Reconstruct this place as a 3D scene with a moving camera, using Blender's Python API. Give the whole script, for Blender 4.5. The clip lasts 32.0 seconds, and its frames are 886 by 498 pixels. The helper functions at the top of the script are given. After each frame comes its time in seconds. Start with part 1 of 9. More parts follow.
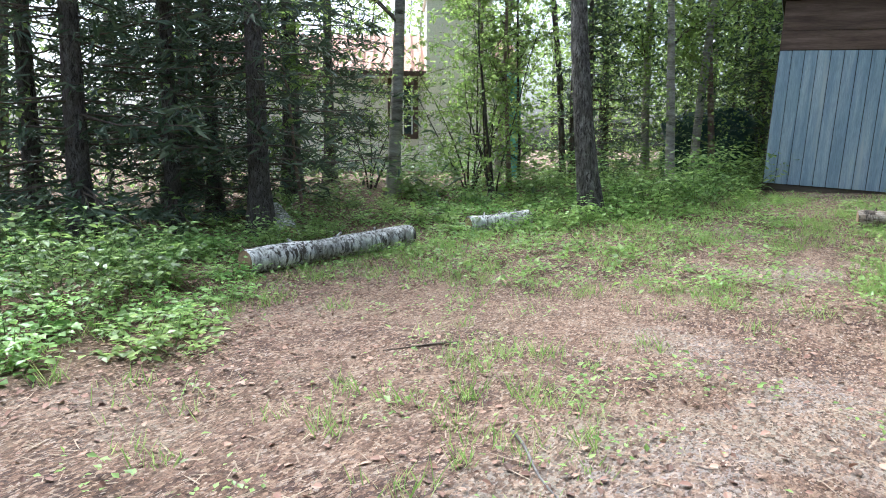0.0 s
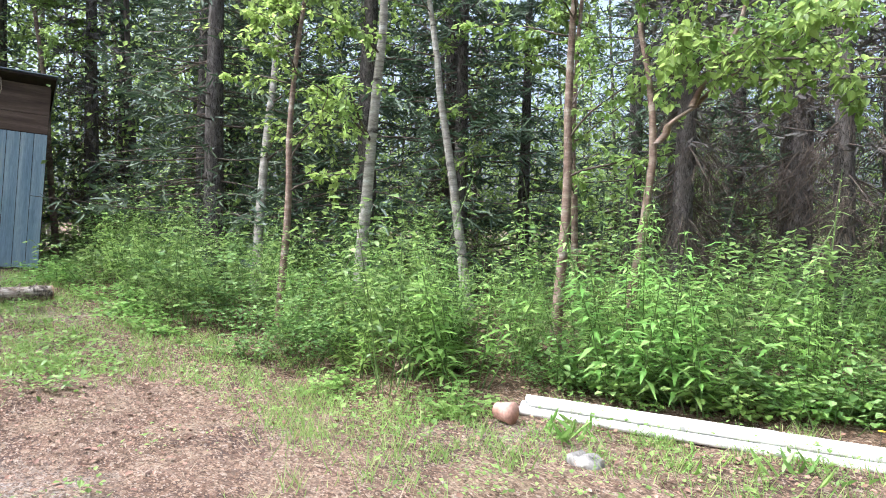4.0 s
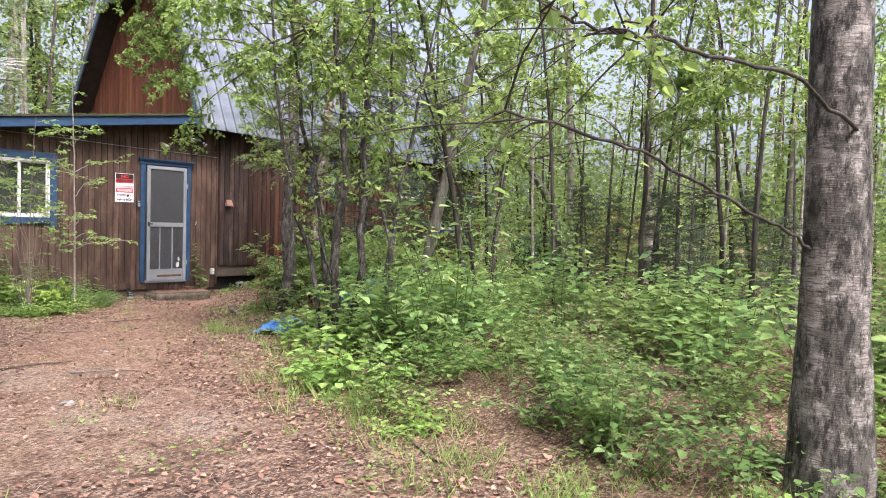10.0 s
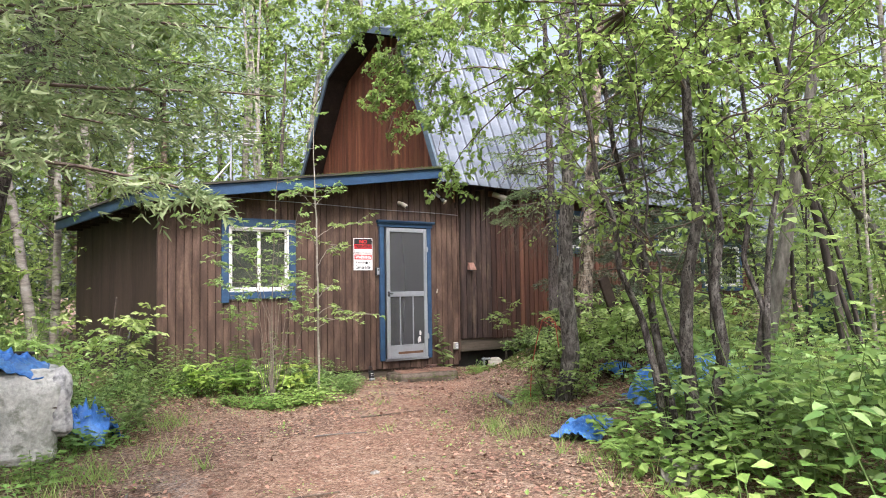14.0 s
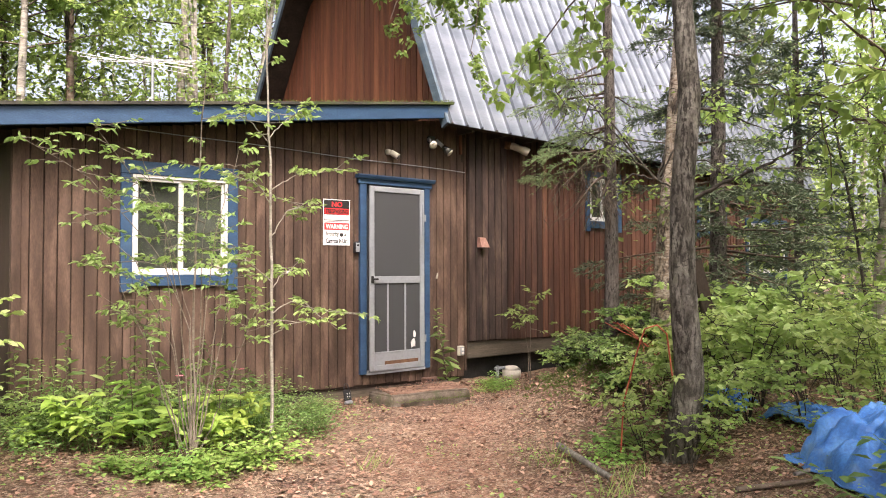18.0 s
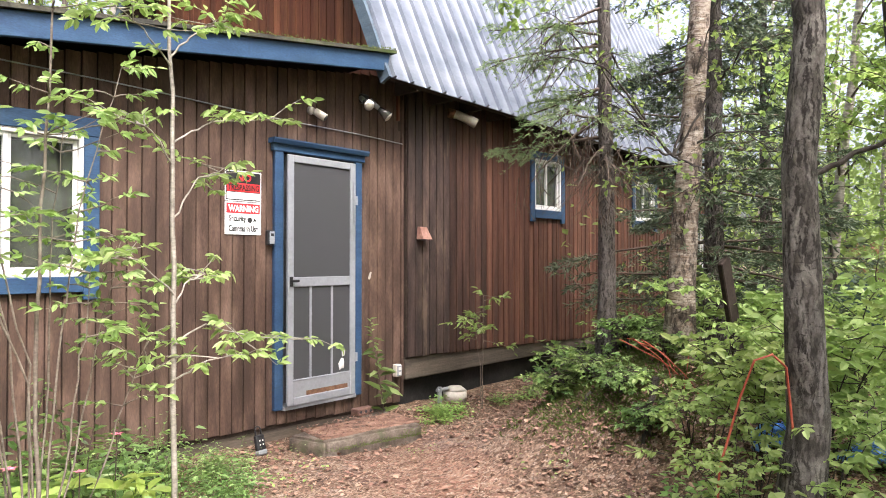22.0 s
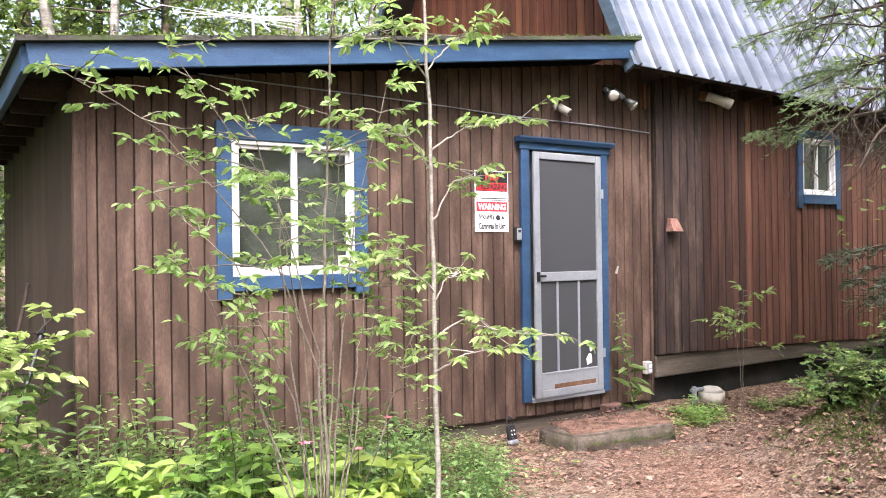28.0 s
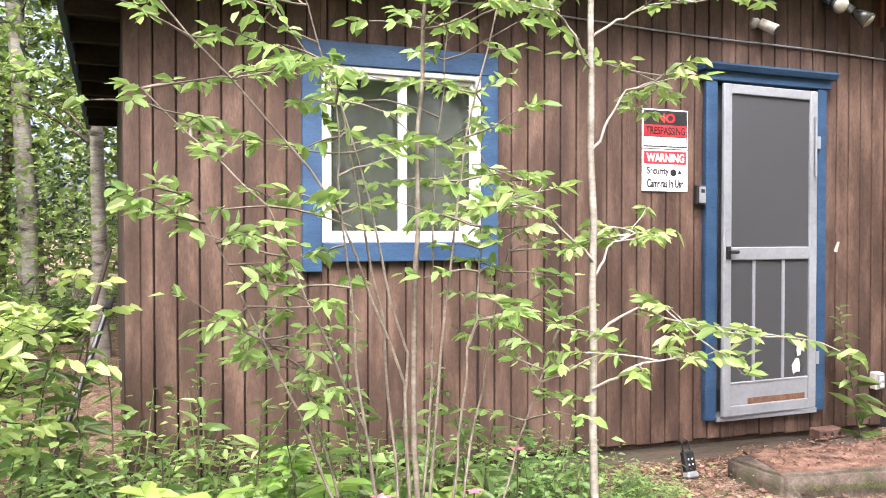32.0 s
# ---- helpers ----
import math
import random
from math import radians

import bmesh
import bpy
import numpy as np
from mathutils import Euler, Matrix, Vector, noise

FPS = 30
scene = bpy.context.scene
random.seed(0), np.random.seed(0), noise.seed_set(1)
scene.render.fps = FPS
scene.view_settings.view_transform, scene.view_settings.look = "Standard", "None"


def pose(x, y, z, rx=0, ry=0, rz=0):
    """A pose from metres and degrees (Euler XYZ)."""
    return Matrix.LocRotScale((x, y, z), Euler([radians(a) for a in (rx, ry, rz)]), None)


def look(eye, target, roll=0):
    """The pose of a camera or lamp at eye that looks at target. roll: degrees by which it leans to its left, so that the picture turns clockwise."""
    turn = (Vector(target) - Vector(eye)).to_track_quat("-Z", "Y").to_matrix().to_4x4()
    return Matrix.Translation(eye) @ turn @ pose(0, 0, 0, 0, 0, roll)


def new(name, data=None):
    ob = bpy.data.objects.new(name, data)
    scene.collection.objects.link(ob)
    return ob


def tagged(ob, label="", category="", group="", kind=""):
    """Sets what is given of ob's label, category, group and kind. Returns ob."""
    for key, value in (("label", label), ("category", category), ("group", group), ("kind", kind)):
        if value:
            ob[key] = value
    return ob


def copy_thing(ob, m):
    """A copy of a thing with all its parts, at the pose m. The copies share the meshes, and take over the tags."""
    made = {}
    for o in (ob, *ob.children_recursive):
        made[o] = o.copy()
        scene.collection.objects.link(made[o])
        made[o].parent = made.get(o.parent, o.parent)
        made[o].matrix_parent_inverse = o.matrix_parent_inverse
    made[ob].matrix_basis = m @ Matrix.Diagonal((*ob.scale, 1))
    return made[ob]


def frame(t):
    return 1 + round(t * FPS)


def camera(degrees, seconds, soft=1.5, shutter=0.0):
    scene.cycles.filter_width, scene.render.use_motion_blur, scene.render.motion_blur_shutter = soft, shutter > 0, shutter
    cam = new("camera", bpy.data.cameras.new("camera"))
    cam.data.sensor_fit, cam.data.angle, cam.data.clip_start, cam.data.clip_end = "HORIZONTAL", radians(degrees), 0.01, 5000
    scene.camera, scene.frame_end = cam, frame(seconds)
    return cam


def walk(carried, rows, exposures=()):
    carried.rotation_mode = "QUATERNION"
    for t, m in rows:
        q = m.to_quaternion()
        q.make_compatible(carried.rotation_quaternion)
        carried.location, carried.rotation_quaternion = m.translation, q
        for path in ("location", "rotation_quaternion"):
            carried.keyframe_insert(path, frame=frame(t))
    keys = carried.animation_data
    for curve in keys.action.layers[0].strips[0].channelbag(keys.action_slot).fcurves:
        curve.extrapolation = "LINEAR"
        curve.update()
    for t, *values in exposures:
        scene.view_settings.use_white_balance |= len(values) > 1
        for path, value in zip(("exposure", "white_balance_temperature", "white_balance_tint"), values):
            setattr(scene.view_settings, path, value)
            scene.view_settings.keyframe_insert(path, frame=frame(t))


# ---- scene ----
cam = camera(64.73, 32.0, soft=1.0)

def aim(x, y, z, yaw, pitch, roll):
    """A carried camera's pose: yaw to the left of +y, pitch up, roll, in degrees."""
    a, p = radians(yaw), radians(pitch)
    d = Vector((-math.sin(a) * math.cos(p), math.cos(a) * math.cos(p), math.sin(p)))
    return look((x, y, z), Vector((x, y, z)) + d, roll)


WALK = [
    (0.0, -6.571, -11.553, 1.195, 117.72, -8.14, 0.09),
    (0.5, -6.501, -11.552, 1.246, 104.61, -5.34, 0.64),
    (1.0, -6.430, -11.622, 1.282, 94.82, -2.91, 0.23),
    (1.5, -6.385, -11.672, 1.291, 89.24, -2.08, -0.01),
    (2.0, -6.378, -11.680, 1.291, 85.49, -2.16, 0.06),
    (2.5, -6.383, -11.674, 1.294, 80.35, -2.61, 0.22),
    (4.5, -6.489, -11.709, 1.287, 42.20, -0.87, 0.88),
    (5.0, -6.504, -11.723, 1.287, 32.18, -0.14, 0.34),
    (5.5, -6.495, -11.743, 1.291, 21.89, -0.23, 0.14),
    (6.0, -6.450, -11.788, 1.295, 11.26, -0.78, 0.16),
    (6.5, -6.368, -11.780, 1.291, -0.11, -1.47, 0.61),
    (7.0, -6.263, -11.817, 1.284, -11.31, -1.63, 1.07),
    (7.5, -6.205, -11.909, 1.294, -21.99, -1.51, 1.54),
    (8.0, -6.193, -11.972, 1.313, -30.69, -1.10, 1.70),
    (8.5, -6.230, -12.002, 1.316, -38.58, -0.73, 1.72),
    (9.0, -6.277, -12.045, 1.311, -44.67, -0.61, 1.72),
    (9.5, -6.308, -12.104, 1.303, -48.31, -1.02, 1.62),
    (10.0, -6.316, -12.118, 1.302, -49.32, -1.75, 1.48),
    (10.5, -6.320, -12.071, 1.292, -47.53, -2.62, 1.32),
    (11.0, -6.246, -11.878, 1.271, -44.18, -3.03, 1.10),
    (11.5, -6.158, -11.587, 1.277, -40.17, -2.10, 0.77),
    (12.0, -6.079, -11.196, 1.295, -36.05, -0.26, 0.52),
    (12.5, -5.958, -10.831, 1.351, -33.64, 4.18, 0.24),
    (13.0, -5.867, -10.450, 1.323, -33.22, 4.95, -0.48),
    (13.5, -5.763, -10.052, 1.283, -33.51, 3.26, -1.03),
    (14.0, -5.659, -9.671, 1.290, -33.57, 3.30, -0.95),
    (14.5, -5.518, -9.307, 1.303, -34.33, 4.13, -0.81),
    (16.5, -4.913, -7.747, 1.366, -37.61, 4.86, -1.16),
    (17.0, -4.741, -7.390, 1.370, -37.33, 3.65, -0.69),
    (17.5, -4.535, -7.010, 1.364, -37.60, 2.52, -0.31),
    (18.0, -4.397, -6.671, 1.353, -37.49, 1.58, -0.18),
    (18.5, -4.285, -6.349, 1.348, -37.45, 0.88, -0.11),
    (19.0, -4.150, -6.018, 1.344, -37.81, 0.51, -0.43),
    (19.5, -4.054, -5.695, 1.339, -37.36, 0.41, -0.91),
    (20.0, -3.981, -5.399, 1.356, -37.08, 0.52, -1.35),
    (20.5, -3.912, -5.132, 1.392, -34.53, 3.31, -0.52),
    (21.0, -3.917, -4.897, 1.400, -29.28, 4.45, -0.18),
    (21.5, -3.921, -4.768, 1.396, -36.72, 2.41, -0.80),
    (22.0, -3.854, -4.719, 1.410, -49.52, 0.87, 0.02),
    (22.5, -3.817, -4.715, 1.406, -55.48, 1.39, 0.40),
    (23.0, -3.804, -4.715, 1.410, -56.62, 1.41, 0.48),
    (23.5, -3.831, -4.736, 1.411, -53.61, 1.24, 0.17),
    (24.0, -3.831, -4.753, 1.410, -48.04, 1.19, -0.35),
    (24.5, -3.837, -4.752, 1.417, -43.50, 1.07, -0.70),
    (25.0, -3.859, -4.736, 1.436, -40.37, 0.84, -0.80),
    (25.5, -3.868, -4.729, 1.449, -38.13, 0.62, -0.89),
    (26.0, -3.871, -4.735, 1.463, -36.32, 0.38, -0.91),
    (26.5, -3.872, -4.738, 1.465, -34.79, 0.19, -0.94),
    (28.5, -3.899, -4.704, 1.441, -29.37, 0.28, -0.72),
    (29.0, -3.881, -4.717, 1.439, -34.88, -0.06, -0.41),
    (29.5, -3.828, -4.708, 1.422, -40.39, -1.15, -0.06),
    (30.0, -3.696, -4.640, 1.409, -43.39, -2.39, 0.11),
    (30.5, -3.578, -4.456, 1.399, -42.99, -3.52, 0.06),
    (31.0, -3.465, -4.177, 1.401, -39.97, -3.16, -0.43),
    (31.5, -3.336, -3.846, 1.379, -30.22, -1.12, -0.89),
    (32.0, -3.341, -3.601, 1.326, -18.42, -0.94, -0.05),
]
walk(cam, [(r[0], aim(*r[1:])) for r in WALK], exposures=[(0, 1.77, 5400, 6), (2, 1.70, 5700, 9), (5, 1.9, 5350, 10), (6.5, 1.72, 5200, 13), (8, 1.58, 6100, 21), (9, 1.50, 6300, 20), (11, 1.53, 5800, 19), (12, 1.57, 5950, 14), (13, 1.60, 6400, 16), (14, 1.65, 6050, 16), (17, 1.76, 6900, 18), (19, 1.96, 6500, 19), (20.5, 1.99, 6100, 20), (22, 2.06, 6250, 17), (26, 2.1, 5950, 20), (29, 2.18, 6000, 20), (31, 2.25, 5800, 19), (32, 2.33, 6100, 19)])

# ---- world and light: bright overcast day ----
world = bpy.data.worlds.new("world")
scene.world = world
world.use_nodes = True
wn, wl = world.node_tree.nodes, world.node_tree.links
sky = wn.new("ShaderNodeTexSky")
sky.sky_type = "NISHITA"
sky.sun_disc = False
sky.sun_elevation, sky.sun_rotation = radians(56), radians(200)
sky.air_density, sky.dust_density, sky.ozone_density = 0.8, 8.0, 0.8
wn["Background"].inputs["Strength"].default_value = 0.15
veil = wn.new("ShaderNodeHueSaturation")
veil.inputs["Saturation"].default_value = 0.6
wl.new(sky.outputs["Color"], veil.inputs["Color"])
wl.new(veil.outputs["Color"], wn["Background"].inputs["Color"])
sun_data = bpy.data.lights.new("sun", "SUN")
sun_data.energy, sun_data.angle, sun_data.color = 1.6, radians(18), (1.0, 0.95, 0.87)
sun = new("sun", sun_data)
sun.matrix_world = look((0, 0, 30), Vector((0, 0, 30)) + Vector((0.20, 0.55, -0.88)))

# ---- plan ----
CLEAR = [(-0.9, -0.25), (0.75, -0.25), (0.9, -1.0), (0.2, -2.2), (-0.5, -3.1), (-1.5, -4.6), (-2.0, -6.2), (-2.8, -7.8), (-3.3, -8.7),
         (-3.4, -11.0), (-2.6, -14.0), (-3.0, -24.0), (-9.5, -24.0), (-8.4, -15.2), (-8.9, -14.4), (-10.2, -15.2), (-11.5, -15.6), (-13.6, -15.2),
         (-15.6, -13.6), (-18.4, -12.0), (-19.2, -11.4), (-18.6, -10.7), (-14.4, -10.1), (-12.2, -9.4), (-10.4, -9.3), (-9.7, -8.6), (-7.0, -7.4),
         (-6.4, -6.9), (-5.6, -5.1), (-4.3, -2.7), (-3.2, -1.7), (-1.6, -0.9)]


def clear_dist(x, y):
    """Metres outside (+) or inside (-) the trodden clearing."""
    x, y = np.asarray(x, float), np.asarray(y, float)
    best, inside = np.full(x.shape, 1e9), np.zeros(x.shape, bool)
    for (ax, ay), (bx, by) in zip(CLEAR, CLEAR[1:] + CLEAR[:1]):
        ex, ey = bx - ax, by - ay
        k = np.clip(((x - ax) * ex + (y - ay) * ey) / (ex * ex + ey * ey), 0, 1)
        best = np.minimum(best, np.hypot(x - ax - k * ex, y - ay - k * ey))
        cross = (ay > y) != (by > y)
        with np.errstate(divide="ignore", invalid="ignore"):
            inside ^= cross & (x < ex * (y - ay) / (ey if ey else 1e-9) + ax)
    return np.where(inside, -best, best)


def smooth(a, b, x):
    k = np.clip((np.asarray(x, float) - a) / (b - a), 0, 1)
    return k * k * (3 - 2 * k)


def ground_z(x, y):
    """Height of the ground: level drive, a rise to the west, a mossy mound beside the steps."""
    x, y = np.asarray(x, float), np.asarray(y, float)
    z = 0.52 * smooth(-10.5, -20, x) - 0.09 * np.exp(-((x - 0.2) ** 2 / 4.0 + (y + 0.9) ** 2 / 1.6))
    z = z + 0.14 * np.exp(-((x + 3.7) ** 2 / 1.4 + (y - 0.2) ** 2 / 1.5))
    z = z + 0.68 * np.exp(-((x - 1.5) ** 2 / 1.0 + (y + 2.45) ** 2 / 0.5)) + 0.18 * np.exp(-((x - 0.7) ** 2 / 0.5 + (y + 1.9) ** 2 / 0.3))
    z = z + 0.12 * smooth(0.2, 1.6, clear_dist(x, y)) * (1 - smooth(-10, -14, x)) * smooth(-0.5, -2.0, y)
    z = z + 0.02 * np.sin(x * 1.7 + 1.3 * np.sin(y * 0.9)) * np.sin(y * 1.3 + 0.7) + 0.012 * np.sin(x * 4.1 + y * 2.3) * np.sin(y * 5.2 - x)
    return z


def worn_way(x, y):
    """How trodden the soil is along the way from the drive to the door, 0 to 1."""
    x, y = np.asarray(x, float), np.asarray(y, float)
    mid = np.interp(y, [-9, -6, -3.5, -1.6, -0.7], [-5.2, -3.9, -2.0, -0.35, 0.1])
    wide = np.interp(y, [-9, -5, -2, -0.7], [0.9, 1.0, 0.55, 0.45])
    return smooth(1.5, 0.3, np.abs(x - mid) / wide) * smooth(-7.0, -3.8, y) * (0.75 + 0.25 * np.sin(x * 3.1 + 2 * np.sin(y * 2.3)))


def gz(x, y):
    return float(ground_z(np.array([x]), np.array([y]))[0])


# ---- materials ----
def shader(name):
    m = bpy.data.materials.new(name)
    m.use_nodes = True
    t = m.node_tree
    return m, t.nodes, t.links, t.nodes["Principled BSDF"]


def ramp(nodes, stops):
    r = nodes.new("ShaderNodeValToRGB")
    e = r.color_ramp.elements
    while len(e) < len(stops):
        e.new(0.5)
    for k, (p, c) in zip(e, stops):
        k.position, k.color = p, (*c, 1)
    return r


def noisy(nodes, links, coord, scale, detail=6, stretch=(1, 1, 1), rough=0.6):
    mp = nodes.new("ShaderNodeMapping")
    mp.inputs["Scale"].default_value = stretch
    links.new(coord, mp.inputs["Vector"])
    n = nodes.new("ShaderNodeTexNoise")
    n.inputs["Scale"].default_value, n.inputs["Detail"].default_value, n.inputs["Roughness"].default_value = scale, detail, rough
    links.new(mp.outputs["Vector"], n.inputs["Vector"])
    return n


def mixed(nodes, links, fac, a, b, mode="MIX"):
    m = nodes.new("ShaderNodeMix")
    m.data_type, m.blend_type = "RGBA", mode
    for slot, v in ((0, fac), (6, a), (7, b)):
        if isinstance(v, (int, float)):
            m.inputs[slot].default_value = v
        elif isinstance(v, tuple):
            m.inputs[slot].default_value = (*v, 1)
        else:
            links.new(v, m.inputs[slot])
    return m.outputs[2]


def surface(name, dark, mid, light, scale=4.0, fine=40.0, rough=0.8, bump=0.3, stretch=(1, 1, 1), metal=0.0, vary=0.0, stain=None, spec=0.3, grain=0.75):
    """Two scales of tone, fine relief, an optional stain and a per-object shift."""
    m, n, l, p = shader(name)
    co = n.new("ShaderNodeTexCoord").outputs["Object"]
    big, small = noisy(n, l, co, scale, 4, stretch), noisy(n, l, co, fine, 5, stretch)
    r = ramp(n, [(0.28, dark), (0.5, mid), (0.72, light)])
    l.new(big.outputs["Fac"], r.inputs["Fac"])
    g = ramp(n, [(0.3, (0.62, 0.62, 0.62)), (0.7, (1.25, 1.25, 1.25))])
    l.new(small.outputs["Fac"], g.inputs["Fac"])
    c = mixed(n, l, grain, r.outputs["Color"], g.outputs["Color"], "MULTIPLY")
    if stain:
        s = noisy(n, l, co, scale * 0.6, 7, (stretch[1], stretch[0], stretch[2]), 0.7)
        q = ramp(n, [(0.55, (0, 0, 0)), (0.68, (1, 1, 1))])
        l.new(s.outputs["Fac"], q.inputs["Fac"])
        c = mixed(n, l, q.outputs["Color"], c, stain)
    if vary:
        o = n.new("ShaderNodeObjectInfo")
        v = n.new("ShaderNodeMapRange")
        v.inputs["To Min"].default_value, v.inputs["To Max"].default_value = 1 - vary, 1 + vary
        l.new(o.outputs["Random"], v.inputs["Value"])
        hs = n.new("ShaderNodeHueSaturation")
        l.new(v.outputs["Result"], hs.inputs["Value"])
        l.new(c, hs.inputs["Color"])
        c = hs.outputs["Color"]
    l.new(c, p.inputs["Base Color"])
    p.inputs["Roughness"].default_value, p.inputs["Metallic"].default_value = rough, metal
    p.inputs["Specular IOR Level"].default_value = spec
    if bump:
        b = n.new("ShaderNodeBump")
        b.inputs["Strength"].default_value, b.inputs["Distance"].default_value = bump, 0.01
        l.new(small.outputs["Fac"], b.inputs["Height"])
        l.new(b.outputs["Normal"], p.inputs["Normal"])
    return m


def leaf_material(name, tones, translucent=0.4, rough=0.4, glow=(0.36, 0.50, 0.13)):
    """Leaves: a tone for each leaf, light passing through the blade."""
    m, n, l, p = shader(name)
    g = n.new("ShaderNodeNewGeometry")
    r = ramp(n, [(k / (len(tones) - 1), c) for k, c in enumerate(tones)])
    l.new(g.outputs["Random Per Island"], r.inputs["Fac"])
    co = n.new("ShaderNodeTexCoord").outputs["Object"]
    q = noisy(n, l, co, 30, 3)
    w = ramp(n, [(0.3, (0.8, 0.8, 0.8)), (0.7, (1.15, 1.15, 1.15))])
    l.new(q.outputs["Fac"], w.inputs["Fac"])
    c = mixed(n, l, 0.6, r.outputs["Color"], w.outputs["Color"], "MULTIPLY")
    o = n.new("ShaderNodeObjectInfo")
    hs = n.new("ShaderNodeHueSaturation")
    for slot, lo, hi in (("Hue", 0.464, 0.506), ("Value", 0.78, 1.2)):
        v = n.new("ShaderNodeMapRange")
        v.inputs["To Min"].default_value, v.inputs["To Max"].default_value = lo, hi
        l.new(o.outputs["Random"], v.inputs["Value"])
        if slot == "Value":
            wrap = n.new("ShaderNodeMath")
            wrap.operation = "FRACT"
            times = n.new("ShaderNodeMath")
            times.operation, times.inputs[1].default_value = "MULTIPLY", 7.31
            l.new(o.outputs["Random"], times.inputs[0])
            l.new(times.outputs[0], wrap.inputs[0])
            l.new(wrap.outputs[0], v.inputs["Value"])
        l.new(v.outputs["Result"], hs.inputs[slot])
    l.new(c, hs.inputs["Color"])
    c = hs.outputs["Color"]
    l.new(c, p.inputs["Base Color"])
    p.inputs["Roughness"].default_value = rough
    p.inputs["Specular IOR Level"].default_value = 0.36
    t = n.new("ShaderNodeBsdfTranslucent")
    l.new(mixed(n, l, 0.55, c, glow), t.inputs["Color"])
    x = n.new("ShaderNodeMixShader")
    x.inputs["Fac"].default_value = translucent
    l.new(p.outputs["BSDF"], x.inputs[1])
    l.new(t.outputs["BSDF"], x.inputs[2])
    l.new(x.outputs["Shader"], n["Material Output"].inputs["Surface"])
    return m


def glass(name, tint, rough=0.02):
    m, n, l, p = shader(name)
    p.inputs["Base Color"].default_value = (*tint, 1)
    p.inputs["Transmission Weight"].default_value, p.inputs["Roughness"].default_value, p.inputs["IOR"].default_value = 1.0, rough, 1.45
    return m


SIDING = surface("brown_stained_siding", (0.034, 0.020, 0.013), (0.072, 0.043, 0.030), (0.150, 0.097, 0.071), 1.9, 34, 0.75, 0.45, (3.4, 3.4, 0.9), vary=0.16, stain=(0.040, 0.024, 0.017))
SIDING_RED = surface("red_brown_siding", (0.050, 0.020, 0.013), (0.092, 0.038, 0.024), (0.155, 0.072, 0.046), 2.0, 30, 0.7, 0.35, (6, 6, 0.35), vary=0.24, stain=(0.055, 0.028, 0.020))
SIDING_MID = surface("sooty_shaded_siding", (0.027, 0.014, 0.011), (0.058, 0.028, 0.020), (0.105, 0.052, 0.036), 2.2, 30, 0.72, 0.32, (5, 5, 0.5), vary=0.25)
SIDING_DARK = surface("weathered_shaded_siding", (0.016, 0.011, 0.010), (0.036, 0.023, 0.019), (0.075, 0.048, 0.038), 2.6, 30, 0.75, 0.35, (4, 4, 0.7), vary=0.25, stain=(0.095, 0.066, 0.050))
GABLE_RED = surface("gable_siding", (0.066, 0.022, 0.012), (0.118, 0.040, 0.021), (0.190, 0.078, 0.038), 1.6, 30, 0.7, 0.3, (5, 5, 0.3), vary=0.22, stain=(0.066, 0.023, 0.015))
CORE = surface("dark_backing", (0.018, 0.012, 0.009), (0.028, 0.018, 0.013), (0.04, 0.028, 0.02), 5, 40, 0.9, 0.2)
BLUE_GREY = surface("weathered_grey_blue_trim", (0.045, 0.070, 0.095), (0.070, 0.100, 0.130), (0.105, 0.135, 0.160), 3, 45, 0.6, 0.15, (1, 1, 3), stain=(0.05, 0.06, 0.07))
BLUE = surface("blue_painted_trim", (0.016, 0.040, 0.088), (0.024, 0.058, 0.116), (0.038, 0.080, 0.145), 3, 45, 0.5, 0.15, (1, 1, 3), stain=(0.022, 0.048, 0.088))
METAL = surface("galvanised_roof_steel", (0.135, 0.153, 0.178), (0.200, 0.220, 0.248), (0.260, 0.280, 0.305), 1.2, 20, 0.34, 0.05, (1, 3, 3), metal=0.6, grain=0.25)
SHINGLE = surface("mossy_roll_roofing", (0.03, 0.03, 0.026), (0.055, 0.052, 0.042), (0.085, 0.085, 0.055), 3, 50, 0.95, 0.5, stain=(0.05, 0.07, 0.02))
WHITE = surface("white_vinyl", (0.544, 0.536, 0.504), (0.608, 0.600, 0.576), (0.640, 0.632, 0.616), 3, 30, 0.4, 0.05, grain=0.25)
ALU = surface("weathered_aluminium", (0.235, 0.250, 0.270), (0.300, 0.315, 0.335), (0.355, 0.370, 0.390), 2.5, 40, 0.5, 0.04, metal=0.4, stain=(0.225, 0.235, 0.240), grain=0.2)
CONCRETE = surface("mossy_concrete", (0.050, 0.038, 0.029), (0.110, 0.088, 0.068), (0.190, 0.160, 0.128), 9, 60, 0.95, 0.9, stain=(0.065, 0.066, 0.034))
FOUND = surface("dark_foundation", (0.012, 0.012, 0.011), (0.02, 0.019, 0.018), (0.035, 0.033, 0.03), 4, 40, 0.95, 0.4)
BEAM = surface("weathered_beam", (0.048, 0.038, 0.029), (0.080, 0.066, 0.050), (0.120, 0.096, 0.072), 3, 40, 0.9, 0.4, (0.4, 4, 6))
BLACK = surface("black_plastic", (0.010, 0.010, 0.011), (0.016, 0.016, 0.017), (0.028, 0.028, 0.03), 6, 60, 0.45, 0.1)
CREAM = surface("cream_plastic", (0.400, 0.368, 0.304), (0.480, 0.448, 0.384), (0.544, 0.512, 0.448), 5, 40, 0.5, 0.1, stain=(0.304, 0.264, 0.200), grain=0.25)
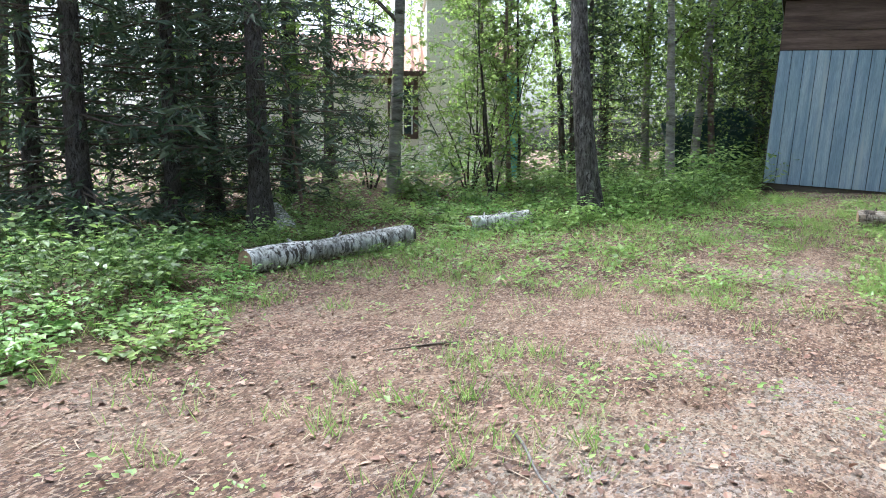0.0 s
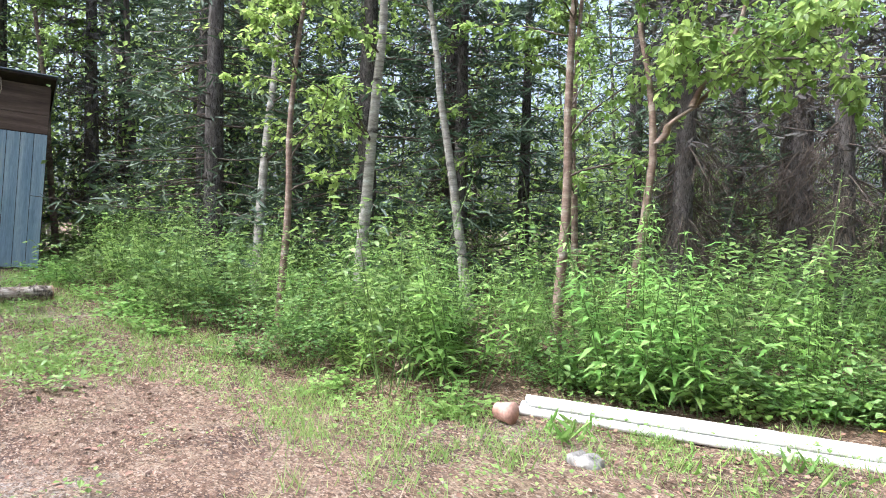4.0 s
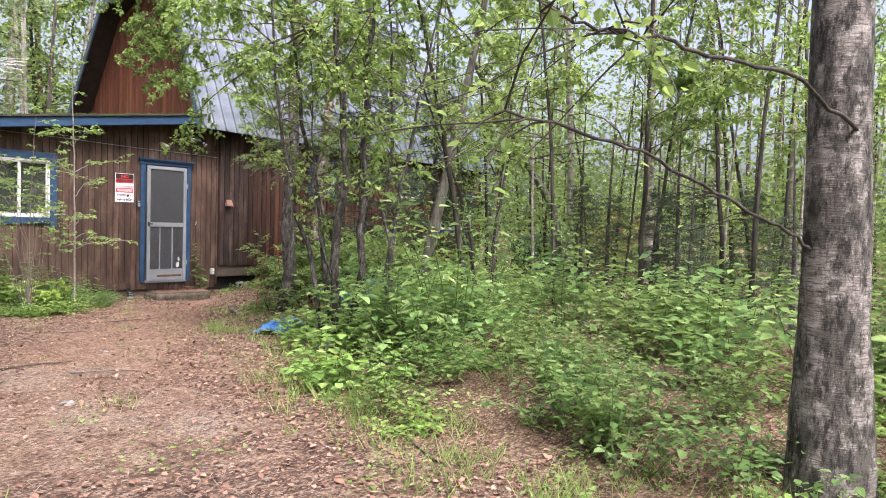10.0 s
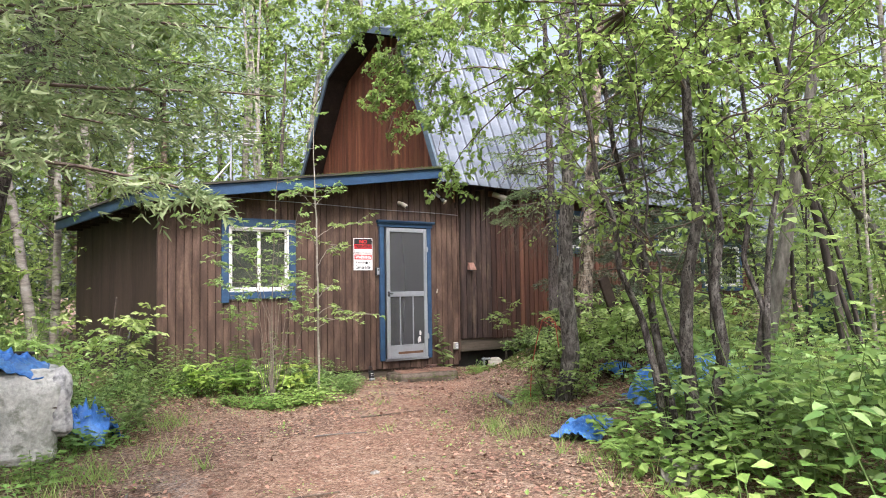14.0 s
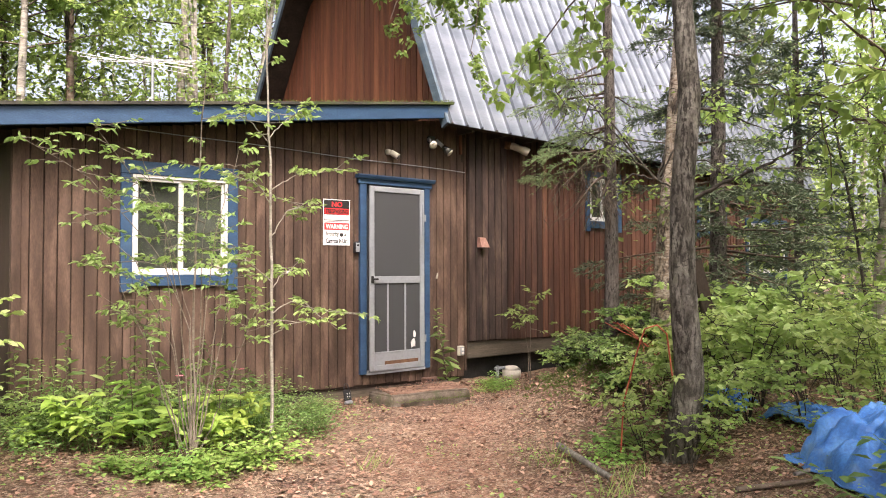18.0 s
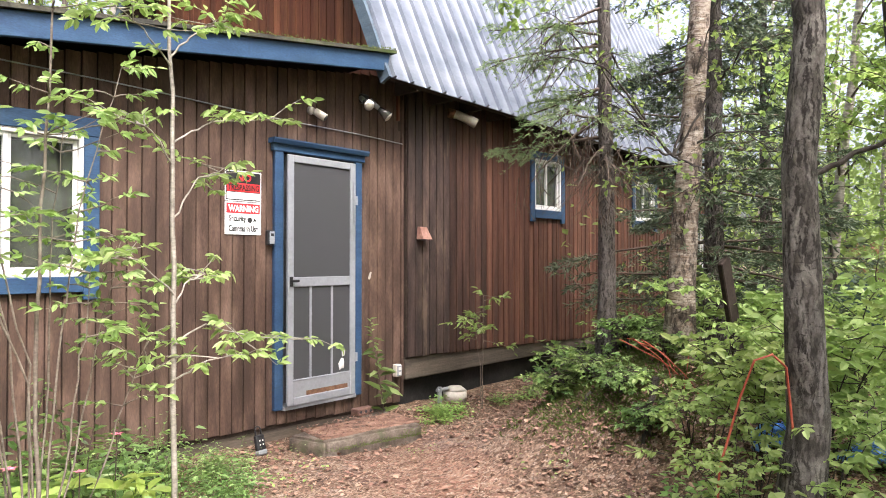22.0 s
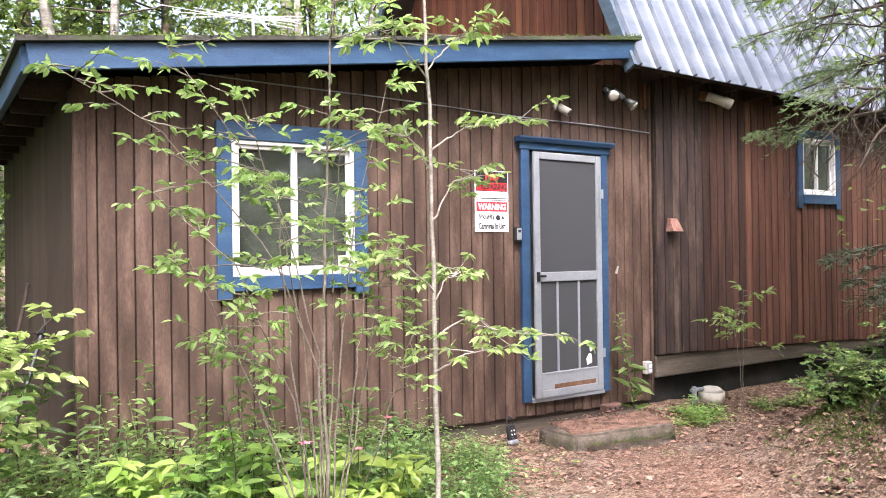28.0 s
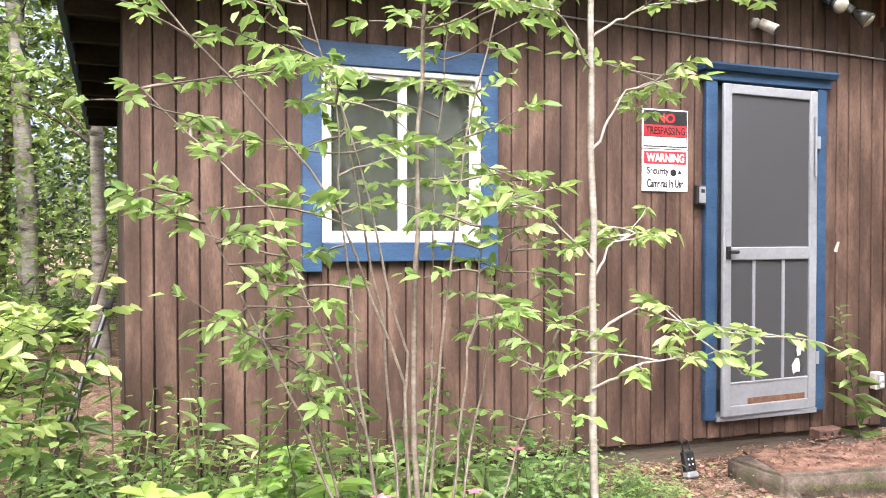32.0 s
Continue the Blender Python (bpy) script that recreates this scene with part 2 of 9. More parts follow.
GREYBLUE = surface("faded_blue_grey_boards", (0.175, 0.245, 0.310), (0.245, 0.320, 0.385), (0.36, 0.42, 0.465), 2.2, 30, 0.8, 0.3, (5, 5, 0.3), vary=0.03, stain=(0.36, 0.40, 0.42))
RAWBOARD = surface("raw_brown_boards", (0.050, 0.032, 0.024), (0.090, 0.058, 0.044), (0.15, 0.105, 0.08), 2, 30, 0.85, 0.3, (0.4, 5, 5), vary=0.12)
BARK = surface("spruce_bark", (0.035, 0.027, 0.022), (0.075, 0.060, 0.050), (0.15, 0.125, 0.105), 9, 60, 0.95, 0.9, (1.6, 1.6, 0.45), stain=(0.13, 0.13, 0.11))
BARK_DARK = surface("dark_alder_bark", (0.020, 0.016, 0.013), (0.042, 0.034, 0.028), (0.085, 0.073, 0.062), 7, 55, 0.9, 0.6, (2.0, 2.0, 0.5), stain=(0.10, 0.092, 0.082))
BARK_PALE = surface("pale_sapling_bark", (0.15, 0.135, 0.110), (0.25, 0.228, 0.190), (0.34, 0.315, 0.27), 9, 50, 0.85, 0.3, (1, 1, 2.0), stain=(0.11, 0.095, 0.078))
BARK_SLIM = surface("brown_grey_shoot_bark", (0.10, 0.08, 0.062), (0.165, 0.138, 0.108), (0.24, 0.21, 0.17), 9, 50, 0.85, 0.3, (1, 1, 2.0), stain=(0.075, 0.062, 0.048))
GREENSTEM = surface("green_stems", (0.07, 0.12, 0.035), (0.11, 0.17, 0.05), (0.17, 0.21, 0.08), 12, 60, 0.7, 0.1)
BARK_GREY = surface("grey_aspen_bark", (0.07, 0.062, 0.052), (0.16, 0.148, 0.128), (0.27, 0.255, 0.225), 8, 55, 0.9, 0.8, (2.0, 2.0, 0.5), stain=(0.045, 0.038, 0.032))
BARK_BIRCH = surface("birch_bark", (0.150, 0.128, 0.105), (0.300, 0.270, 0.232), (0.420, 0.398, 0.352), 5, 40, 0.8, 0.4, (0.7, 0.7, 3.0), stain=(0.045, 0.036, 0.030))
BARK_RED = surface("young_birch_bark", (0.10, 0.062, 0.045), (0.17, 0.115, 0.085), (0.28, 0.22, 0.175), 6, 40, 0.8, 0.4, (1, 1, 2.5), stain=(0.30, 0.26, 0.21))
TWIG = surface("brown_twigs", (0.055, 0.040, 0.030), (0.09, 0.068, 0.052), (0.15, 0.12, 0.095), 12, 60, 0.9, 0.2)
DEADTWIG = surface("grey_dead_twigs", (0.085, 0.075, 0.068), (0.13, 0.118, 0.108), (0.19, 0.175, 0.16), 12, 60, 0.95, 0.2)
STRIPPED = surface("stripped_wood", (0.30, 0.23, 0.16), (0.42, 0.35, 0.26), (0.52, 0.46, 0.37), 4, 40, 0.8, 0.3, (3, 3, 0.4))
THATCH = surface("dry_grass_stalks", (0.16, 0.11, 0.075), (0.26, 0.195, 0.135), (0.40, 0.32, 0.23), 4, 40, 0.8, 0.3)
ENDGRAIN = surface("cut_log_end", (0.20, 0.13, 0.08), (0.30, 0.20, 0.12), (0.38, 0.27, 0.17), 8, 60, 0.85, 0.3)
PVC = surface("weathered_white_pipe", (0.493, 0.476, 0.425), (0.595, 0.578, 0.535), (0.654, 0.646, 0.612), 3, 30, 0.4, 0.06, (0.5, 3, 3), stain=(0.425, 0.391, 0.323), grain=0.25)
TARP = surface("blue_tarpaulin", (0.028, 0.105, 0.33), (0.050, 0.170, 0.48), (0.115, 0.280, 0.58), 5, 60, 0.4, 0.25, stain=(0.136, 0.221, 0.340))
STONE = surface("grey_stone", (0.12, 0.11, 0.10), (0.20, 0.185, 0.165), (0.29, 0.27, 0.24), 6, 50, 0.9, 0.6)
ORANGE = surface("orange_cord", (0.24, 0.045, 0.024), (0.34, 0.075, 0.042), (0.42, 0.12, 0.07), 10, 60, 0.5, 0.1)



def furrowed(name, deep, plate, pale, patch, scale=1.0, cover=0.5):
    """Old bark: fine upright fissures, pale papery patches and thin dark scars across."""
    m, n, l, p = shader(name)
    co = n.new("ShaderNodeTexCoord").outputs["Object"]
    warp = noisy(n, l, co, 6 * scale, 4)
    bent = mixed(n, l, 0.06, co, warp.outputs["Color"], "ADD")
    tone = ramp(n, [(cover - 0.12, plate), (cover + 0.03, tuple(0.5 * (a + b) for a, b in zip(plate, pale))), (cover + 0.14, pale)])
    big = noisy(n, l, bent, 7 * scale, 6, (1, 1, 0.45), 0.7)
    l.new(big.outputs["Fac"], tone.inputs["Fac"])
    cut = noisy(n, l, bent, 34 * scale, 6, (1, 1, 0.16), 0.62)
    crack = ramp(n, [(0.42, (0, 0, 0)), (0.52, (1, 1, 1))])
    l.new(cut.outputs["Fac"], crack.inputs["Fac"])
    where = ramp(n, [(0.35, (0.45, 0.45, 0.45)), (0.55, (1, 1, 1))])
    l.new(noisy(n, l, co, 3.0 * scale, 4, (1, 1, 0.5)).outputs["Fac"], where.inputs["Fac"])
    c = mixed(n, l, where.outputs["Color"], tone.outputs["Color"], mixed(n, l, crack.outputs["Color"], deep, tone.outputs["Color"]))
    scar = noisy(n, l, bent, 16 * scale, 4, (0.5, 0.5, 4.0), 0.55)
    q = ramp(n, [(0.63, (0, 0, 0)), (0.68, (0.85, 0.85, 0.85))])
    l.new(scar.outputs["Fac"], q.inputs["Fac"])
    c = mixed(n, l, q.outputs["Color"], c, patch)
    fine = noisy(n, l, co, 110, 6, (1, 1, 0.6), 0.75)
    g = ramp(n, [(0.3, (0.6, 0.6, 0.6)), (0.7, (1.2, 1.2, 1.2))])
    l.new(fine.outputs["Fac"], g.inputs["Fac"])
    l.new(mixed(n, l, 0.8, c, g.outputs["Color"], "MULTIPLY"), p.inputs["Base Color"])
    p.inputs["Roughness"].default_value, p.inputs["Specular IOR Level"].default_value = 0.9, 0.2
    b = n.new("ShaderNodeBump")
    b.inputs["Strength"].default_value, b.inputs["Distance"].default_value = 0.9, 0.012
    l.new(mixed(n, l, 0.4, crack.outputs["Color"], fine.outputs["Fac"]), b.inputs["Height"])
    l.new(b.outputs["Normal"], p.inputs["Normal"])
    return m


def papery(name, pale, tan, dark, scale=1.0, dirty=0.5):
    """Birch bark: papery bands round the trunk, thin dark lines across, lichen-dark furrowed areas."""
    m, n, l, p = shader(name)
    co = n.new("ShaderNodeTexCoord").outputs["Object"]
    band = noisy(n, l, co, 9 * scale, 6, (0.8, 0.8, 3.2), 0.68)
    tone = ramp(n, [(0.34, tan), (0.50, tuple(0.5 * (a + b) for a, b in zip(pale, tan))), (0.62, pale)])
    l.new(band.outputs["Fac"], tone.inputs["Fac"])
    line = noisy(n, l, co, 30 * scale, 5, (0.5, 0.5, 4.5), 0.6)
    cut = ramp(n, [(0.52, (0, 0, 0)), (0.60, (0.9, 0.9, 0.9))])
    l.new(line.outputs["Fac"], cut.inputs["Fac"])
    c = mixed(n, l, cut.outputs["Color"], tone.outputs["Color"], tuple(0.55 * a for a in tan))
    rough = noisy(n, l, co, 26 * scale, 7, (1, 1, 0.38), 0.72)
    scab = ramp(n, [(0.44, tuple(0.45 * a for a in dark)), (0.56, tuple(1.7 * a for a in dark))])
    l.new(rough.outputs["Fac"], scab.inputs["Fac"])
    where = ramp(n, [(dirty - 0.05, (0, 0, 0)), (dirty + 0.05, (1, 1, 1))])
    l.new(noisy(n, l, co, 6.5 * scale, 7, (1.2, 1.2, 0.6), 0.75).outputs["Fac"], where.inputs["Fac"])
    c = mixed(n, l, where.outputs["Color"], c, scab.outputs["Color"])
    fine = noisy(n, l, co, 120, 6, (1, 1, 0.8), 0.75)
    g = ramp(n, [(0.3, (0.62, 0.62, 0.62)), (0.7, (1.2, 1.2, 1.2))])
    l.new(fine.outputs["Fac"], g.inputs["Fac"])
    l.new(mixed(n, l, 0.8, c, g.outputs["Color"], "MULTIPLY"), p.inputs["Base Color"])
    p.inputs["Roughness"].default_value, p.inputs["Specular IOR Level"].default_value = 0.85, 0.25
    b = n.new("ShaderNodeBump")
    b.inputs["Strength"].default_value, b.inputs["Distance"].default_value = 0.9, 0.012
    l.new(mixed(n, l, 0.5, line.outputs["Fac"], rough.outputs["Fac"]), b.inputs["Height"])
    l.new(b.outputs["Normal"], p.inputs["Normal"])
    return m


BARK_ALDER = furrowed("lichen_flecked_alder_bark", (0.018, 0.015, 0.013), (0.052, 0.044, 0.037), (0.20, 0.19, 0.17), (0.085, 0.08, 0.07), 2.6, 0.56)
BARK_OLD = papery("old_birch_bark", (0.35, 0.325, 0.295), (0.15, 0.130, 0.110), (0.050, 0.046, 0.039), 1.2, 0.47)
BARK_ASPEN = furrowed("mottled_aspen_bark", (0.035, 0.03, 0.026), (0.085, 0.075, 0.065), (0.30, 0.28, 0.25), (0.05, 0.043, 0.037), 1.6, 0.54)
BARK_PEEL = papery("peeling_birch_bark", (0.46, 0.41, 0.35), (0.19, 0.13, 0.09), (0.055, 0.042, 0.033), 1.3, 0.52)
BARK_SPRUCE = furrowed("scaly_spruce_bark", (0.030, 0.025, 0.022), (0.088, 0.074, 0.066), (0.19, 0.172, 0.156), (0.12, 0.112, 0.102), 2.2, 0.54)
BARK_LOG = furrowed("white_birch_log_bark", (0.08, 0.068, 0.057), (0.20, 0.185, 0.16), (0.74, 0.73, 0.69), (0.045, 0.038, 0.033), 1.0, 0.44)
PLYDARK = surface("shaded_stained_plywood", (0.028, 0.018, 0.013), (0.045, 0.029, 0.021), (0.065, 0.043, 0.032), 1.5, 25, 0.8, 0.2, (3, 3, 0.4), vary=0.1)

LEAF_BIRCH = leaf_material("birch_leaves", [(0.048, 0.095, 0.026), (0.110, 0.198, 0.050), (0.185, 0.305, 0.085), (0.300, 0.430, 0.155)], 0.62, 0.4, (0.44, 0.56, 0.15))
LEAF_FAR = leaf_material("far_leaves", [(0.036, 0.074, 0.024), (0.088, 0.160, 0.046), (0.160, 0.262, 0.078), (0.262, 0.385, 0.135)], 0.56, 0.4, (0.42, 0.54, 0.15))
LEAF_BUSH = leaf_material("bush_leaves", [(0.034, 0.074, 0.024), (0.088, 0.172, 0.050), (0.165, 0.290, 0.085), (0.305, 0.440, 0.172)], 0.44)
LEAF_HERB = leaf_material("herb_leaves", [(0.088, 0.185, 0.045), (0.158, 0.310, 0.072), (0.215, 0.388, 0.098), (0.315, 0.475, 0.150)], 0.45)
LEAF_ELDER = leaf_material("elder_leaves", [(0.145, 0.245, 0.066), (0.210, 0.330, 0.094), (0.295, 0.420, 0.145), (0.39, 0.50, 0.215)], 0.5)
LEAF_LIME = leaf_material("lime_seedling_leaves", [(0.200, 0.370, 0.065), (0.275, 0.455, 0.090), (0.365, 0.540, 0.140)], 0.45)
LEAF_DRY = leaf_material("dry_leaves", [(0.060, 0.036, 0.022), (0.150, 0.092, 0.056), (0.235, 0.148, 0.092), (0.345, 0.245, 0.158)], 0.08, 0.7, (0.20, 0.12, 0.07))
NEEDLE = leaf_material("pale_spruce_needles", [(0.112, 0.190, 0.080), (0.170, 0.265, 0.115), (0.235, 0.335, 0.155), (0.325, 0.43, 0.225)], 0.45, 0.5, (0.20, 0.30, 0.12))
# forest needles: the shade of the woods is put into this darker tone
NEEDLE_DARK = leaf_material("shaded_spruce_needles", [(0.030, 0.052, 0.033), (0.052, 0.082, 0.049), (0.078, 0.115, 0.066), (0.112, 0.150, 0.088)], 0.15, 0.6, (0.10, 0.16, 0.07))
GRASS = leaf_material("grass_blades", [(0.100, 0.210, 0.045), (0.160, 0.290, 0.065), (0.230, 0.350, 0.095), (0.400, 0.380, 0.190)], 0.4)
MOSS = leaf_material("moss", [(0.05, 0.075, 0.018), (0.075, 0.10, 0.022), (0.10, 0.125, 0.03)], 0.2, 0.9)


def ground_material():
    """Forest litter, trodden reddish soil with pale grit, and thin green growth by patches."""
    m, n, l, p = shader("trodden_soil_and_litter")
    co = n.new("ShaderNodeTexCoord").outputs["Object"]
    at = n.new("ShaderNodeAttribute")
    at.attribute_name = "bare"
    big, mid, fine = noisy(n, l, co, 0.55, 5), noisy(n, l, co, 5, 6, rough=0.7), noisy(n, l, co, 60, 7, rough=0.8)
    soil = ramp(n, [(0.25, (0.045, 0.029, 0.022)), (0.43, (0.120, 0.079, 0.058)), (0.56, (0.210, 0.146, 0.108)), (0.70, (0.30, 0.238, 0.188))])
    l.new(mid.outputs["Fac"], soil.inputs["Fac"])
    grit = ramp(n, [(0.54, (0, 0, 0)), (0.61, (0.8, 0.8, 0.8))])
    l.new(big.outputs["Fac"], grit.inputs["Fac"])
    c = mixed(n, l, grit.outputs["Color"], soil.outputs["Color"], (0.25, 0.222, 0.205))
    straw = noisy(n, l, co, 1.1, 6, (1, 1, 1), 0.68)
    thatch = ramp(n, [(0.50, (0, 0, 0)), (0.62, (0.45, 0.45, 0.45))])
    l.new(straw.outputs["Fac"], thatch.inputs["Fac"])
    c = mixed(n, l, thatch.outputs["Color"], c, (0.25, 0.20, 0.130))
    duff = noisy(n, l, co, 0.8, 5, (1.3, 0.9, 1), 0.6)
    damp = ramp(n, [(0.50, (0, 0, 0)), (0.58, (0.9, 0.9, 0.9))])
    l.new(duff.outputs["Fac"], damp.inputs["Fac"])
    c = mixed(n, l, damp.outputs["Color"], c, (0.062, 0.040, 0.035))
    worn = n.new("ShaderNodeAttribute")
    worn.attribute_name = "worn"
    red = ramp(n, [(0.3, (0.150, 0.070, 0.046)), (0.55, (0.245, 0.125, 0.085)), (0.75, (0.31, 0.18, 0.13))])
    l.new(mid.outputs["Fac"], red.inputs["Fac"])
    c = mixed(n, l, worn.outputs["Fac"], c, red.outputs["Color"])
    litter = ramp(n, [(0.3, (0.045, 0.032, 0.020)), (0.5, (0.10, 0.068, 0.042)), (0.7, (0.17, 0.12, 0.078))])
    l.new(mid.outputs["Fac"], litter.inputs["Fac"])
    c = mixed(n, l, at.outputs["Fac"], litter.outputs["Color"], c)
    for size, amount in ((24.0, 0.7), (58.0, 0.75)):
        vo = n.new("ShaderNodeTexVoronoi")
        vo.inputs["Scale"].default_value = size
        mp = n.new("ShaderNodeMapping")
        mp.inputs["Scale"].default_value = (1.0, 1.9, 1.0)
        mp.inputs["Rotation"].default_value = (0, 0, size)
        l.new(co, mp.inputs["Vector"])
        wob = mixed(n, l, 0.05, mp.outputs["Vector"], mid.outputs["Color"], "ADD")
        l.new(wob, vo.inputs["Vector"])
        sep = n.new("ShaderNodeSeparateColor")
        l.new(vo.outputs["Color"], sep.inputs["Color"])
        tone = ramp(n, [(0.0, (0.04, 0.026, 0.018)), (0.3, (0.118, 0.070, 0.047)), (0.6, (0.215, 0.138, 0.095)), (0.85, (0.32, 0.23, 0.165)), (1.0, (0.36, 0.30, 0.25))])
        l.new(sep.outputs[0], tone.inputs["Fac"])
        pick = ramp(n, [(0.45, (0, 0, 0)), (0.55, (amount, amount, amount))])
        l.new(sep.outputs[1], pick.inputs["Fac"])
        c = mixed(n, l, pick.outputs["Color"], c, tone.outputs["Color"])
    speck = ramp(n, [(0.32, (0.28, 0.26, 0.25)), (0.5, (1, 1, 1)), (0.68, (1.75, 1.68, 1.6))])
    l.new(fine.outputs["Fac"], speck.inputs["Fac"])
    c = mixed(n, l, 0.85, c, speck.outputs["Color"], "MULTIPLY")
    l.new(c, p.inputs["Base Color"])
    p.inputs["Roughness"].default_value, p.inputs["Specular IOR Level"].default_value = 0.95, 0.15
    b = n.new("ShaderNodeBump")
    b.inputs["Strength"].default_value, b.inputs["Distance"].default_value = 0.9, 0.02
    l.new(fine.outputs["Fac"], b.inputs["Height"])
    l.new(b.outputs["Normal"], p.inputs["Normal"])
    return m


# ---- mesh helpers ----
def mesh_of(name, verts, faces, material, smooth_shade=False):
    """A mesh from arrays of corners and of faces of one size."""
    verts, faces = np.asarray(verts, np.float32), np.asarray(faces, np.int32)
    me = bpy.data.meshes.new(name)
    k = faces.shape[1]
    me.vertices.add(len(verts))
    me.vertices.foreach_set("co", verts.ravel())
    me.loops.add(faces.size)
    me.loops.foreach_set("vertex_index", faces.ravel())
    me.polygons.add(len(faces))
    me.polygons.foreach_set("loop_start", np.arange(0, faces.size, k, dtype=np.int32))
    me.polygons.foreach_set("use_smooth", np.full(len(faces), smooth_shade))
    me.update(calc_edges=True)
    me.materials.append(material)
    return me


def child(name, me, parent, label="", m=None):
    ob = new(name, me)
    ob.parent = parent
    if m is not None:
        ob.matrix_basis = m
    return tagged(ob, label)


def part(name, bm, material, parent, label="", smooth_shade=False):
    me = bpy.data.meshes.new(name)
    bm.to_mesh(me)
    bm.free()
    me.materials.append(material)
    if smooth_shade:
        me.polygons.foreach_set("use_smooth", np.full(len(me.polygons), True))
    return child(name, me, parent, label) if parent else tagged(new(name, me), label)


def block(bm, lo, hi, bevel=0.0, turn=None):
    """Adds a box between two corners, its edges eased."""
    c, s = [(a + b) / 2 for a, b in zip(lo, hi)], [abs(b - a) for a, b in zip(lo, hi)]
    g = bmesh.ops.create_cube(bm, size=1, matrix=(turn or Matrix()) @ Matrix.LocRotScale(c, None, s))
    if bevel:
        es = list({e for v in g["verts"] for e in v.link_edges})
        bmesh.ops.bevel(bm, geom=es, offset=bevel, segments=1, affect="EDGES")
    return bm


def box(name, lo, hi, material, parent, bevel=0.004, label="", turn=None):
    return part(name, block(bmesh.new(), lo, hi, bevel, turn), material, parent, label)


def rod(bm, a, b, r, sides=8, r2=None):
    a, b = Vector(a), Vector(b)
    q = (b - a).to_track_quat("Z", "Y").to_matrix().to_4x4()
    bmesh.ops.create_cone(bm, cap_ends=True, segments=sides, radius1=r, radius2=r if r2 is None else r2, depth=(b - a).length,
                          matrix=Matrix.Translation((a + b) / 2) @ q)
    return bm


def prism(name, pts, axis, lo, hi, material, parent, label=""):
    """A flat outline of (u, v) pairs drawn out along axis 'x' or 'y'."""
    bm = bmesh.new()
    put = (lambda u, v, w: (w, u, v)) if axis == "x" else (lambda u, v, w: (u, w, v))
    a, b = [bm.verts.new(put(u, v, lo)) for u, v in pts], [bm.verts.new(put(u, v, hi)) for u, v in pts]
    bm.faces.new(a)
    bm.faces.new(b[::-1])
    for k in range(len(pts)):
        bm.faces.new((a[k], a[k - 1], b[k - 1], b[k]))
    bmesh.ops.recalc_face_normals(bm, faces=bm.faces)
    return part(name, bm, material, parent, label)


def thing(name, at, label, category, group="", kind=""):
    ob = new(name)
    ob.location = at
    return tagged(ob, label, category, group, kind)


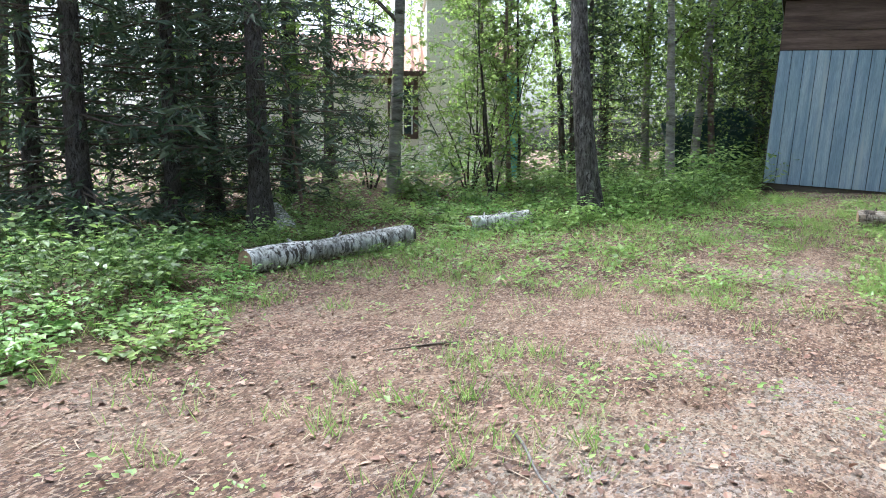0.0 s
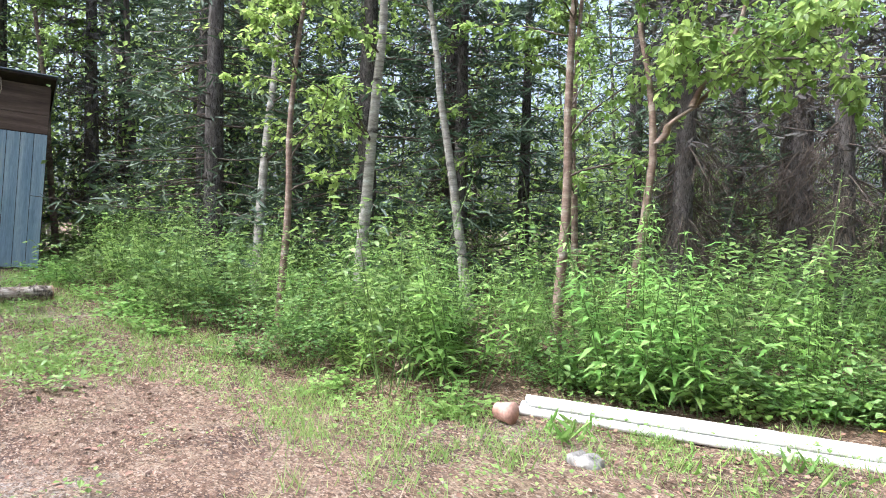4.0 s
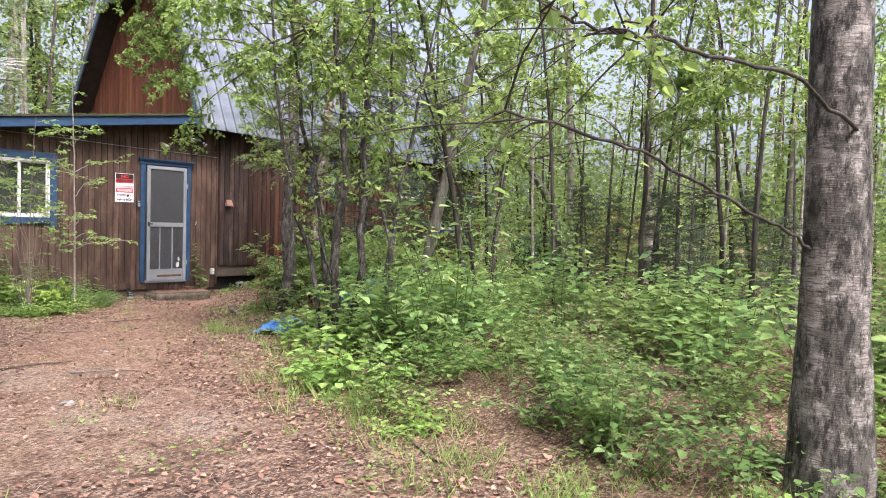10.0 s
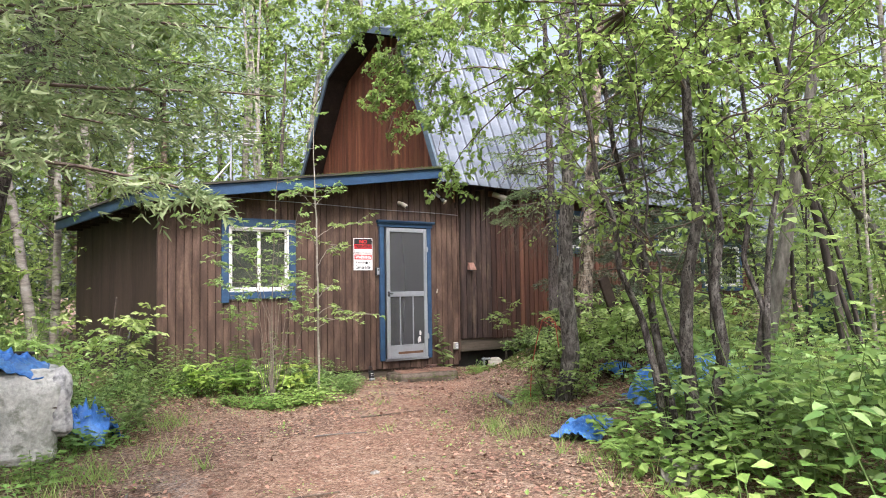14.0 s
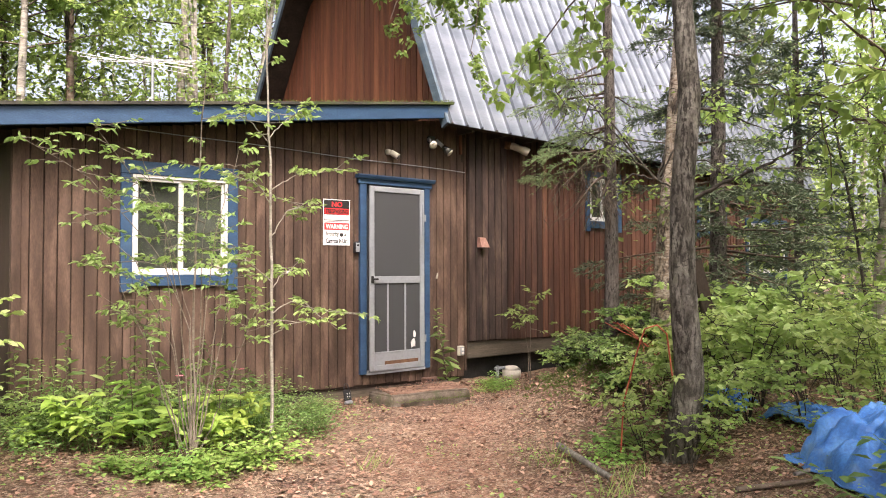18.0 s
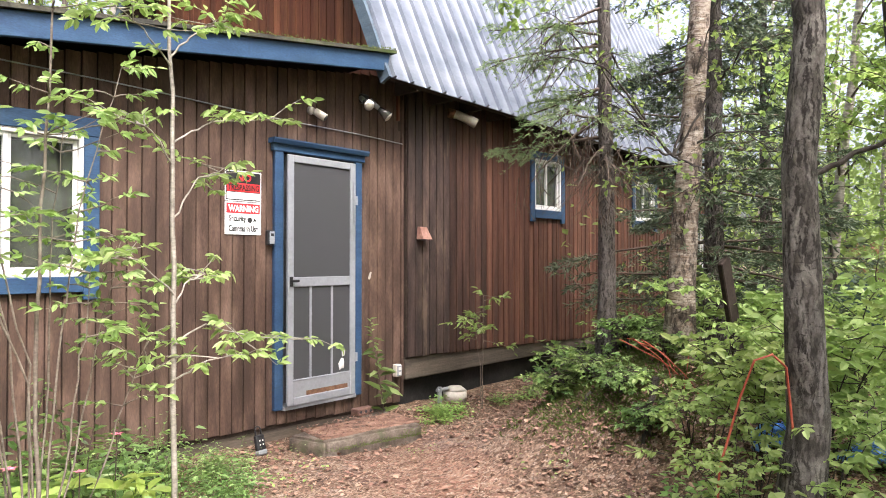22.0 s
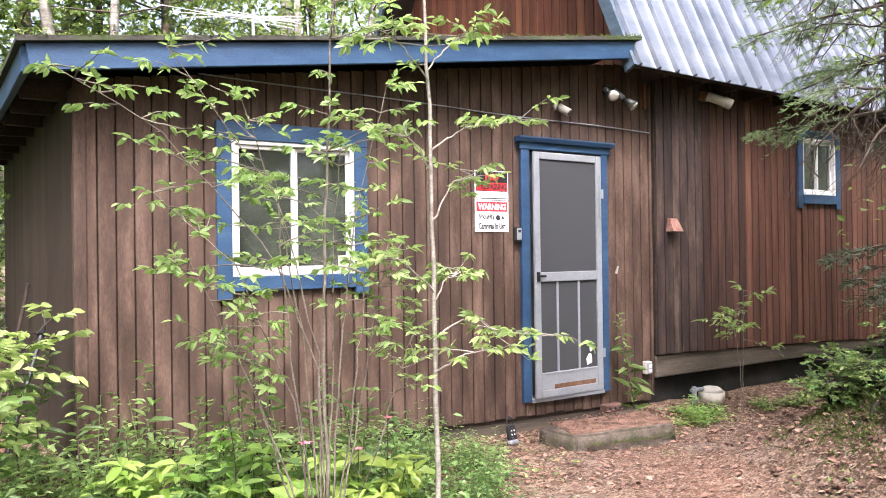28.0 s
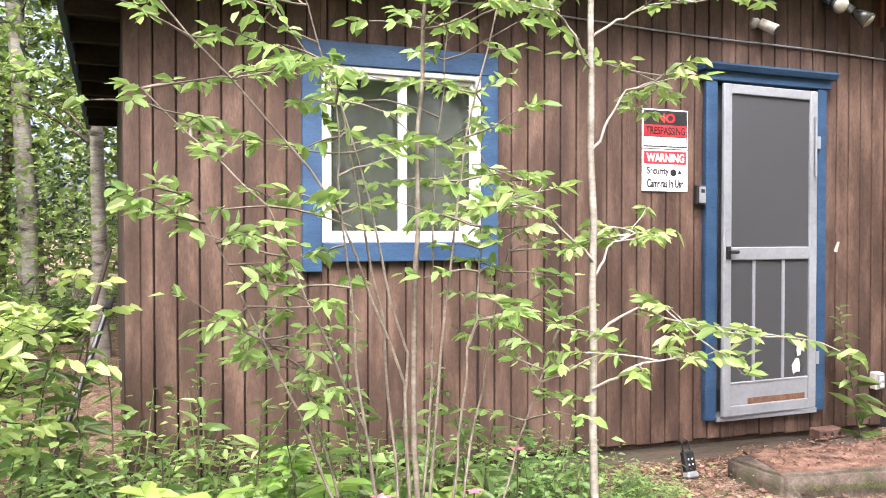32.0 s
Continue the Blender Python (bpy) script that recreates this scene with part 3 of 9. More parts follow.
class Heap:
    """Gathers tubes and leaves as arrays."""

    def __init__(self):
        self.v, self.f, self.n = [], [], 0

    def add(self, v, f):
        self.v.append(v)
        self.f.append(f + self.n)
        self.n += len(v)

    def tube(self, pts, radii, sides=5):
        pts, radii = np.asarray(pts, float), np.asarray(radii, float)
        d = np.gradient(pts, axis=0)
        d /= np.linalg.norm(d, axis=1, keepdims=True) + 1e-9
        ref = np.where(np.abs(d[:, 2:3]) > 0.9, [[1.0, 0, 0]], [[0, 0, 1.0]])
        u = np.cross(d, ref)
        u /= np.linalg.norm(u, axis=1, keepdims=True) + 1e-9
        w = np.cross(d, u)
        a = np.linspace(0, 2 * np.pi, sides, endpoint=False)
        ring = pts[:, None] + radii[:, None, None] * (np.cos(a)[None, :, None] * u[:, None] + np.sin(a)[None, :, None] * w[:, None])
        k, s = np.meshgrid(np.arange(len(pts) - 1), np.arange(sides), indexing="ij")
        t = (s + 1) % sides
        self.add(ring.reshape(-1, 3), np.stack([k * sides + s, k * sides + t, (k + 1) * sides + t, (k + 1) * sides + s], -1).reshape(-1, 4))

    def trunk(self, line, radii, rough=0.07, sides=26, rings=90):
        """A stout stem with ridged, flaking bark and swellings."""
        t = np.linspace(0, len(line) - 1, rings) ** 1.0
        t = (len(line) - 1) * (t / (len(line) - 1)) ** 1.5
        pts = np.column_stack([np.interp(t, np.arange(len(line)), line[:, c]) for c in range(3)])
        rad = np.interp(t, np.arange(len(line)), radii)
        a = np.linspace(0, 2 * np.pi, sides, endpoint=False)
        off = np.array([[noise.noise((math.cos(q) * 2.6, math.sin(q) * 2.6, p[2] * 1.3 + p[0])) * 0.7 + abs(noise.noise((math.cos(q) * 7, math.sin(q) * 7, p[2] * 4 + p[1]))) * 0.9 for q in a] for p in pts])
        rr = rad[:, None] * (1 + rough * off)
        ring = pts[:, None] + np.stack([np.cos(a)[None] * rr, np.sin(a)[None] * rr, 0 * rr], -1)
        k, s = np.meshgrid(np.arange(rings - 1), np.arange(sides), indexing="ij")
        u = (s + 1) % sides
        self.add(ring.reshape(-1, 3), np.stack([k * sides + s, k * sides + u, (k + 1) * sides + u, (k + 1) * sides + s], -1).reshape(-1, 4))

    def leaves(self, p, d, up, length, width, fold=0.25, blunt=0.55, simple=False):
        """Ovate blades, folded along the rib and bent at the tip."""
        p, d, up = np.asarray(p, float), np.asarray(d, float), np.asarray(up, float)
        d = d / (np.linalg.norm(d, axis=1, keepdims=True) + 1e-9)
        s = np.cross(d, up)
        s /= np.linalg.norm(s, axis=1, keepdims=True) + 1e-9
        nrm = np.cross(s, d)
        length = np.broadcast_to(np.asarray(length, float), (len(p),))[:, None]
        width = np.broadcast_to(np.asarray(width, float), (len(p),))[:, None]
        at = lambda k, side, lift: p + d * length * k + s * width * side + nrm * length * lift
        if simple:
            v = np.stack([p, at(0.42, 0.5, fold * 0.3), at(1.0, 0, -0.1), at(0.42, -0.5, fold * 0.3)], 1)
            self.add(v.reshape(-1, 3), np.arange(len(p))[:, None] * 4 + [0, 1, 2, 3])
            return
        v = np.stack([p, at(0.3, 0.5, fold * 0.4), at(0.7, blunt * 0.62, fold * 0.25 - 0.06), at(1.0, 0, -0.14),
                      at(0.7, -blunt * 0.62, fold * 0.25 - 0.06), at(0.3, -0.5, fold * 0.4)], 1)
        n = np.arange(len(p))[:, None] * 6
        f = np.stack([n + [0, 1, 2, 3], n + [0, 3, 4, 5]], 1).reshape(-1, 4)
        self.add(v.reshape(-1, 3), f)

    def blades(self, p, d, up, length, width):
        """Narrow pointed blades of one face each."""
        p, d = np.asarray(p, float), np.asarray(d, float)
        d = d / (np.linalg.norm(d, axis=1, keepdims=True) + 1e-9)
        s = np.cross(d, up)
        s /= np.linalg.norm(s, axis=1, keepdims=True) + 1e-9
        length = np.broadcast_to(np.asarray(length, float), (len(p),))[:, None]
        width = np.broadcast_to(np.asarray(width, float), (len(p),))[:, None]
        v = np.stack([p - s * width * 0.35, p + s * width * 0.35, p + d * length * 0.55 + s * width * 0.5, p + d * length], 1)
        n = np.arange(len(p))[:, None] * 4
        self.add(v.reshape(-1, 3), n + [0, 1, 2, 3])

    def mesh(self, name, material, smooth_shade=False):
        return mesh_of(name, np.concatenate(self.v), np.concatenate(self.f), material, smooth_shade)


def unit(rng, n, flat=1.0):
    v = rng.normal(size=(n, 3)) * [1, 1, flat]
    return v / (np.linalg.norm(v, axis=1, keepdims=True) + 1e-9)


def wander(rng, start, way, length, steps=8, bend=0.25, rise=0.0):
    """A crooked line that sets out one way."""
    p, d, out = np.array(start, float), np.array(way, float) / np.linalg.norm(way), []
    out.append(p.copy())
    for _ in range(steps):
        d = d + rng.normal(size=3) * bend / steps ** 0.5 + [0, 0, rise / steps]
        d /= np.linalg.norm(d)
        p = p + d * length / steps
        out.append(p.copy())
    return np.array(out)


# ---- ground ----
def build_ground():
    fine_x, fine_y = np.arange(-22, 9.01, 0.14), np.arange(-20, 3.01, 0.14)
    far = np.array([1, 2.2, 4, 7, 12, 20, 35, 60, 110, 200, 380])
    xs = np.concatenate([fine_x[0] - far[::-1], fine_x, fine_x[-1] + far])
    ys = np.concatenate([fine_y[0] - far[::-1], fine_y, fine_y[-1] + far])
    gx, gy = np.meshgrid(xs, ys)
    z = ground_z(gx, gy)
    rng = np.random.default_rng(5)
    near = (gx > -22) & (gx < 9) & (gy > -20) & (gy < 3)
    z = z + rng.normal(size=z.shape) * 0.006 * near
    nx = len(xs)
    k = (np.arange(len(ys) - 1)[:, None] * nx + np.arange(nx - 1)[None]).reshape(-1, 1)
    me = mesh_of("ground", np.stack([gx, gy, z], -1).reshape(-1, 3), k + [0, 1, nx + 1, nx], ground_material(), True)
    d = clear_dist(gx, gy) + 0.35 * np.sin(gx * 2.1 + np.sin(gy * 1.7)) * np.sin(gy * 2.6)
    a = me.attributes.new("bare", "FLOAT", "POINT")
    a.data.foreach_set("value", (1 - smooth(-0.5, 0.5, d)).ravel().astype(np.float32))
    w = me.attributes.new("worn", "FLOAT", "POINT")
    w.data.foreach_set("value", worn_way(gx, gy).ravel().astype(np.float32))
    tagged(new("ground", me), "reddish trodden soil drive with leaf litter and gravel patches", "ground", kind="structure")


build_ground()

# ---- the cabin: a low addition with the door, and the taller gambrel house behind it ----
ROOF0, SLOPE = 2.61, 0.141


def low_roof(x):
    """Top of the addition's roof edge."""
    return ROOF0 + (x + 3.96) * SLOPE


def left_wall(y):
    return -3.70 - 0.12 * y


def boards(parent, x0, x1, pitch, bottom, top, y, material, holes=(), name="board", depth=0.022, gap=0.0085, seed=1):
    """Upright boards, each cut round the openings (x0, x1, z0, z1)."""
    rng = random.Random(seed)
    n = max(1, round((x1 - x0) / pitch))
    w = (x1 - x0) / n
    for k in range(n):
        a, b = x0 + k * w + gap / 2, x0 + (k + 1) * w - gap / 2
        lo, hi = bottom((a + b) / 2) + rng.uniform(-0.008, 0.008), top((a + b) / 2)
        cuts = [(a, b, lo, hi)]
        for hx0, hx1, hz0, hz1 in holes:
            nxt = []
            for p, q, s, t in cuts:
                if q <= hx0 or p >= hx1:
                    nxt.append((p, q, s, t))
                    continue
                if p < hx0:
                    nxt.append((p, hx0, s, t))
                if q > hx1:
                    nxt.append((hx1, q, s, t))
                m0, m1 = max(p, hx0), min(q, hx1)
                if s < hz0:
                    nxt.append((m0, m1, s, hz0))
                if t > hz1:
                    nxt.append((m0, m1, hz1, t))
            cuts = nxt
        for p, q, s, t in cuts:
            if q - p < 0.01 or t - s < 0.01:
                continue
            j = rng.uniform(-0.002, 0.002)
            box(name, (p, y - depth + j, s), (q, y, t), material, parent, 0.003)


WIN1 = (-2.80, -1.93, 1.30, 2.21)
DOOR = (-0.40, 0.44, 0.20, 2.29)
WIN2 = (3.29, 3.90, 2.02, 2.64)
WIN3 = (6.05, 6.75, 2.00, 2.60)
WIN4 = (7.55, 8.85, 1.25, 2.15)


def cored_wall(name, x0, x1, bottom, top, y, thick, holes, label):
    """The wall behind the boards, with its openings cut through."""
    root = tagged(new(name), label, "wall", kind="structure")
    edges = sorted({x0, x1, *[h for hole in holes for h in hole[:2]]})
    for a, b in zip(edges, edges[1:]):
        inside = [h for h in holes if h[0] <= a and b <= h[1]]
        pieces = []
        if inside:
            h = inside[0]
            pieces += [((a, bottom(a)), (b, bottom(b)), (b, h[2]), (a, h[2])), ((a, h[3]), (b, h[3]), (b, top(b)), (a, top(a)))]
        else:
            pieces.append(((a, bottom(a)), (b, bottom(b)), (b, top(b)), (a, top(a))))
        for q in pieces:
            prism("wall_core", q, "y", y, y + thick, CORE, root)
    return root


wall_front = cored_wall("wall_front", -3.70, 1.04, lambda x: 0.10 - 0.02 * (x + 3.7), lambda x: low_roof(x) - 0.15, 0.024, 0.10, [WIN1, DOOR],
                        "brown stained grooved board wall of the low addition")
for bx0, bx1, bp in ((-3.70, -2.35, 0.104), (-2.35, 0.0, 0.102), (0.0, 1.04, 0.102)):
    boards(wall_front, bx0, bx1, bp, lambda x: 0.13 - 0.019 * (x + 3.7), lambda x: low_roof(x) - 0.13, 0.022, SIDING, [WIN1, DOOR], seed=3)
box("corner_board", (-3.725, -0.012, 0.12), (-3.655, 0.03, low_roof(-3.7) - 0.14), SIDING, wall_front)
box("sill_log", (-3.6, 0.03, -0.12), (1.0, 0.16, 0.07), BEAM, wall_front, 0.01, "weathered timber sill")
box("inner_batten", (1.042, -0.012, 0.10), (1.076, 0.03, 3.02), SIDING, wall_front)

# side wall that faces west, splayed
# the shade on this wall is put into the panels' darker brown
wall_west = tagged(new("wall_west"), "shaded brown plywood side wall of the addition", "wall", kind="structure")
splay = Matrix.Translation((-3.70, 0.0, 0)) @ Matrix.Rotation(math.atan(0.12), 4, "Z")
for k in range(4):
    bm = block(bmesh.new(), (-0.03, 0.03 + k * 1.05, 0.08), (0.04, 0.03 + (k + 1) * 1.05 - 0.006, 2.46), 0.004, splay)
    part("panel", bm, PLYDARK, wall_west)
wall_back = tagged(new("wall_back"), "plain brown rear wall of the addition", "wall", kind="structure")
prism("panel", [(-4.18, 0.0), (1.0, 0.0), (1.0, 3.15), (-4.18, 2.44)], "y", 4.2, 4.3, SIDING, wall_back)

# roof of the addition
roof_low = tagged(new("roof_low"), "low mossy roll-roofed lean-to roof with blue fascia", "roof", kind="structure")


def low_slab(name, x0, x1a, x1b, lift0, lift1, y0, y1, material, label=""):
    bm = bmesh.new()
    v = []
    for x, y in ((x0, y0), (x1a, y0), (x1b, y1), (x0 - 0.12 * (y1 - y0), y1)):
        v.append([bm.verts.new((x, y, low_roof(max(x, -4.0) if y > y0 else x) + h)) for h in (lift0, lift1)])
    bm.faces.new([a[0] for a in v][::-1])
    bm.faces.new([a[1] for a in v])
    for k in range(4):
        bm.faces.new((v[k][0], v[k - 1][0], v[k - 1][1], v[k][1]))
    bmesh.ops.recalc_face_normals(bm, faces=bm.faces)
    return part(name, bm, material, roof_low, label)


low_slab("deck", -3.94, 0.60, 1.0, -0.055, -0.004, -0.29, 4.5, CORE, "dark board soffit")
low_slab("roofing", -4.0, 0.62, 1.0, 0.0, 0.028, -0.36, 4.5, SHINGLE, "moss-edged roll roofing")
tilt = Matrix.Translation((-3.96, 0, ROOF0)) @ Matrix.Rotation(-math.atan(SLOPE), 4, "Y")
part("fascia", block(bmesh.new(), (0.0, -0.33, -0.155), (4.56, -0.293, -0.004), 0.005, tilt), BLUE, roof_low, "blue painted fascia board")
edge = Matrix.Translation((-3.96, -0.30, ROOF0 - 0.01)) @ Matrix.Rotation(math.atan(0.12), 4, "Z")
part("fascia", block(bmesh.new(), (-0.02, 0.0, -0.15), (0.02, 4.8, 0.0), 0.005, edge), BLUE, roof_low, "shaded dark blue side fascia")
for k in range(8):
    y = 0.15 + k * 0.52
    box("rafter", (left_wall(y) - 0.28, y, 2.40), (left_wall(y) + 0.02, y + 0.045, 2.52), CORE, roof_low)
moss = Heap()
rng = np.random.default_rng(11)
q = rng.uniform(0, 1, (700, 3))
mx = -4.0 + 4.6 * q[:, 0]
moss.leaves(np.stack([mx, -0.37 + 0.5 * q[:, 1] ** 3, low_roof(mx) + 0.025 + 0.012 * q[:, 2]], 1), unit(rng, 700, 0.6) + [0, 0, 0.5], unit(rng, 700), 0.022, 0.014, simple=True)
child("moss", moss.mesh("moss", MOSS), roof_low, "tufts of green moss along the roof edge")

# the gambrel house
PROFILE = [(-0.38, 3.02), (0.92, 5.93), (2.45, 6.50), (4.05, 5.93), (6.0, 3.30)]
FARX = 9.48


def eave(x):
    return 0.0 - 0.021 * (x - 0.6)


wall_side = cored_wall("wall_side", 1.08, 9.3, lambda x: 0.46 - 0.03 * (x - 1), lambda x: 3.16 + eave(x), -0.034, 0.10, [WIN2, WIN3, WIN4],
                       "red-brown grooved board side wall under deep eaves")
# boards near the corner: soot and weathering, with eave shade painted into the colour
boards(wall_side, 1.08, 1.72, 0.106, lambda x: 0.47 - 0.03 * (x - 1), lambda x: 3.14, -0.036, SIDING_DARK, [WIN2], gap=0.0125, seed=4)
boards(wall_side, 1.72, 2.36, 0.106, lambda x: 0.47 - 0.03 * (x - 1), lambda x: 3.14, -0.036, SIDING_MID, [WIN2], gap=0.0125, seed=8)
boards(wall_side, 2.36, 3.2, 0.106, lambda x: 0.47 - 0.03 * (x - 1), lambda x: 3.14, -0.036, SIDING_RED, [WIN2], gap=0.0125, seed=5)
boards(wall_side, 3.2, 9.3, 0.106, lambda x: 0.47 - 0.03 * (x - 1), lambda x: 3.12 + eave(x), -0.036, SIDING_RED, [WIN2, WIN3, WIN4], gap=0.0125, seed=6)
box("beam", (1.08, -0.03, 0.24), (9.2, 0.06, 0.45), BEAM, wall_side, 0.01, "weathered grey rim beam")
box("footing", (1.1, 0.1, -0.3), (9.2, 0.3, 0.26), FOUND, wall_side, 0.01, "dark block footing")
wall_far = tagged(new("wall_far"), "brown end wall of the house", "wall", kind="structure")
box("panel", (9.2, 0.07, 0.2), (9.3, 5.6, 3.2), SIDING_RED, wall_far)
prism("gable_panel", [(0.06, 3.2), (1.0, 5.85), (2.45, 6.4), (4.0, 5.85), (5.6, 3.2)], "x", 9.2, 9.28, SIDING_RED, wall_far)
wall_rear = tagged(new("wall_rear"), "plain brown rear wall of the house", "wall", kind="structure")
box("panel", (1.0, 5.5, 0.0), (9.2, 5.6, 3.6), SIDING_RED, wall_rear)

gable = tagged(new("wall_gable"), "red-brown upright boards of the gambrel gable", "wall", kind="structure")
prism("wall_core", [(0.0, 2.6), (5.6, 2.6), (5.65, 3.5), (4.0, 5.82), (2.45, 6.4), (1.0, 5.82), (-0.03, 3.5)], "x", 1.0, 1.06, CORE, gable)


def gable_top(y):
    for (a, p), (b, q) in zip(PROFILE, PROFILE[1:]):
        if a <= y <= b:
            return p + (q - p) * (y - a) / (b - a) - 0.12
    return 3.2


for k in range(42):
    y0 = -0.03 + k * 0.134
    bm = bmesh.new()
    t0, t1 = gable_top(y0), gable_top(y0 + 0.120)
    v = [bm.verts.new(c) for x in (0.975, 1.0) for c in ((x, y0, 2.75), (x, y0 + 0.120, 2.75), (x, y0 + 0.120, t1), (x, y0, t0))]
    for f in ((0, 1, 2, 3), (7, 6, 5, 4), (0, 4, 5, 1), (1, 5, 6, 2), (2, 6, 7, 3), (3, 7, 4, 0)):
        bm.faces.new([v[c] for c in f])
    bmesh.ops.recalc_face_normals(bm, faces=bm.faces)
    part("board", bm, GABLE_RED, gable)

roof_main = tagged(new("roof_main"), "galvanised ribbed steel gambrel roof", "roof", kind="structure")
for (ya, za), (yb, zb) in zip(PROFILE, PROFILE[1:]):
    run = math.hypot(yb - ya, zb - za)
    n = Vector((0, -(zb - za), yb - ya)) / run
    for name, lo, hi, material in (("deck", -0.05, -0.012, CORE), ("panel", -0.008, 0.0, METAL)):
        bm = bmesh.new()
        v = [[bm.verts.new(Vector((x, y, z + eave(x))) + n * h) for h in (lo, hi)] for x, y, z in ((0.52, ya, za), (FARX, ya, za), (FARX, yb, zb), (0.52, yb, zb))]
        bm.faces.new([a[0] for a in v][::-1])
        bm.faces.new([a[1] for a in v])
        for k in range(4):
            bm.faces.new((v[k][0], v[k - 1][0], v[k - 1][1], v[k][1]))
        bmesh.ops.recalc_face_normals(bm, faces=bm.faces)
        part(name, bm, material, roof_main)
    if ya > 2.0:
        continue
    for k in range(40):
        x = 0.56 + k * 0.228
        bm = bmesh.new()
        sec = [(-0.022, 0.0), (-0.010, 0.034), (0.010, 0.034), (0.022, 0.0)]
        v = [[bm.verts.new(Vector((x + u, y, z + eave(x))) + n * (h + 0.001)) for u, h in sec] for y, z in ((ya, za), (yb, zb))]
        for c in range(3):
            bm.faces.new((v[0][c], v[0][c + 1], v[1][c + 1], v[1][c]))
        bm.faces.new(v[0])
        bm.faces.new(v[1][::-1])
        bmesh.ops.recalc_face_normals(bm, faces=bm.faces)
        part("rib", bm, METAL, roof_main)
for (ya, za), (yb, zb) in zip(PROFILE, PROFILE[1:]):
    run = Vector((0, yb - ya, zb - za))
    n = Vector((0, -(zb - za), yb - ya)).normalized()
    bm = bmesh.new()
    v = [[bm.verts.new((x, *(Vector((0, y, z)) + n * h).yz)) for x in (0.49, 0.525)] for y, z, h in ((ya, za, 0.01), (yb, zb, 0.01), (yb, zb, -0.11), (ya, za, -0.11))]
    bm.faces.new([a[0] for a in v])
    bm.faces.new([a[1] for a in v][::-1])
    for k in range(4):
        bm.faces.new((v[k][0], v[k - 1][0], v[k - 1][1], v[k][1]))
    bmesh.ops.recalc_face_normals(bm, faces=bm.faces)
    part("barge_board", bm, BLUE_GREY, roof_main, "blue-grey barge board")
for k in range(18):
    x = 0.9 + k * 0.48
    prism("rafter_tail", [(-0.34, 2.98 + eave(x)), (-0.06, 2.98 + eave(x)), (-0.06, 3.12 + eave(x)), (-0.30, 3.06 + eave(x))], "x", x, x + 0.045, CORE, roof_main)


# ---- windows and door ----
GLASS = glass("window_glass", (0.85, 0.9, 0.88))
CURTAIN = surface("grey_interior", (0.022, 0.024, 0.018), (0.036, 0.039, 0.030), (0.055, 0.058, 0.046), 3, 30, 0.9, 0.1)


def window(name, hole, y, label, trim=0.10, head=0.12, panes=2, paint=None, sill=True):
    x0, x1, z0, z1 = hole
    root = tagged(new(name), label, "window", kind="structure")
    paint = paint or BLUE
    box("casing", (x0 - trim, y - 0.034, z1), (x1 + trim, y - 0.004, z1 + head), paint, root, 0.004, "blue painted head casing")
    box("casing", (x0 - trim, y - 0.032, z0 - 0.15), (x0, y - 0.004, z1 - 0.002), paint, root)
    box("casing", (x1, y - 0.032, z0 - 0.15), (x1 + trim, y - 0.004, z1 - 0.002), paint, root)
    box("sill", (x0 + 0.002, y - 0.034, z0 - 0.10), (x1 - 0.002, y - 0.004, z0), paint, root, 0.004, "blue painted sill board")
    f = box("frame", (x0, y - 0.024, z0), (x0 + 0.028, y + 0.06, z1), WHITE, root, 0.004, "white vinyl frame")
    box("frame_side", (x1 - 0.028, y - 0.024, z0), (x1, y + 0.06, z1), WHITE, f)
    box("frame_head", (x0 + 0.028, y - 0.024, z1 - 0.03), (x1 - 0.028, y + 0.06, z1), WHITE, f)
    box("frame_sill", (x0 + 0.028, y - 0.024, z0), (x1 - 0.028, y + 0.06, z0 + 0.035), WHITE, f)
    w = (x1 - x0 - 0.056) / panes
    for k in range(panes):
        a = x0 + 0.028 + k * w
        s = part("sash", block(block(block(block(bmesh.new(), (a, y - 0.008 + 0.018 * (k % 2), z0 + 0.036), (a + 0.024, y + 0.03, z1 - 0.032), 0.003),
                 (a + w - 0.024, y - 0.008 + 0.018 * (k % 2), z0 + 0.036), (a + w, y + 0.03, z1 - 0.032), 0.003),
                 (a + 0.024, y - 0.008 + 0.018 * (k % 2), z0 + 0.036), (a + w - 0.024, y + 0.03, z0 + 0.060), 0.003),
                 (a + 0.024, y - 0.008 + 0.018 * (k % 2), z1 - 0.056), (a + w - 0.024, y + 0.03, z1 - 0.032), 0.003), WHITE, root)
        pane = box("pane", (a + 0.020, y + 0.010 + 0.01 * (k % 2), z0 + 0.056), (a + w - 0.020, y + 0.014 + 0.01 * (k % 2), z1 - 0.052), GLASS, s, 0)
        pane.visible_shadow = False
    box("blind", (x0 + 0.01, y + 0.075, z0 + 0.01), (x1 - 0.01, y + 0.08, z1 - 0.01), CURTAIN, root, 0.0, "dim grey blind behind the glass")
    return root


win1 = window("window_1", WIN1, 0.0, "white sliding window in blue casing, dark glass")
box("latch_card", (WIN1[1] - 0.12, -0.004, WIN1[2] + 0.05), (WIN1[1] - 0.05, 0.004, WIN1[2] + 0.13), CREAM, win1, 0.002, "small pale card behind the glass")
window("window_2", WIN2, -0.06, "small white sliding window in blue casing", 0.085, 0.09)
window("window_3", WIN3, -0.06, "small white window in blue casing near the far end", 0.085, 0.09)
window("window_4", WIN4, -0.06, "wide white window in blue casing far along the wall", 0.085, 0.09)

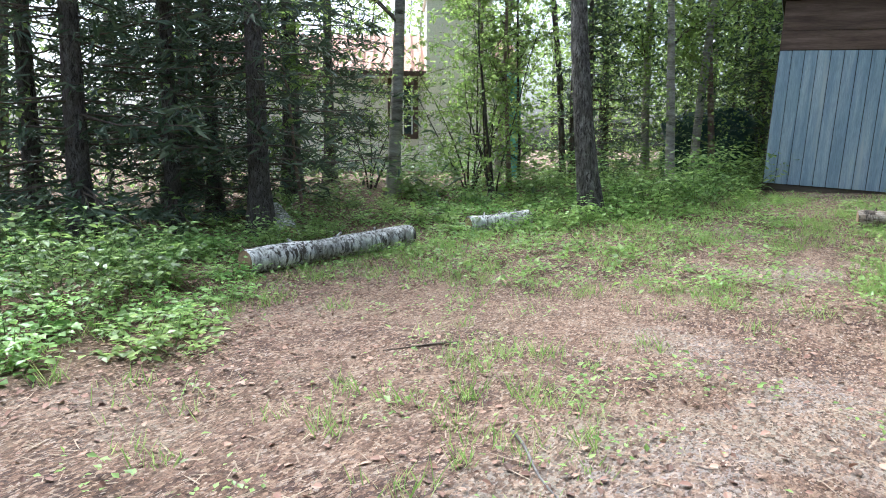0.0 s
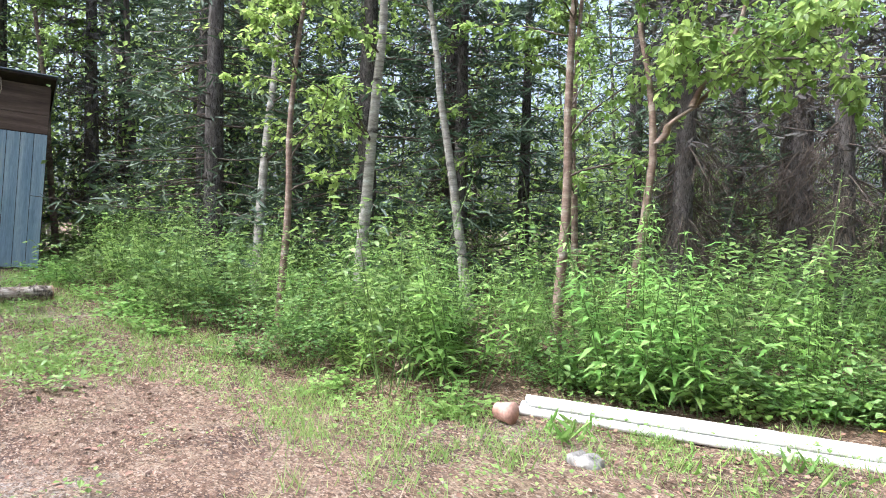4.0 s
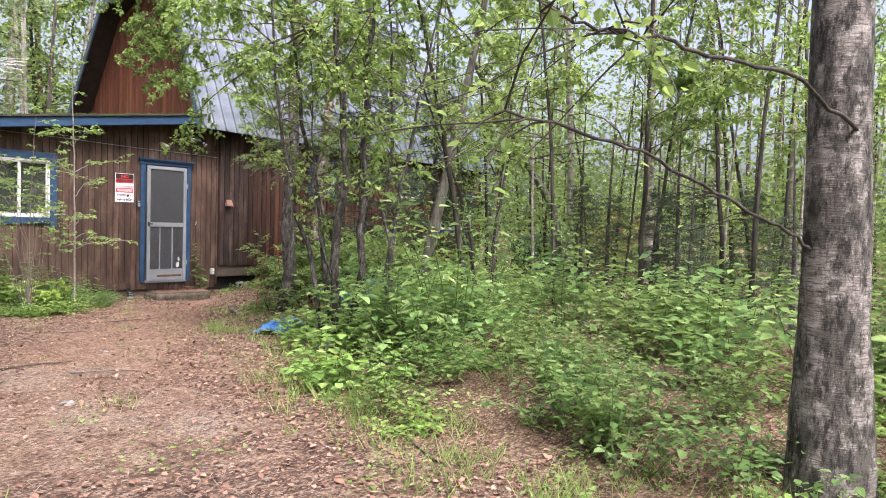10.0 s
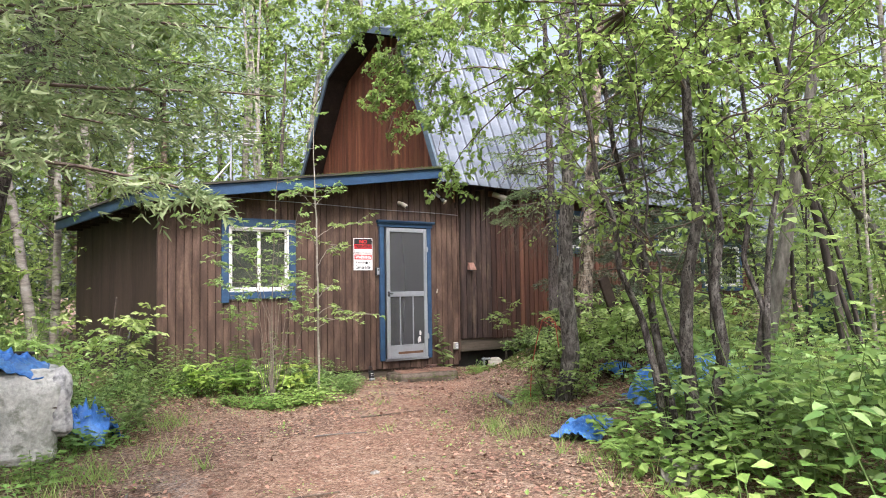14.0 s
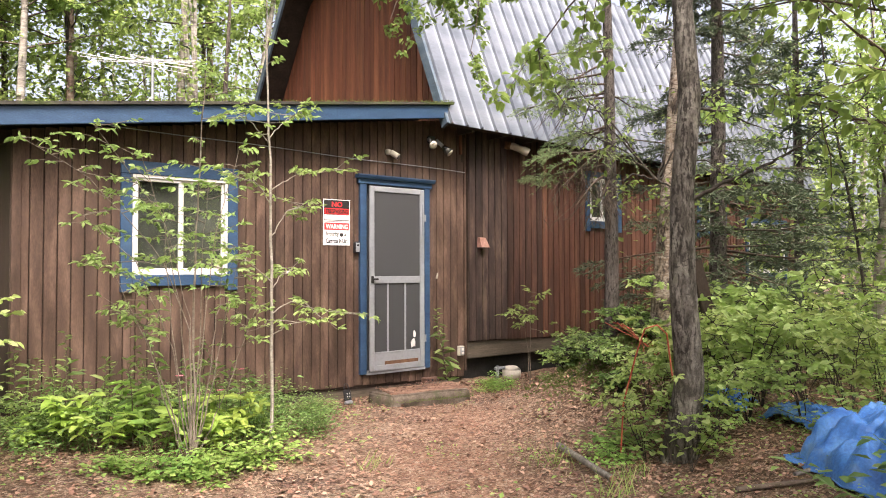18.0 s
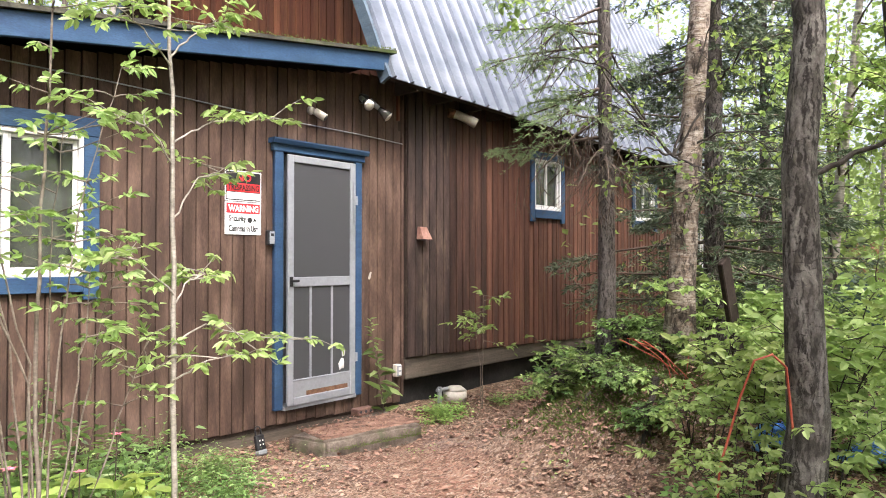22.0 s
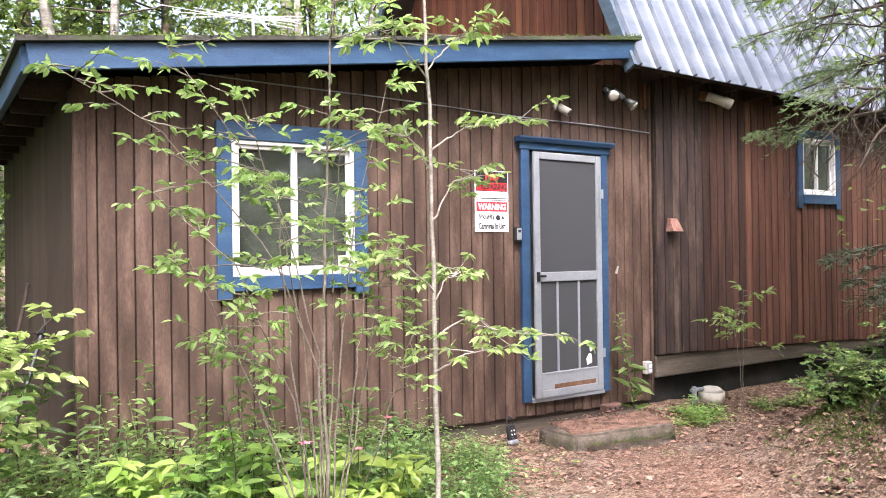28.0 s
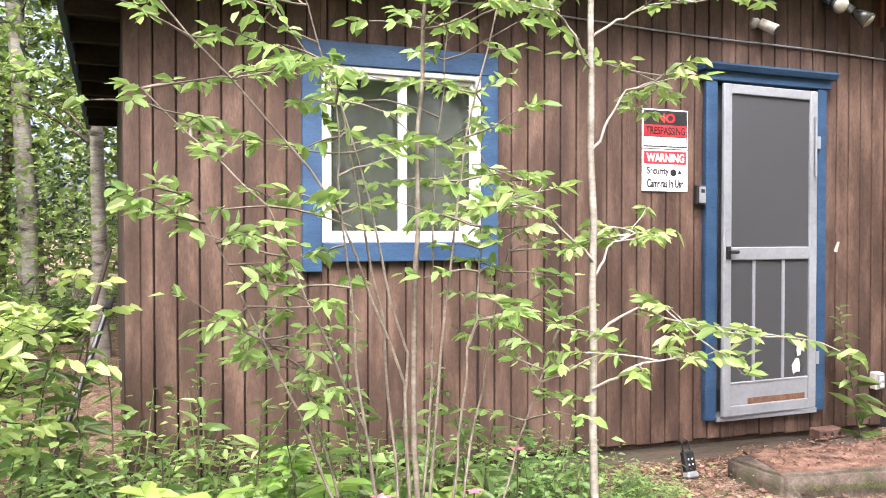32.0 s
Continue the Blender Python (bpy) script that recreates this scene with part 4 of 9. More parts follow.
SCREEN, sn, sl, sp = shader("insect_screen")
sp.inputs["Base Color"].default_value, sp.inputs["Roughness"].default_value = (0.055, 0.057, 0.060, 1), 0.55
tr, mx = sn.new("ShaderNodeBsdfTransparent"), sn.new("ShaderNodeMixShader")
mx.inputs["Fac"].default_value = 0.78
sl.new(tr.outputs["BSDF"], mx.inputs[1])
sl.new(sp.outputs["BSDF"], mx.inputs[2])
sl.new(mx.outputs["Shader"], sn["Material Output"].inputs["Surface"])
INNERDOOR = surface("grey_white_door_paint", (0.07, 0.07, 0.072), (0.12, 0.12, 0.125), (0.17, 0.17, 0.175), 1.6, 30, 0.4, 0.05, (3, 3, 0.7))
RUST = surface("rust", (0.07, 0.035, 0.02), (0.13, 0.068, 0.038), (0.20, 0.12, 0.07), 8, 50, 0.9, 0.3)

door = tagged(new("door_1"), "closed aluminium screen door in a blue painted frame", "door", kind="structure")
dx0, dx1, dz0, dz1 = DOOR
box("head_casing", (dx0 - 0.075, -0.05, dz1), (dx1 + 0.085, -0.002, dz1 + 0.075), BLUE, door, 0.005, "blue head casing")
prism("crown", [(0, 0), (-0.075, 0), (-0.09, 0.03), (-0.09, 0.042), (0, 0.042)], "x", dx0 - 0.095, dx1 + 0.105, BLUE, door, "blue crown moulding").location = (0, 0, dz1 + 0.06)
box("casing", (dx0 - 0.055, -0.042, dz0 - 0.01), (dx0 + 0.03, -0.002, dz1), BLUE, door, 0.005, "blue side casing")
box("casing", (dx1 - 0.02, -0.042, dz0 - 0.01), (dx1 + 0.055, -0.002, dz1), BLUE, door, 0.005, "blue side casing")
box("threshold", (dx0 + 0.03, -0.05, dz0 - 0.02), (dx1 - 0.02, 0.11, dz0 + 0.012), ALU, door, 0.003)
inner = box("door_leaf", (dx0, 0.07, dz0 + 0.015), (dx1, 0.11, dz1), INNERDOOR, door, 0.004, "grey painted panel door behind the screen")
for k in range(2):
    for z in (0.35, 1.15):
        box("raised_panel", (dx0 + 0.12 + k * 0.34, 0.06, z), (dx0 + 0.40 + k * 0.34, 0.069, z + 0.6), INNERDOOR, inner, 0.004)
sx0, sx1, sz0, sz1 = dx0 + 0.045, dx1 - 0.035, dz0 + 0.015, dz1 - 0.02
turnd = Matrix.Translation((sx1, -0.03, 0)) @ Matrix.Rotation(radians(2.0), 4, "Z") @ Matrix.Translation((-sx1, 0.03, 0))
sd = part("screen_door", block(bmesh.new(), (sx0, -0.055, sz0), (sx0 + 0.062, -0.025, sz1), 0.006, turnd), ALU, door, "weathered aluminium screen door stile")
for nm, lo, hi in (("stile", (sx1 - 0.062, -0.055, sz0), (sx1, -0.025, sz1)), ("top_rail", (sx0 + 0.062, -0.053, sz1 - 0.06), (sx1 - 0.062, -0.027, sz1)),
                   ("lock_rail", (sx0 + 0.062, -0.055, 1.185), (sx1 - 0.062, -0.025, 1.265)), ("bottom_rail", (sx0 + 0.062, -0.053, sz0), (sx1 - 0.062, -0.027, sz0 + 0.065)),
                   ("kick_panel", (sx0 + 0.062, -0.046, sz0 + 0.065), (sx1 - 0.062, -0.036, sz0 + 0.20)), ("bar", (sx0 + 0.235, -0.05, sz0 + 0.20), (sx0 + 0.257, -0.030, 1.185)),
                   ("bar", (sx0 + 0.475, -0.05, sz0 + 0.20), (sx0 + 0.497, -0.030, 1.185)), ("kick_trim", (sx0 + 0.062, -0.05, sz0 + 0.196), (sx1 - 0.062, -0.032, sz0 + 0.21))):
    part(nm, block(bmesh.new(), lo, hi, 0.004, turnd), ALU, sd)
part("rust_streak", block(bmesh.new(), (sx0 + 0.20, -0.0475, sz0 + 0.067), (sx1 - 0.09, -0.0465, sz0 + 0.105), 0, turnd), RUST, sd, "rust along the kick panel")
part("screen", block(bmesh.new(), (sx0 + 0.05, -0.0405, 1.26), (sx1 - 0.05, -0.0395, sz1 - 0.05), 0, turnd), SCREEN, sd, "grey insect screen")
part("screen", block(bmesh.new(), (sx0 + 0.05, -0.0405, sz0 + 0.205), (sx1 - 0.05, -0.0395, 1.19), 0, turnd), SCREEN, sd, "torn grey insect screen")
for k, (cx, cz, s) in enumerate(((0.612, 0.60, 0.05), (0.60, 0.50, 0.075))):
    bm = bmesh.new()
    rr = random.Random(k)
    ring = [bm.verts.new((sx0 + cx + s * 0.5 * math.cos(a) * rr.uniform(0.6, 1.0), -0.048 - 0.012 * rr.random(), cz + s * math.sin(a) * rr.uniform(0.6, 1.1))) for a in np.linspace(0, 6.28, 9)[:-1]]
    mid = bm.verts.new((sx0 + cx, -0.07, cz))
    for c in range(8):
        bm.faces.new((ring[c], ring[(c + 1) % 8], mid))
    part("patch_tape", bm, WHITE, sd, "crumpled silver-white tape over a tear")
bm = bmesh.new()
block(bm, (sx0 + 0.012, -0.068, 1.19), (sx0 + 0.045, -0.056, 1.27), 0.003, turnd)
rod(bm, (sx0 + 0.03, -0.056, 1.235), (sx0 + 0.03, -0.10, 1.235), 0.012, 10)
rod(bm, (sx0 + 0.03, -0.10, 1.235), (sx0 + 0.095, -0.10, 1.235), 0.011, 10)
part("door_handle", bm, BLACK, sd, "black push-button handle")
for z in (0.5, 1.9):
    box("hinge", (sx1 - 0.006, -0.06, z), (sx1 + 0.022, -0.05, z + 0.08), ALU, sd, 0.002)
rod_bm = rod(bmesh.new(), (sx1 - 0.03, -0.07, 1.72), (sx1 - 0.03, -0.07, 2.1), 0.008, 8)
part("closer_tube", rod_bm, ALU, sd)


# ---- things on and by the cabin ----
INK = surface("black_print", (0.012, 0.012, 0.012), (0.018, 0.018, 0.018), (0.026, 0.026, 0.026), 5, 40, 0.6, 0.0)
REDINK = surface("red_print", (0.50, 0.02, 0.025), (0.58, 0.03, 0.035), (0.64, 0.05, 0.05), 5, 40, 0.5, 0.0)
SIGNWHITE = surface("white_sign_board", (0.70, 0.70, 0.68), (0.76, 0.76, 0.75), (0.80, 0.80, 0.79), 5, 40, 0.4, 0.0)


def lettering(name, text, x, y, z, height, width, material, parent):
    """A word of flat letters that faces the drive, fitted to a height and a width."""
    cu = bpy.data.curves.new(name, "FONT")
    cu.body, cu.size, cu.extrude, cu.offset = text, 1.0, 0.001, 0.03
    ob = bpy.data.objects.new(name, cu)
    scene.collection.objects.link(ob)
    me = bpy.data.meshes.new_from_object(ob.evaluated_get(bpy.context.evaluated_depsgraph_get()))
    bpy.data.objects.remove(ob)
    co = np.array([v.co for v in me.vertices])
    lo, hi = co.min(0), co.max(0)
    k = (co - lo) / np.maximum(hi - lo, 1e-6)
    out = np.column_stack([x + k[:, 0] * width, y - 0.0015 + 0 * k[:, 0] + 0.001 * k[:, 2], z + k[:, 1] * height])
    me.vertices.foreach_set("co", out.astype(np.float32).ravel())
    me.materials.clear()
    me.materials.append(material)
    me.update()
    return child(name, me, parent)


sign = thing("trespass_sign", (0, 0, 0), "black, red and white no-trespassing sign on the boards", "sign")
box("plate", (-0.890, -0.008, 1.862), (-0.565, -0.003, 2.098), SIGNWHITE, sign, 0.001)
box("border", (-0.882, -0.0095, 1.870), (-0.573, -0.0085, 2.090), INK, sign, 0)
box("lower_field", (-0.876, -0.0105, 1.877), (-0.579, -0.0097, 1.930), SIGNWHITE, sign, 0)
box("red_band", (-0.876, -0.0105, 1.936), (-0.579, -0.0097, 2.002), REDINK, sign, 0)
lettering("lettering", "NO", -0.79, -0.0105, 2.018, 0.055, 0.13, REDINK, sign)
lettering("lettering", "TRESPASSING", -0.868, -0.0115, 1.945, 0.048, 0.28, INK, sign)
warn = thing("warning_sign", (0, 0, 0), "white and red security camera warning sign below another sign", "sign")
box("plate", (-0.890, -0.008, 1.604), (-0.566, -0.003, 1.856), SIGNWHITE, warn, 0.001)
box("red_band", (-0.878, -0.0095, 1.768), (-0.578, -0.0085, 1.846), REDINK, warn, 0)
lettering("lettering", "WARNING", -0.862, -0.0100, 1.780, 0.052, 0.268, SIGNWHITE, warn)
lettering("lettering", "Security", -0.858, -0.0090, 1.694, 0.056, 0.155, INK, warn)
lettering("lettering", "Cameras In Use", -0.858, -0.0090, 1.626, 0.052, 0.262, INK, warn)
bm = rod(rod(bmesh.new(), (-0.67, -0.0085, 1.718), (-0.67, -0.0100, 1.718), 0.022, 14), (-0.625, -0.0085, 1.718), (-0.625, -0.0100, 1.718), 0.018, 3)
part("camera_mark", bm, INK, warn)

keypad = thing("key_safe", (-0.495, -0.004, 1.585), "black wall key safe with a silver face", "key safe")
box("body", (-0.032, -0.05, -0.062), (0.032, -0.0, 0.062), BLACK, keypad, 0.01)
box("face_plate", (-0.022, -0.056, -0.05), (0.024, -0.0505, 0.05), ALU, keypad, 0.004, "silver face plate")
box("dial_window", (-0.012, -0.0585, 0.012), (0.016, -0.0565, 0.034), BLACK, keypad, 0.001)

eye = thing("security_camera", (-0.07, 0.0, 2.68), "small white bullet security camera on the wall", "camera")
part("base", rod(bmesh.new(), (0, 0.0, 0), (0, -0.035, 0.0), 0.036, 16, 0.026), CREAM, eye, "white round base", True)
part("body", rod(bmesh.new(), (0.015, -0.045, -0.008), (0.072, -0.115, -0.066), 0.031, 16, 0.034), CREAM, eye, "white bullet body", True)
part("lens", rod(bmesh.new(), (0.071, -0.114, -0.065), (0.076, -0.120, -0.070), 0.026, 16), BLACK, eye)

flood = thing("flood_light", (0.53, 0.0, 2.88), "twin weathered floodlight bulbs on one bracket", "light")
box("junction_box", (-0.05, -0.045, -0.045), (0.05, 0.0, 0.045), BLACK, flood, 0.012)
BULBGREY = surface("dusty_reflector", (0.10, 0.10, 0.095), (0.16, 0.16, 0.15), (0.24, 0.24, 0.23), 8, 50, 0.25, 0.0, metal=0.6, grain=0.3)
for dx, tip in ((-0.05, (-0.10, -0.20, -0.10)), (0.06, (0.17, -0.17, -0.16))):
    n = Vector(tip) - Vector((dx, -0.04, 0))
    part("socket", rod(bmesh.new(), (dx, -0.04, 0), Vector((dx, -0.04, 0)) + n * 0.55, 0.022, 12), ALU, flood, "dull metal socket", True)
    part("bulb", rod(bmesh.new(), Vector((dx, -0.04, 0)) + n * 0.5, tip, 0.024, 16, 0.052), BULBGREY, flood, "dusty grey reflector bulb", True)
    part("lens", rod(bmesh.new(), Vector(tip), Vector(tip) + n.normalized() * 0.012, 0.049, 16, 0.03), CREAM, flood, "pale frosted lens", True)

hood = thing("vent_hood", (1.27, -0.058, 1.66), "small faded pinkish metal vent hood on the wall", "vent")
PINK = surface("faded_pink_metal", (0.38, 0.20, 0.15), (0.48, 0.27, 0.21), (0.55, 0.35, 0.28), 6, 50, 0.6, 0.15)
bm = bmesh.new()
v = [bm.verts.new(c) for c in ((-0.05, 0, 0.075), (0.05, 0, 0.075), (-0.05, -0.035, 0.07), (0.05, -0.035, 0.07), (-0.065, 0, -0.05), (0.065, 0, -0.05), (-0.065, -0.095, -0.05), (0.065, -0.095, -0.05))]
for f in ((0, 1, 3, 2), (2, 3, 7, 6), (0, 2, 6, 4), (1, 5, 7, 3), (0, 4, 5, 1)):
    bm.faces.new([v[c] for c in f])
bmesh.ops.solidify(bm, geom=bm.faces[:], thickness=0.003)
part("hood", bm, PINK, hood)
box("outlet", (-0.035, -0.05, -0.06), (0.035, -0.0, -0.045), BLACK, hood, 0.002)

elbow = thing("vent_pipe", (1.72, 0.0, 2.90), "dirty white plastic drain elbow under the eave", "pipe")
h = Heap()
h.tube([(0.0, -0.05, 0.03), (0.05, -0.12, 0.02), (0.12, -0.18, -0.02), (0.19, -0.23, -0.055)], [0.044, 0.044, 0.044, 0.044], 14)
h.tube([(0.145, -0.197, -0.03), (0.205, -0.24, -0.065)], [0.052, 0.052], 14)
h.tube([(0.205, -0.24, -0.065), (0.204, -0.239, -0.064), (0.14, -0.195, -0.03)], [0.052, 0.043, 0.043], 14)
child("elbow", h.mesh("elbow", CREAM, True), elbow)
part("strap", rod(bmesh.new(), (-0.04, -0.055, 0.035), (0.03, -0.085, 0.03), 0.05, 12), RUST, elbow, "rusty strap")

outlet = thing("outlet_box", (0.965, 0.0, 0.35), "grey-white weatherproof outdoor socket box", "socket")
box("box", (-0.036, -0.055, -0.058), (0.036, 0.0, 0.058), CREAM, outlet, 0.006)
box("cover", (-0.03, -0.066, -0.05), (0.03, -0.0555, 0.05), ALU, outlet, 0.004)
for z in (-0.025, 0.02):
    box("flap", (-0.018, -0.071, z - 0.014), (0.018, -0.0665, z + 0.014), WHITE, outlet, 0.003)

peg = thing("wall_hook", (0.62, 0.0, 1.26), "small bone-coloured hook on the boards", "hook")
part("hook", rod(bmesh.new(), (0, 0, -0.03), (0.004, -0.02, 0.035), 0.012, 8, 0.008), CREAM, peg)

cable = thing("wall_cable", (0, 0, 0), "thin weathered cable stapled along the wall", "cable")
h = Heap()
xs = np.linspace(-3.0, 1.05, 14)
h.tube(np.column_stack([xs, np.full(14, -0.012), np.interp(xs, [-3, -1.46, 1.05], [2.625, 2.584, 2.533]) + 0.006 * np.sin(xs * 3)]), np.full(14, 0.005), 6)
child("cable", h.mesh("cable", ALU, True), cable)

# the door step
step = thing("door_step", (0, 0, 0), "low mossy concrete step with a worn soil-stained top", "step")
bm = bmesh.new()
top = [(-0.52, -0.30), (-0.43, -0.64), (0.47, -0.80), (0.64, -0.16)]
a, b = [bm.verts.new((x, y, 0.05)) for x, y in top], [bm.verts.new((x * 1.02, y * 1.02, -0.2)) for x, y in top]
bm.faces.new(a)
bm.faces.new(b[::-1])
for k in range(4):
    bm.faces.new((a[k], a[k - 1], b[k - 1], b[k]))
bmesh.ops.recalc_face_normals(bm, faces=bm.faces)
bmesh.ops.bevel(bm, geom=[e for e in bm.edges], offset=0.02, segments=2, affect="EDGES")
bmesh.ops.subdivide_edges(bm, edges=bm.edges[:], cuts=3, use_grid_fill=True)
for w in bm.verts:
    q = noise.noise(w.co * 6) * 0.010 + noise.noise(w.co * 22) * 0.006
    w.co += Vector((q, q, q * 0.8))
part("slab", bm, CONCRETE, step, "", True)
bm = bmesh.new()
bmesh.ops.create_grid(bm, x_segments=12, y_segments=8, size=0.5)
for w in bm.verts:
    u, t = w.co.x + 0.5, w.co.y + 0.5
    w.co = Vector((-0.42 + 0.92 * u + 0.08 * t, -0.60 - 0.14 * u + 0.36 * t + 0.05 * u * t, 0.058 + 0.007 * noise.noise(w.co * 9)))
    w.co.x += 0.02 * noise.noise(w.co * 13)
SOILTOP = surface("trodden_soil_skin", (0.085, 0.048, 0.034), (0.185, 0.105, 0.072), (0.28, 0.18, 0.13), 11, 70, 0.95, 1.0, stain=(0.036, 0.024, 0.018))
bmesh.ops.solidify(bm, geom=bm.faces[:], thickness=0.02)
part("soil_skin", bm, SOILTOP, step, "reddish trodden soil over the slab", True)

h = Heap()
rngs = np.random.default_rng(55)
p = rngs.uniform([-0.4, -0.68], [0.52, -0.2], (340, 2))
p = p[(p[:, 1] > -0.58 - 0.16 * (p[:, 0] + 0.4))]
h.leaves(np.column_stack([p, np.full(len(p), 0.068)]), unit(rngs, len(p), 0.2), np.array([0, 0, 1.0]) + unit(rngs, len(p)) * 0.3, rngs.uniform(0.012, 0.04, len(p)), 0.016, 0.4, simple=True)
tagged(child("litter", h.mesh("litter", LEAF_DRY), step), "dry leaf crumbs on the step", kind="stuff")

h = Heap()
q = rngs.uniform(0, 1, 900) ** 0.7
lift = rngs.uniform(0, 1, 900) ** 2 * 0.07 * (0.4 + 0.6 * (q > 0.75))
h.leaves(np.column_stack([-0.44 + 0.93 * q, -0.665 - 0.165 * q - rngs.uniform(0, 0.012, 900), -0.03 + lift]), unit(rngs, 900, 0.6) + [0, -0.4, 0.3], unit(rngs, 900) + [0, -0.6, 0.6], rngs.uniform(0.006, 0.016, 900), 0.006, 0.3, simple=True)
tagged(child("moss", h.mesh("moss", MOSS), step), "green moss along the foot of the step", kind="stuff")
brick = thing("loose_brick", (0.46, -0.09, 0.055), "cored red brick lying against the wall", "brick")
BRICKRED = surface("red_brick", (0.07, 0.040, 0.031), (0.11, 0.060, 0.046), (0.16, 0.095, 0.075), 8, 60, 0.9, 0.4)
box("brick", (-0.10, -0.045, -0.03), (0.10, 0.045, 0.03), BRICKRED, brick, 0.006)
# solid brick: the darkness of its core holes is painted as black discs
for k in range(3):
    part("core_hole", rod(bmesh.new(), (-0.06 + 0.06 * k, -0.044, 0), (-0.06 + 0.06 * k, -0.0462, 0), 0.015, 10), BLACK, brick, "black disc for the shade of a core hole")

lock = thing("lock_box", (-0.72, -0.25, gz(-0.72, -0.25) + 0.005), "black shackle lock box leaning on the wall", "lock box")
leanm = Matrix.Rotation(radians(-16), 4, "X") @ Matrix.Rotation(radians(12), 4, "Z")
part("body", block(bmesh.new(), (-0.042, -0.022, 0.03), (0.042, 0.022, 0.15), 0.01, leanm), BLACK, lock)
part("base_cap", block(bmesh.new(), (-0.044, -0.03, 0.0), (0.044, 0.024, 0.036), 0.01, leanm), ALU, lock, "scuffed grey base")
h = Heap()
ang = np.linspace(0, math.pi, 9)
arc = [Vector((-0.028, 0, 0.145))] + [Vector((-0.028 * math.cos(q), 0, 0.185 + 0.028 * math.sin(q))) for q in ang] + [Vector((0.028, 0, 0.145))]
h.tube([leanm @ q for q in arc], np.full(len(arc), 0.006), 8)
child("shackle", h.mesh("shackle", BLACK, True), lock)
for k in range(4):
    part("button", block(bmesh.new(), (-0.025 + 0.03 * (k % 2), -0.025, 0.07 + 0.03 * (k // 2)), (-0.015 + 0.03 * (k % 2), -0.0225, 0.08 + 0.03 * (k // 2)), 0, leanm), WHITE, lock)

cap = thing("meter_cap", (1.68, -0.16, gz(1.68, -0.16)), "weathered white capped pipe at the footing", "pipe")
part("cap", rod(rod(bmesh.new(), (0, 0, 0.0), (0, 0, 0.11), 0.12, 18), (0, 0, 0.11), (0, 0, 0.15), 0.12, 18, 0.07), CREAM, cap, "", True)
part("valve", rod(rod(bmesh.new(), (-0.22, 0.02, 0.0), (-0.22, 0.02, 0.17), 0.022, 10), (-0.26, 0.02, 0.14), (-0.10, 0.02, 0.14), 0.018, 10), ALU, cap, "dull metal valve")

for k, (x0, y0, x1, y1, z1, nm, lb) in enumerate(((-4.20, 0.75, -3.98, 1.55, 1.15, "spade", "long-handled spade leaning on the side wall"), (-4.12, 0.35, -3.90, 0.75, 0.8, "crowbar", "dark iron bar leaning on the side wall"))):
    t = thing(nm, (x0, y0, gz(x0, y0)), lb, "tool")
    part("shaft", rod(bmesh.new(), (0, 0, 0.0), (x1 - x0, y1 - y0, z1), 0.015 if k == 0 else 0.016, 8), CORE if k == 0 else BLACK, t)
    if k == 0:
        part("blade", block(bmesh.new(), (-0.09, -0.01, -0.05), (0.09, 0.01, 0.20), 0.005, Matrix.Rotation(radians(-38), 4, "X")), RUST, t, "rusty blade")
    else:
        part("claw", rod(bmesh.new(), (x1 - x0, y1 - y0, z1), (x1 - x0 + 0.02, y1 - y0 + 0.11, z1 + 0.06), 0.026, 8, 0.012), BLACK, t)

aerial = thing("roof_aerial", (-1.6, 3.9, low_roof(-1.6) + 0.02), "white television aerial on a short mast on the low roof", "aerial")
part("mast", rod(bmesh.new(), (0, 0, 0.0), (0, 0, 1.5), 0.022, 8), ALU, aerial)
part("boom", rod(bmesh.new(), (-0.45, -0.55, 1.18), (0.45, 0.60, 1.66), 0.016, 6), ALU, aerial)
for k in range(9):
    u = k / 8
    c = Vector((-0.42 + 0.84 * u, -0.5 + 1.05 * u, 1.20 + 0.44 * u))
    w = 0.72 - 0.34 * u
    part("element", rod(bmesh.new(), c - Vector((w, -0.22 * w, 0.10 * w * (k % 3 - 1))), c + Vector((w, -0.22 * w, 0.10 * w * (k % 3 - 1))), 0.0045, 5), WHITE, aerial)
part("brace", rod(bmesh.new(), (0.02, -0.02, 1.42), (0.18, -0.12, 1.22), 0.010, 5), WHITE, aerial)
part("guy", rod(bmesh.new(), (0, 0, 0.9), (-0.85, -0.5, -0.06), 0.012, 5), WHITE, aerial)

# ---- things along the drive ----
def log(name, a, b, r, bark, label, seed, group="birch logs"):
    rng = np.random.default_rng(seed)
    a, b = np.array(a, float), np.array(b, float)
    root = thing(name, a, label, "log", group)
    line = np.array([k * (b - a) for k in np.linspace(0, 1, 9)])
    line[1:-1, :] += rng.normal(size=(7, 3)) * r * 0.06
    h = Heap()
    h.tube(line, r * (1 + rng.normal(size=9) * 0.05), 14)
    child("bark", h.mesh("bark", bark, True), root)
    d = Vector(b - a).normalized()
    for p, s in ((line[0], -1), (line[-1], 1)):
        part("cut_end", rod(bmesh.new(), Vector(p) - d * s * 0.01, Vector(p) + d * s * 0.006, r * 0.93, 14), ENDGRAIN, root, "weathered sawn end")
    for k in range(3):
        p = line[2 + 2 * k] + np.array([0, 0, r * 0.8])
        part("knot", rod(bmesh.new(), p, p + np.array([rng.normal() * 0.03, rng.normal() * 0.03, r * 0.5]), r * 0.16, 7, r * 0.1), bark, root)
    return root


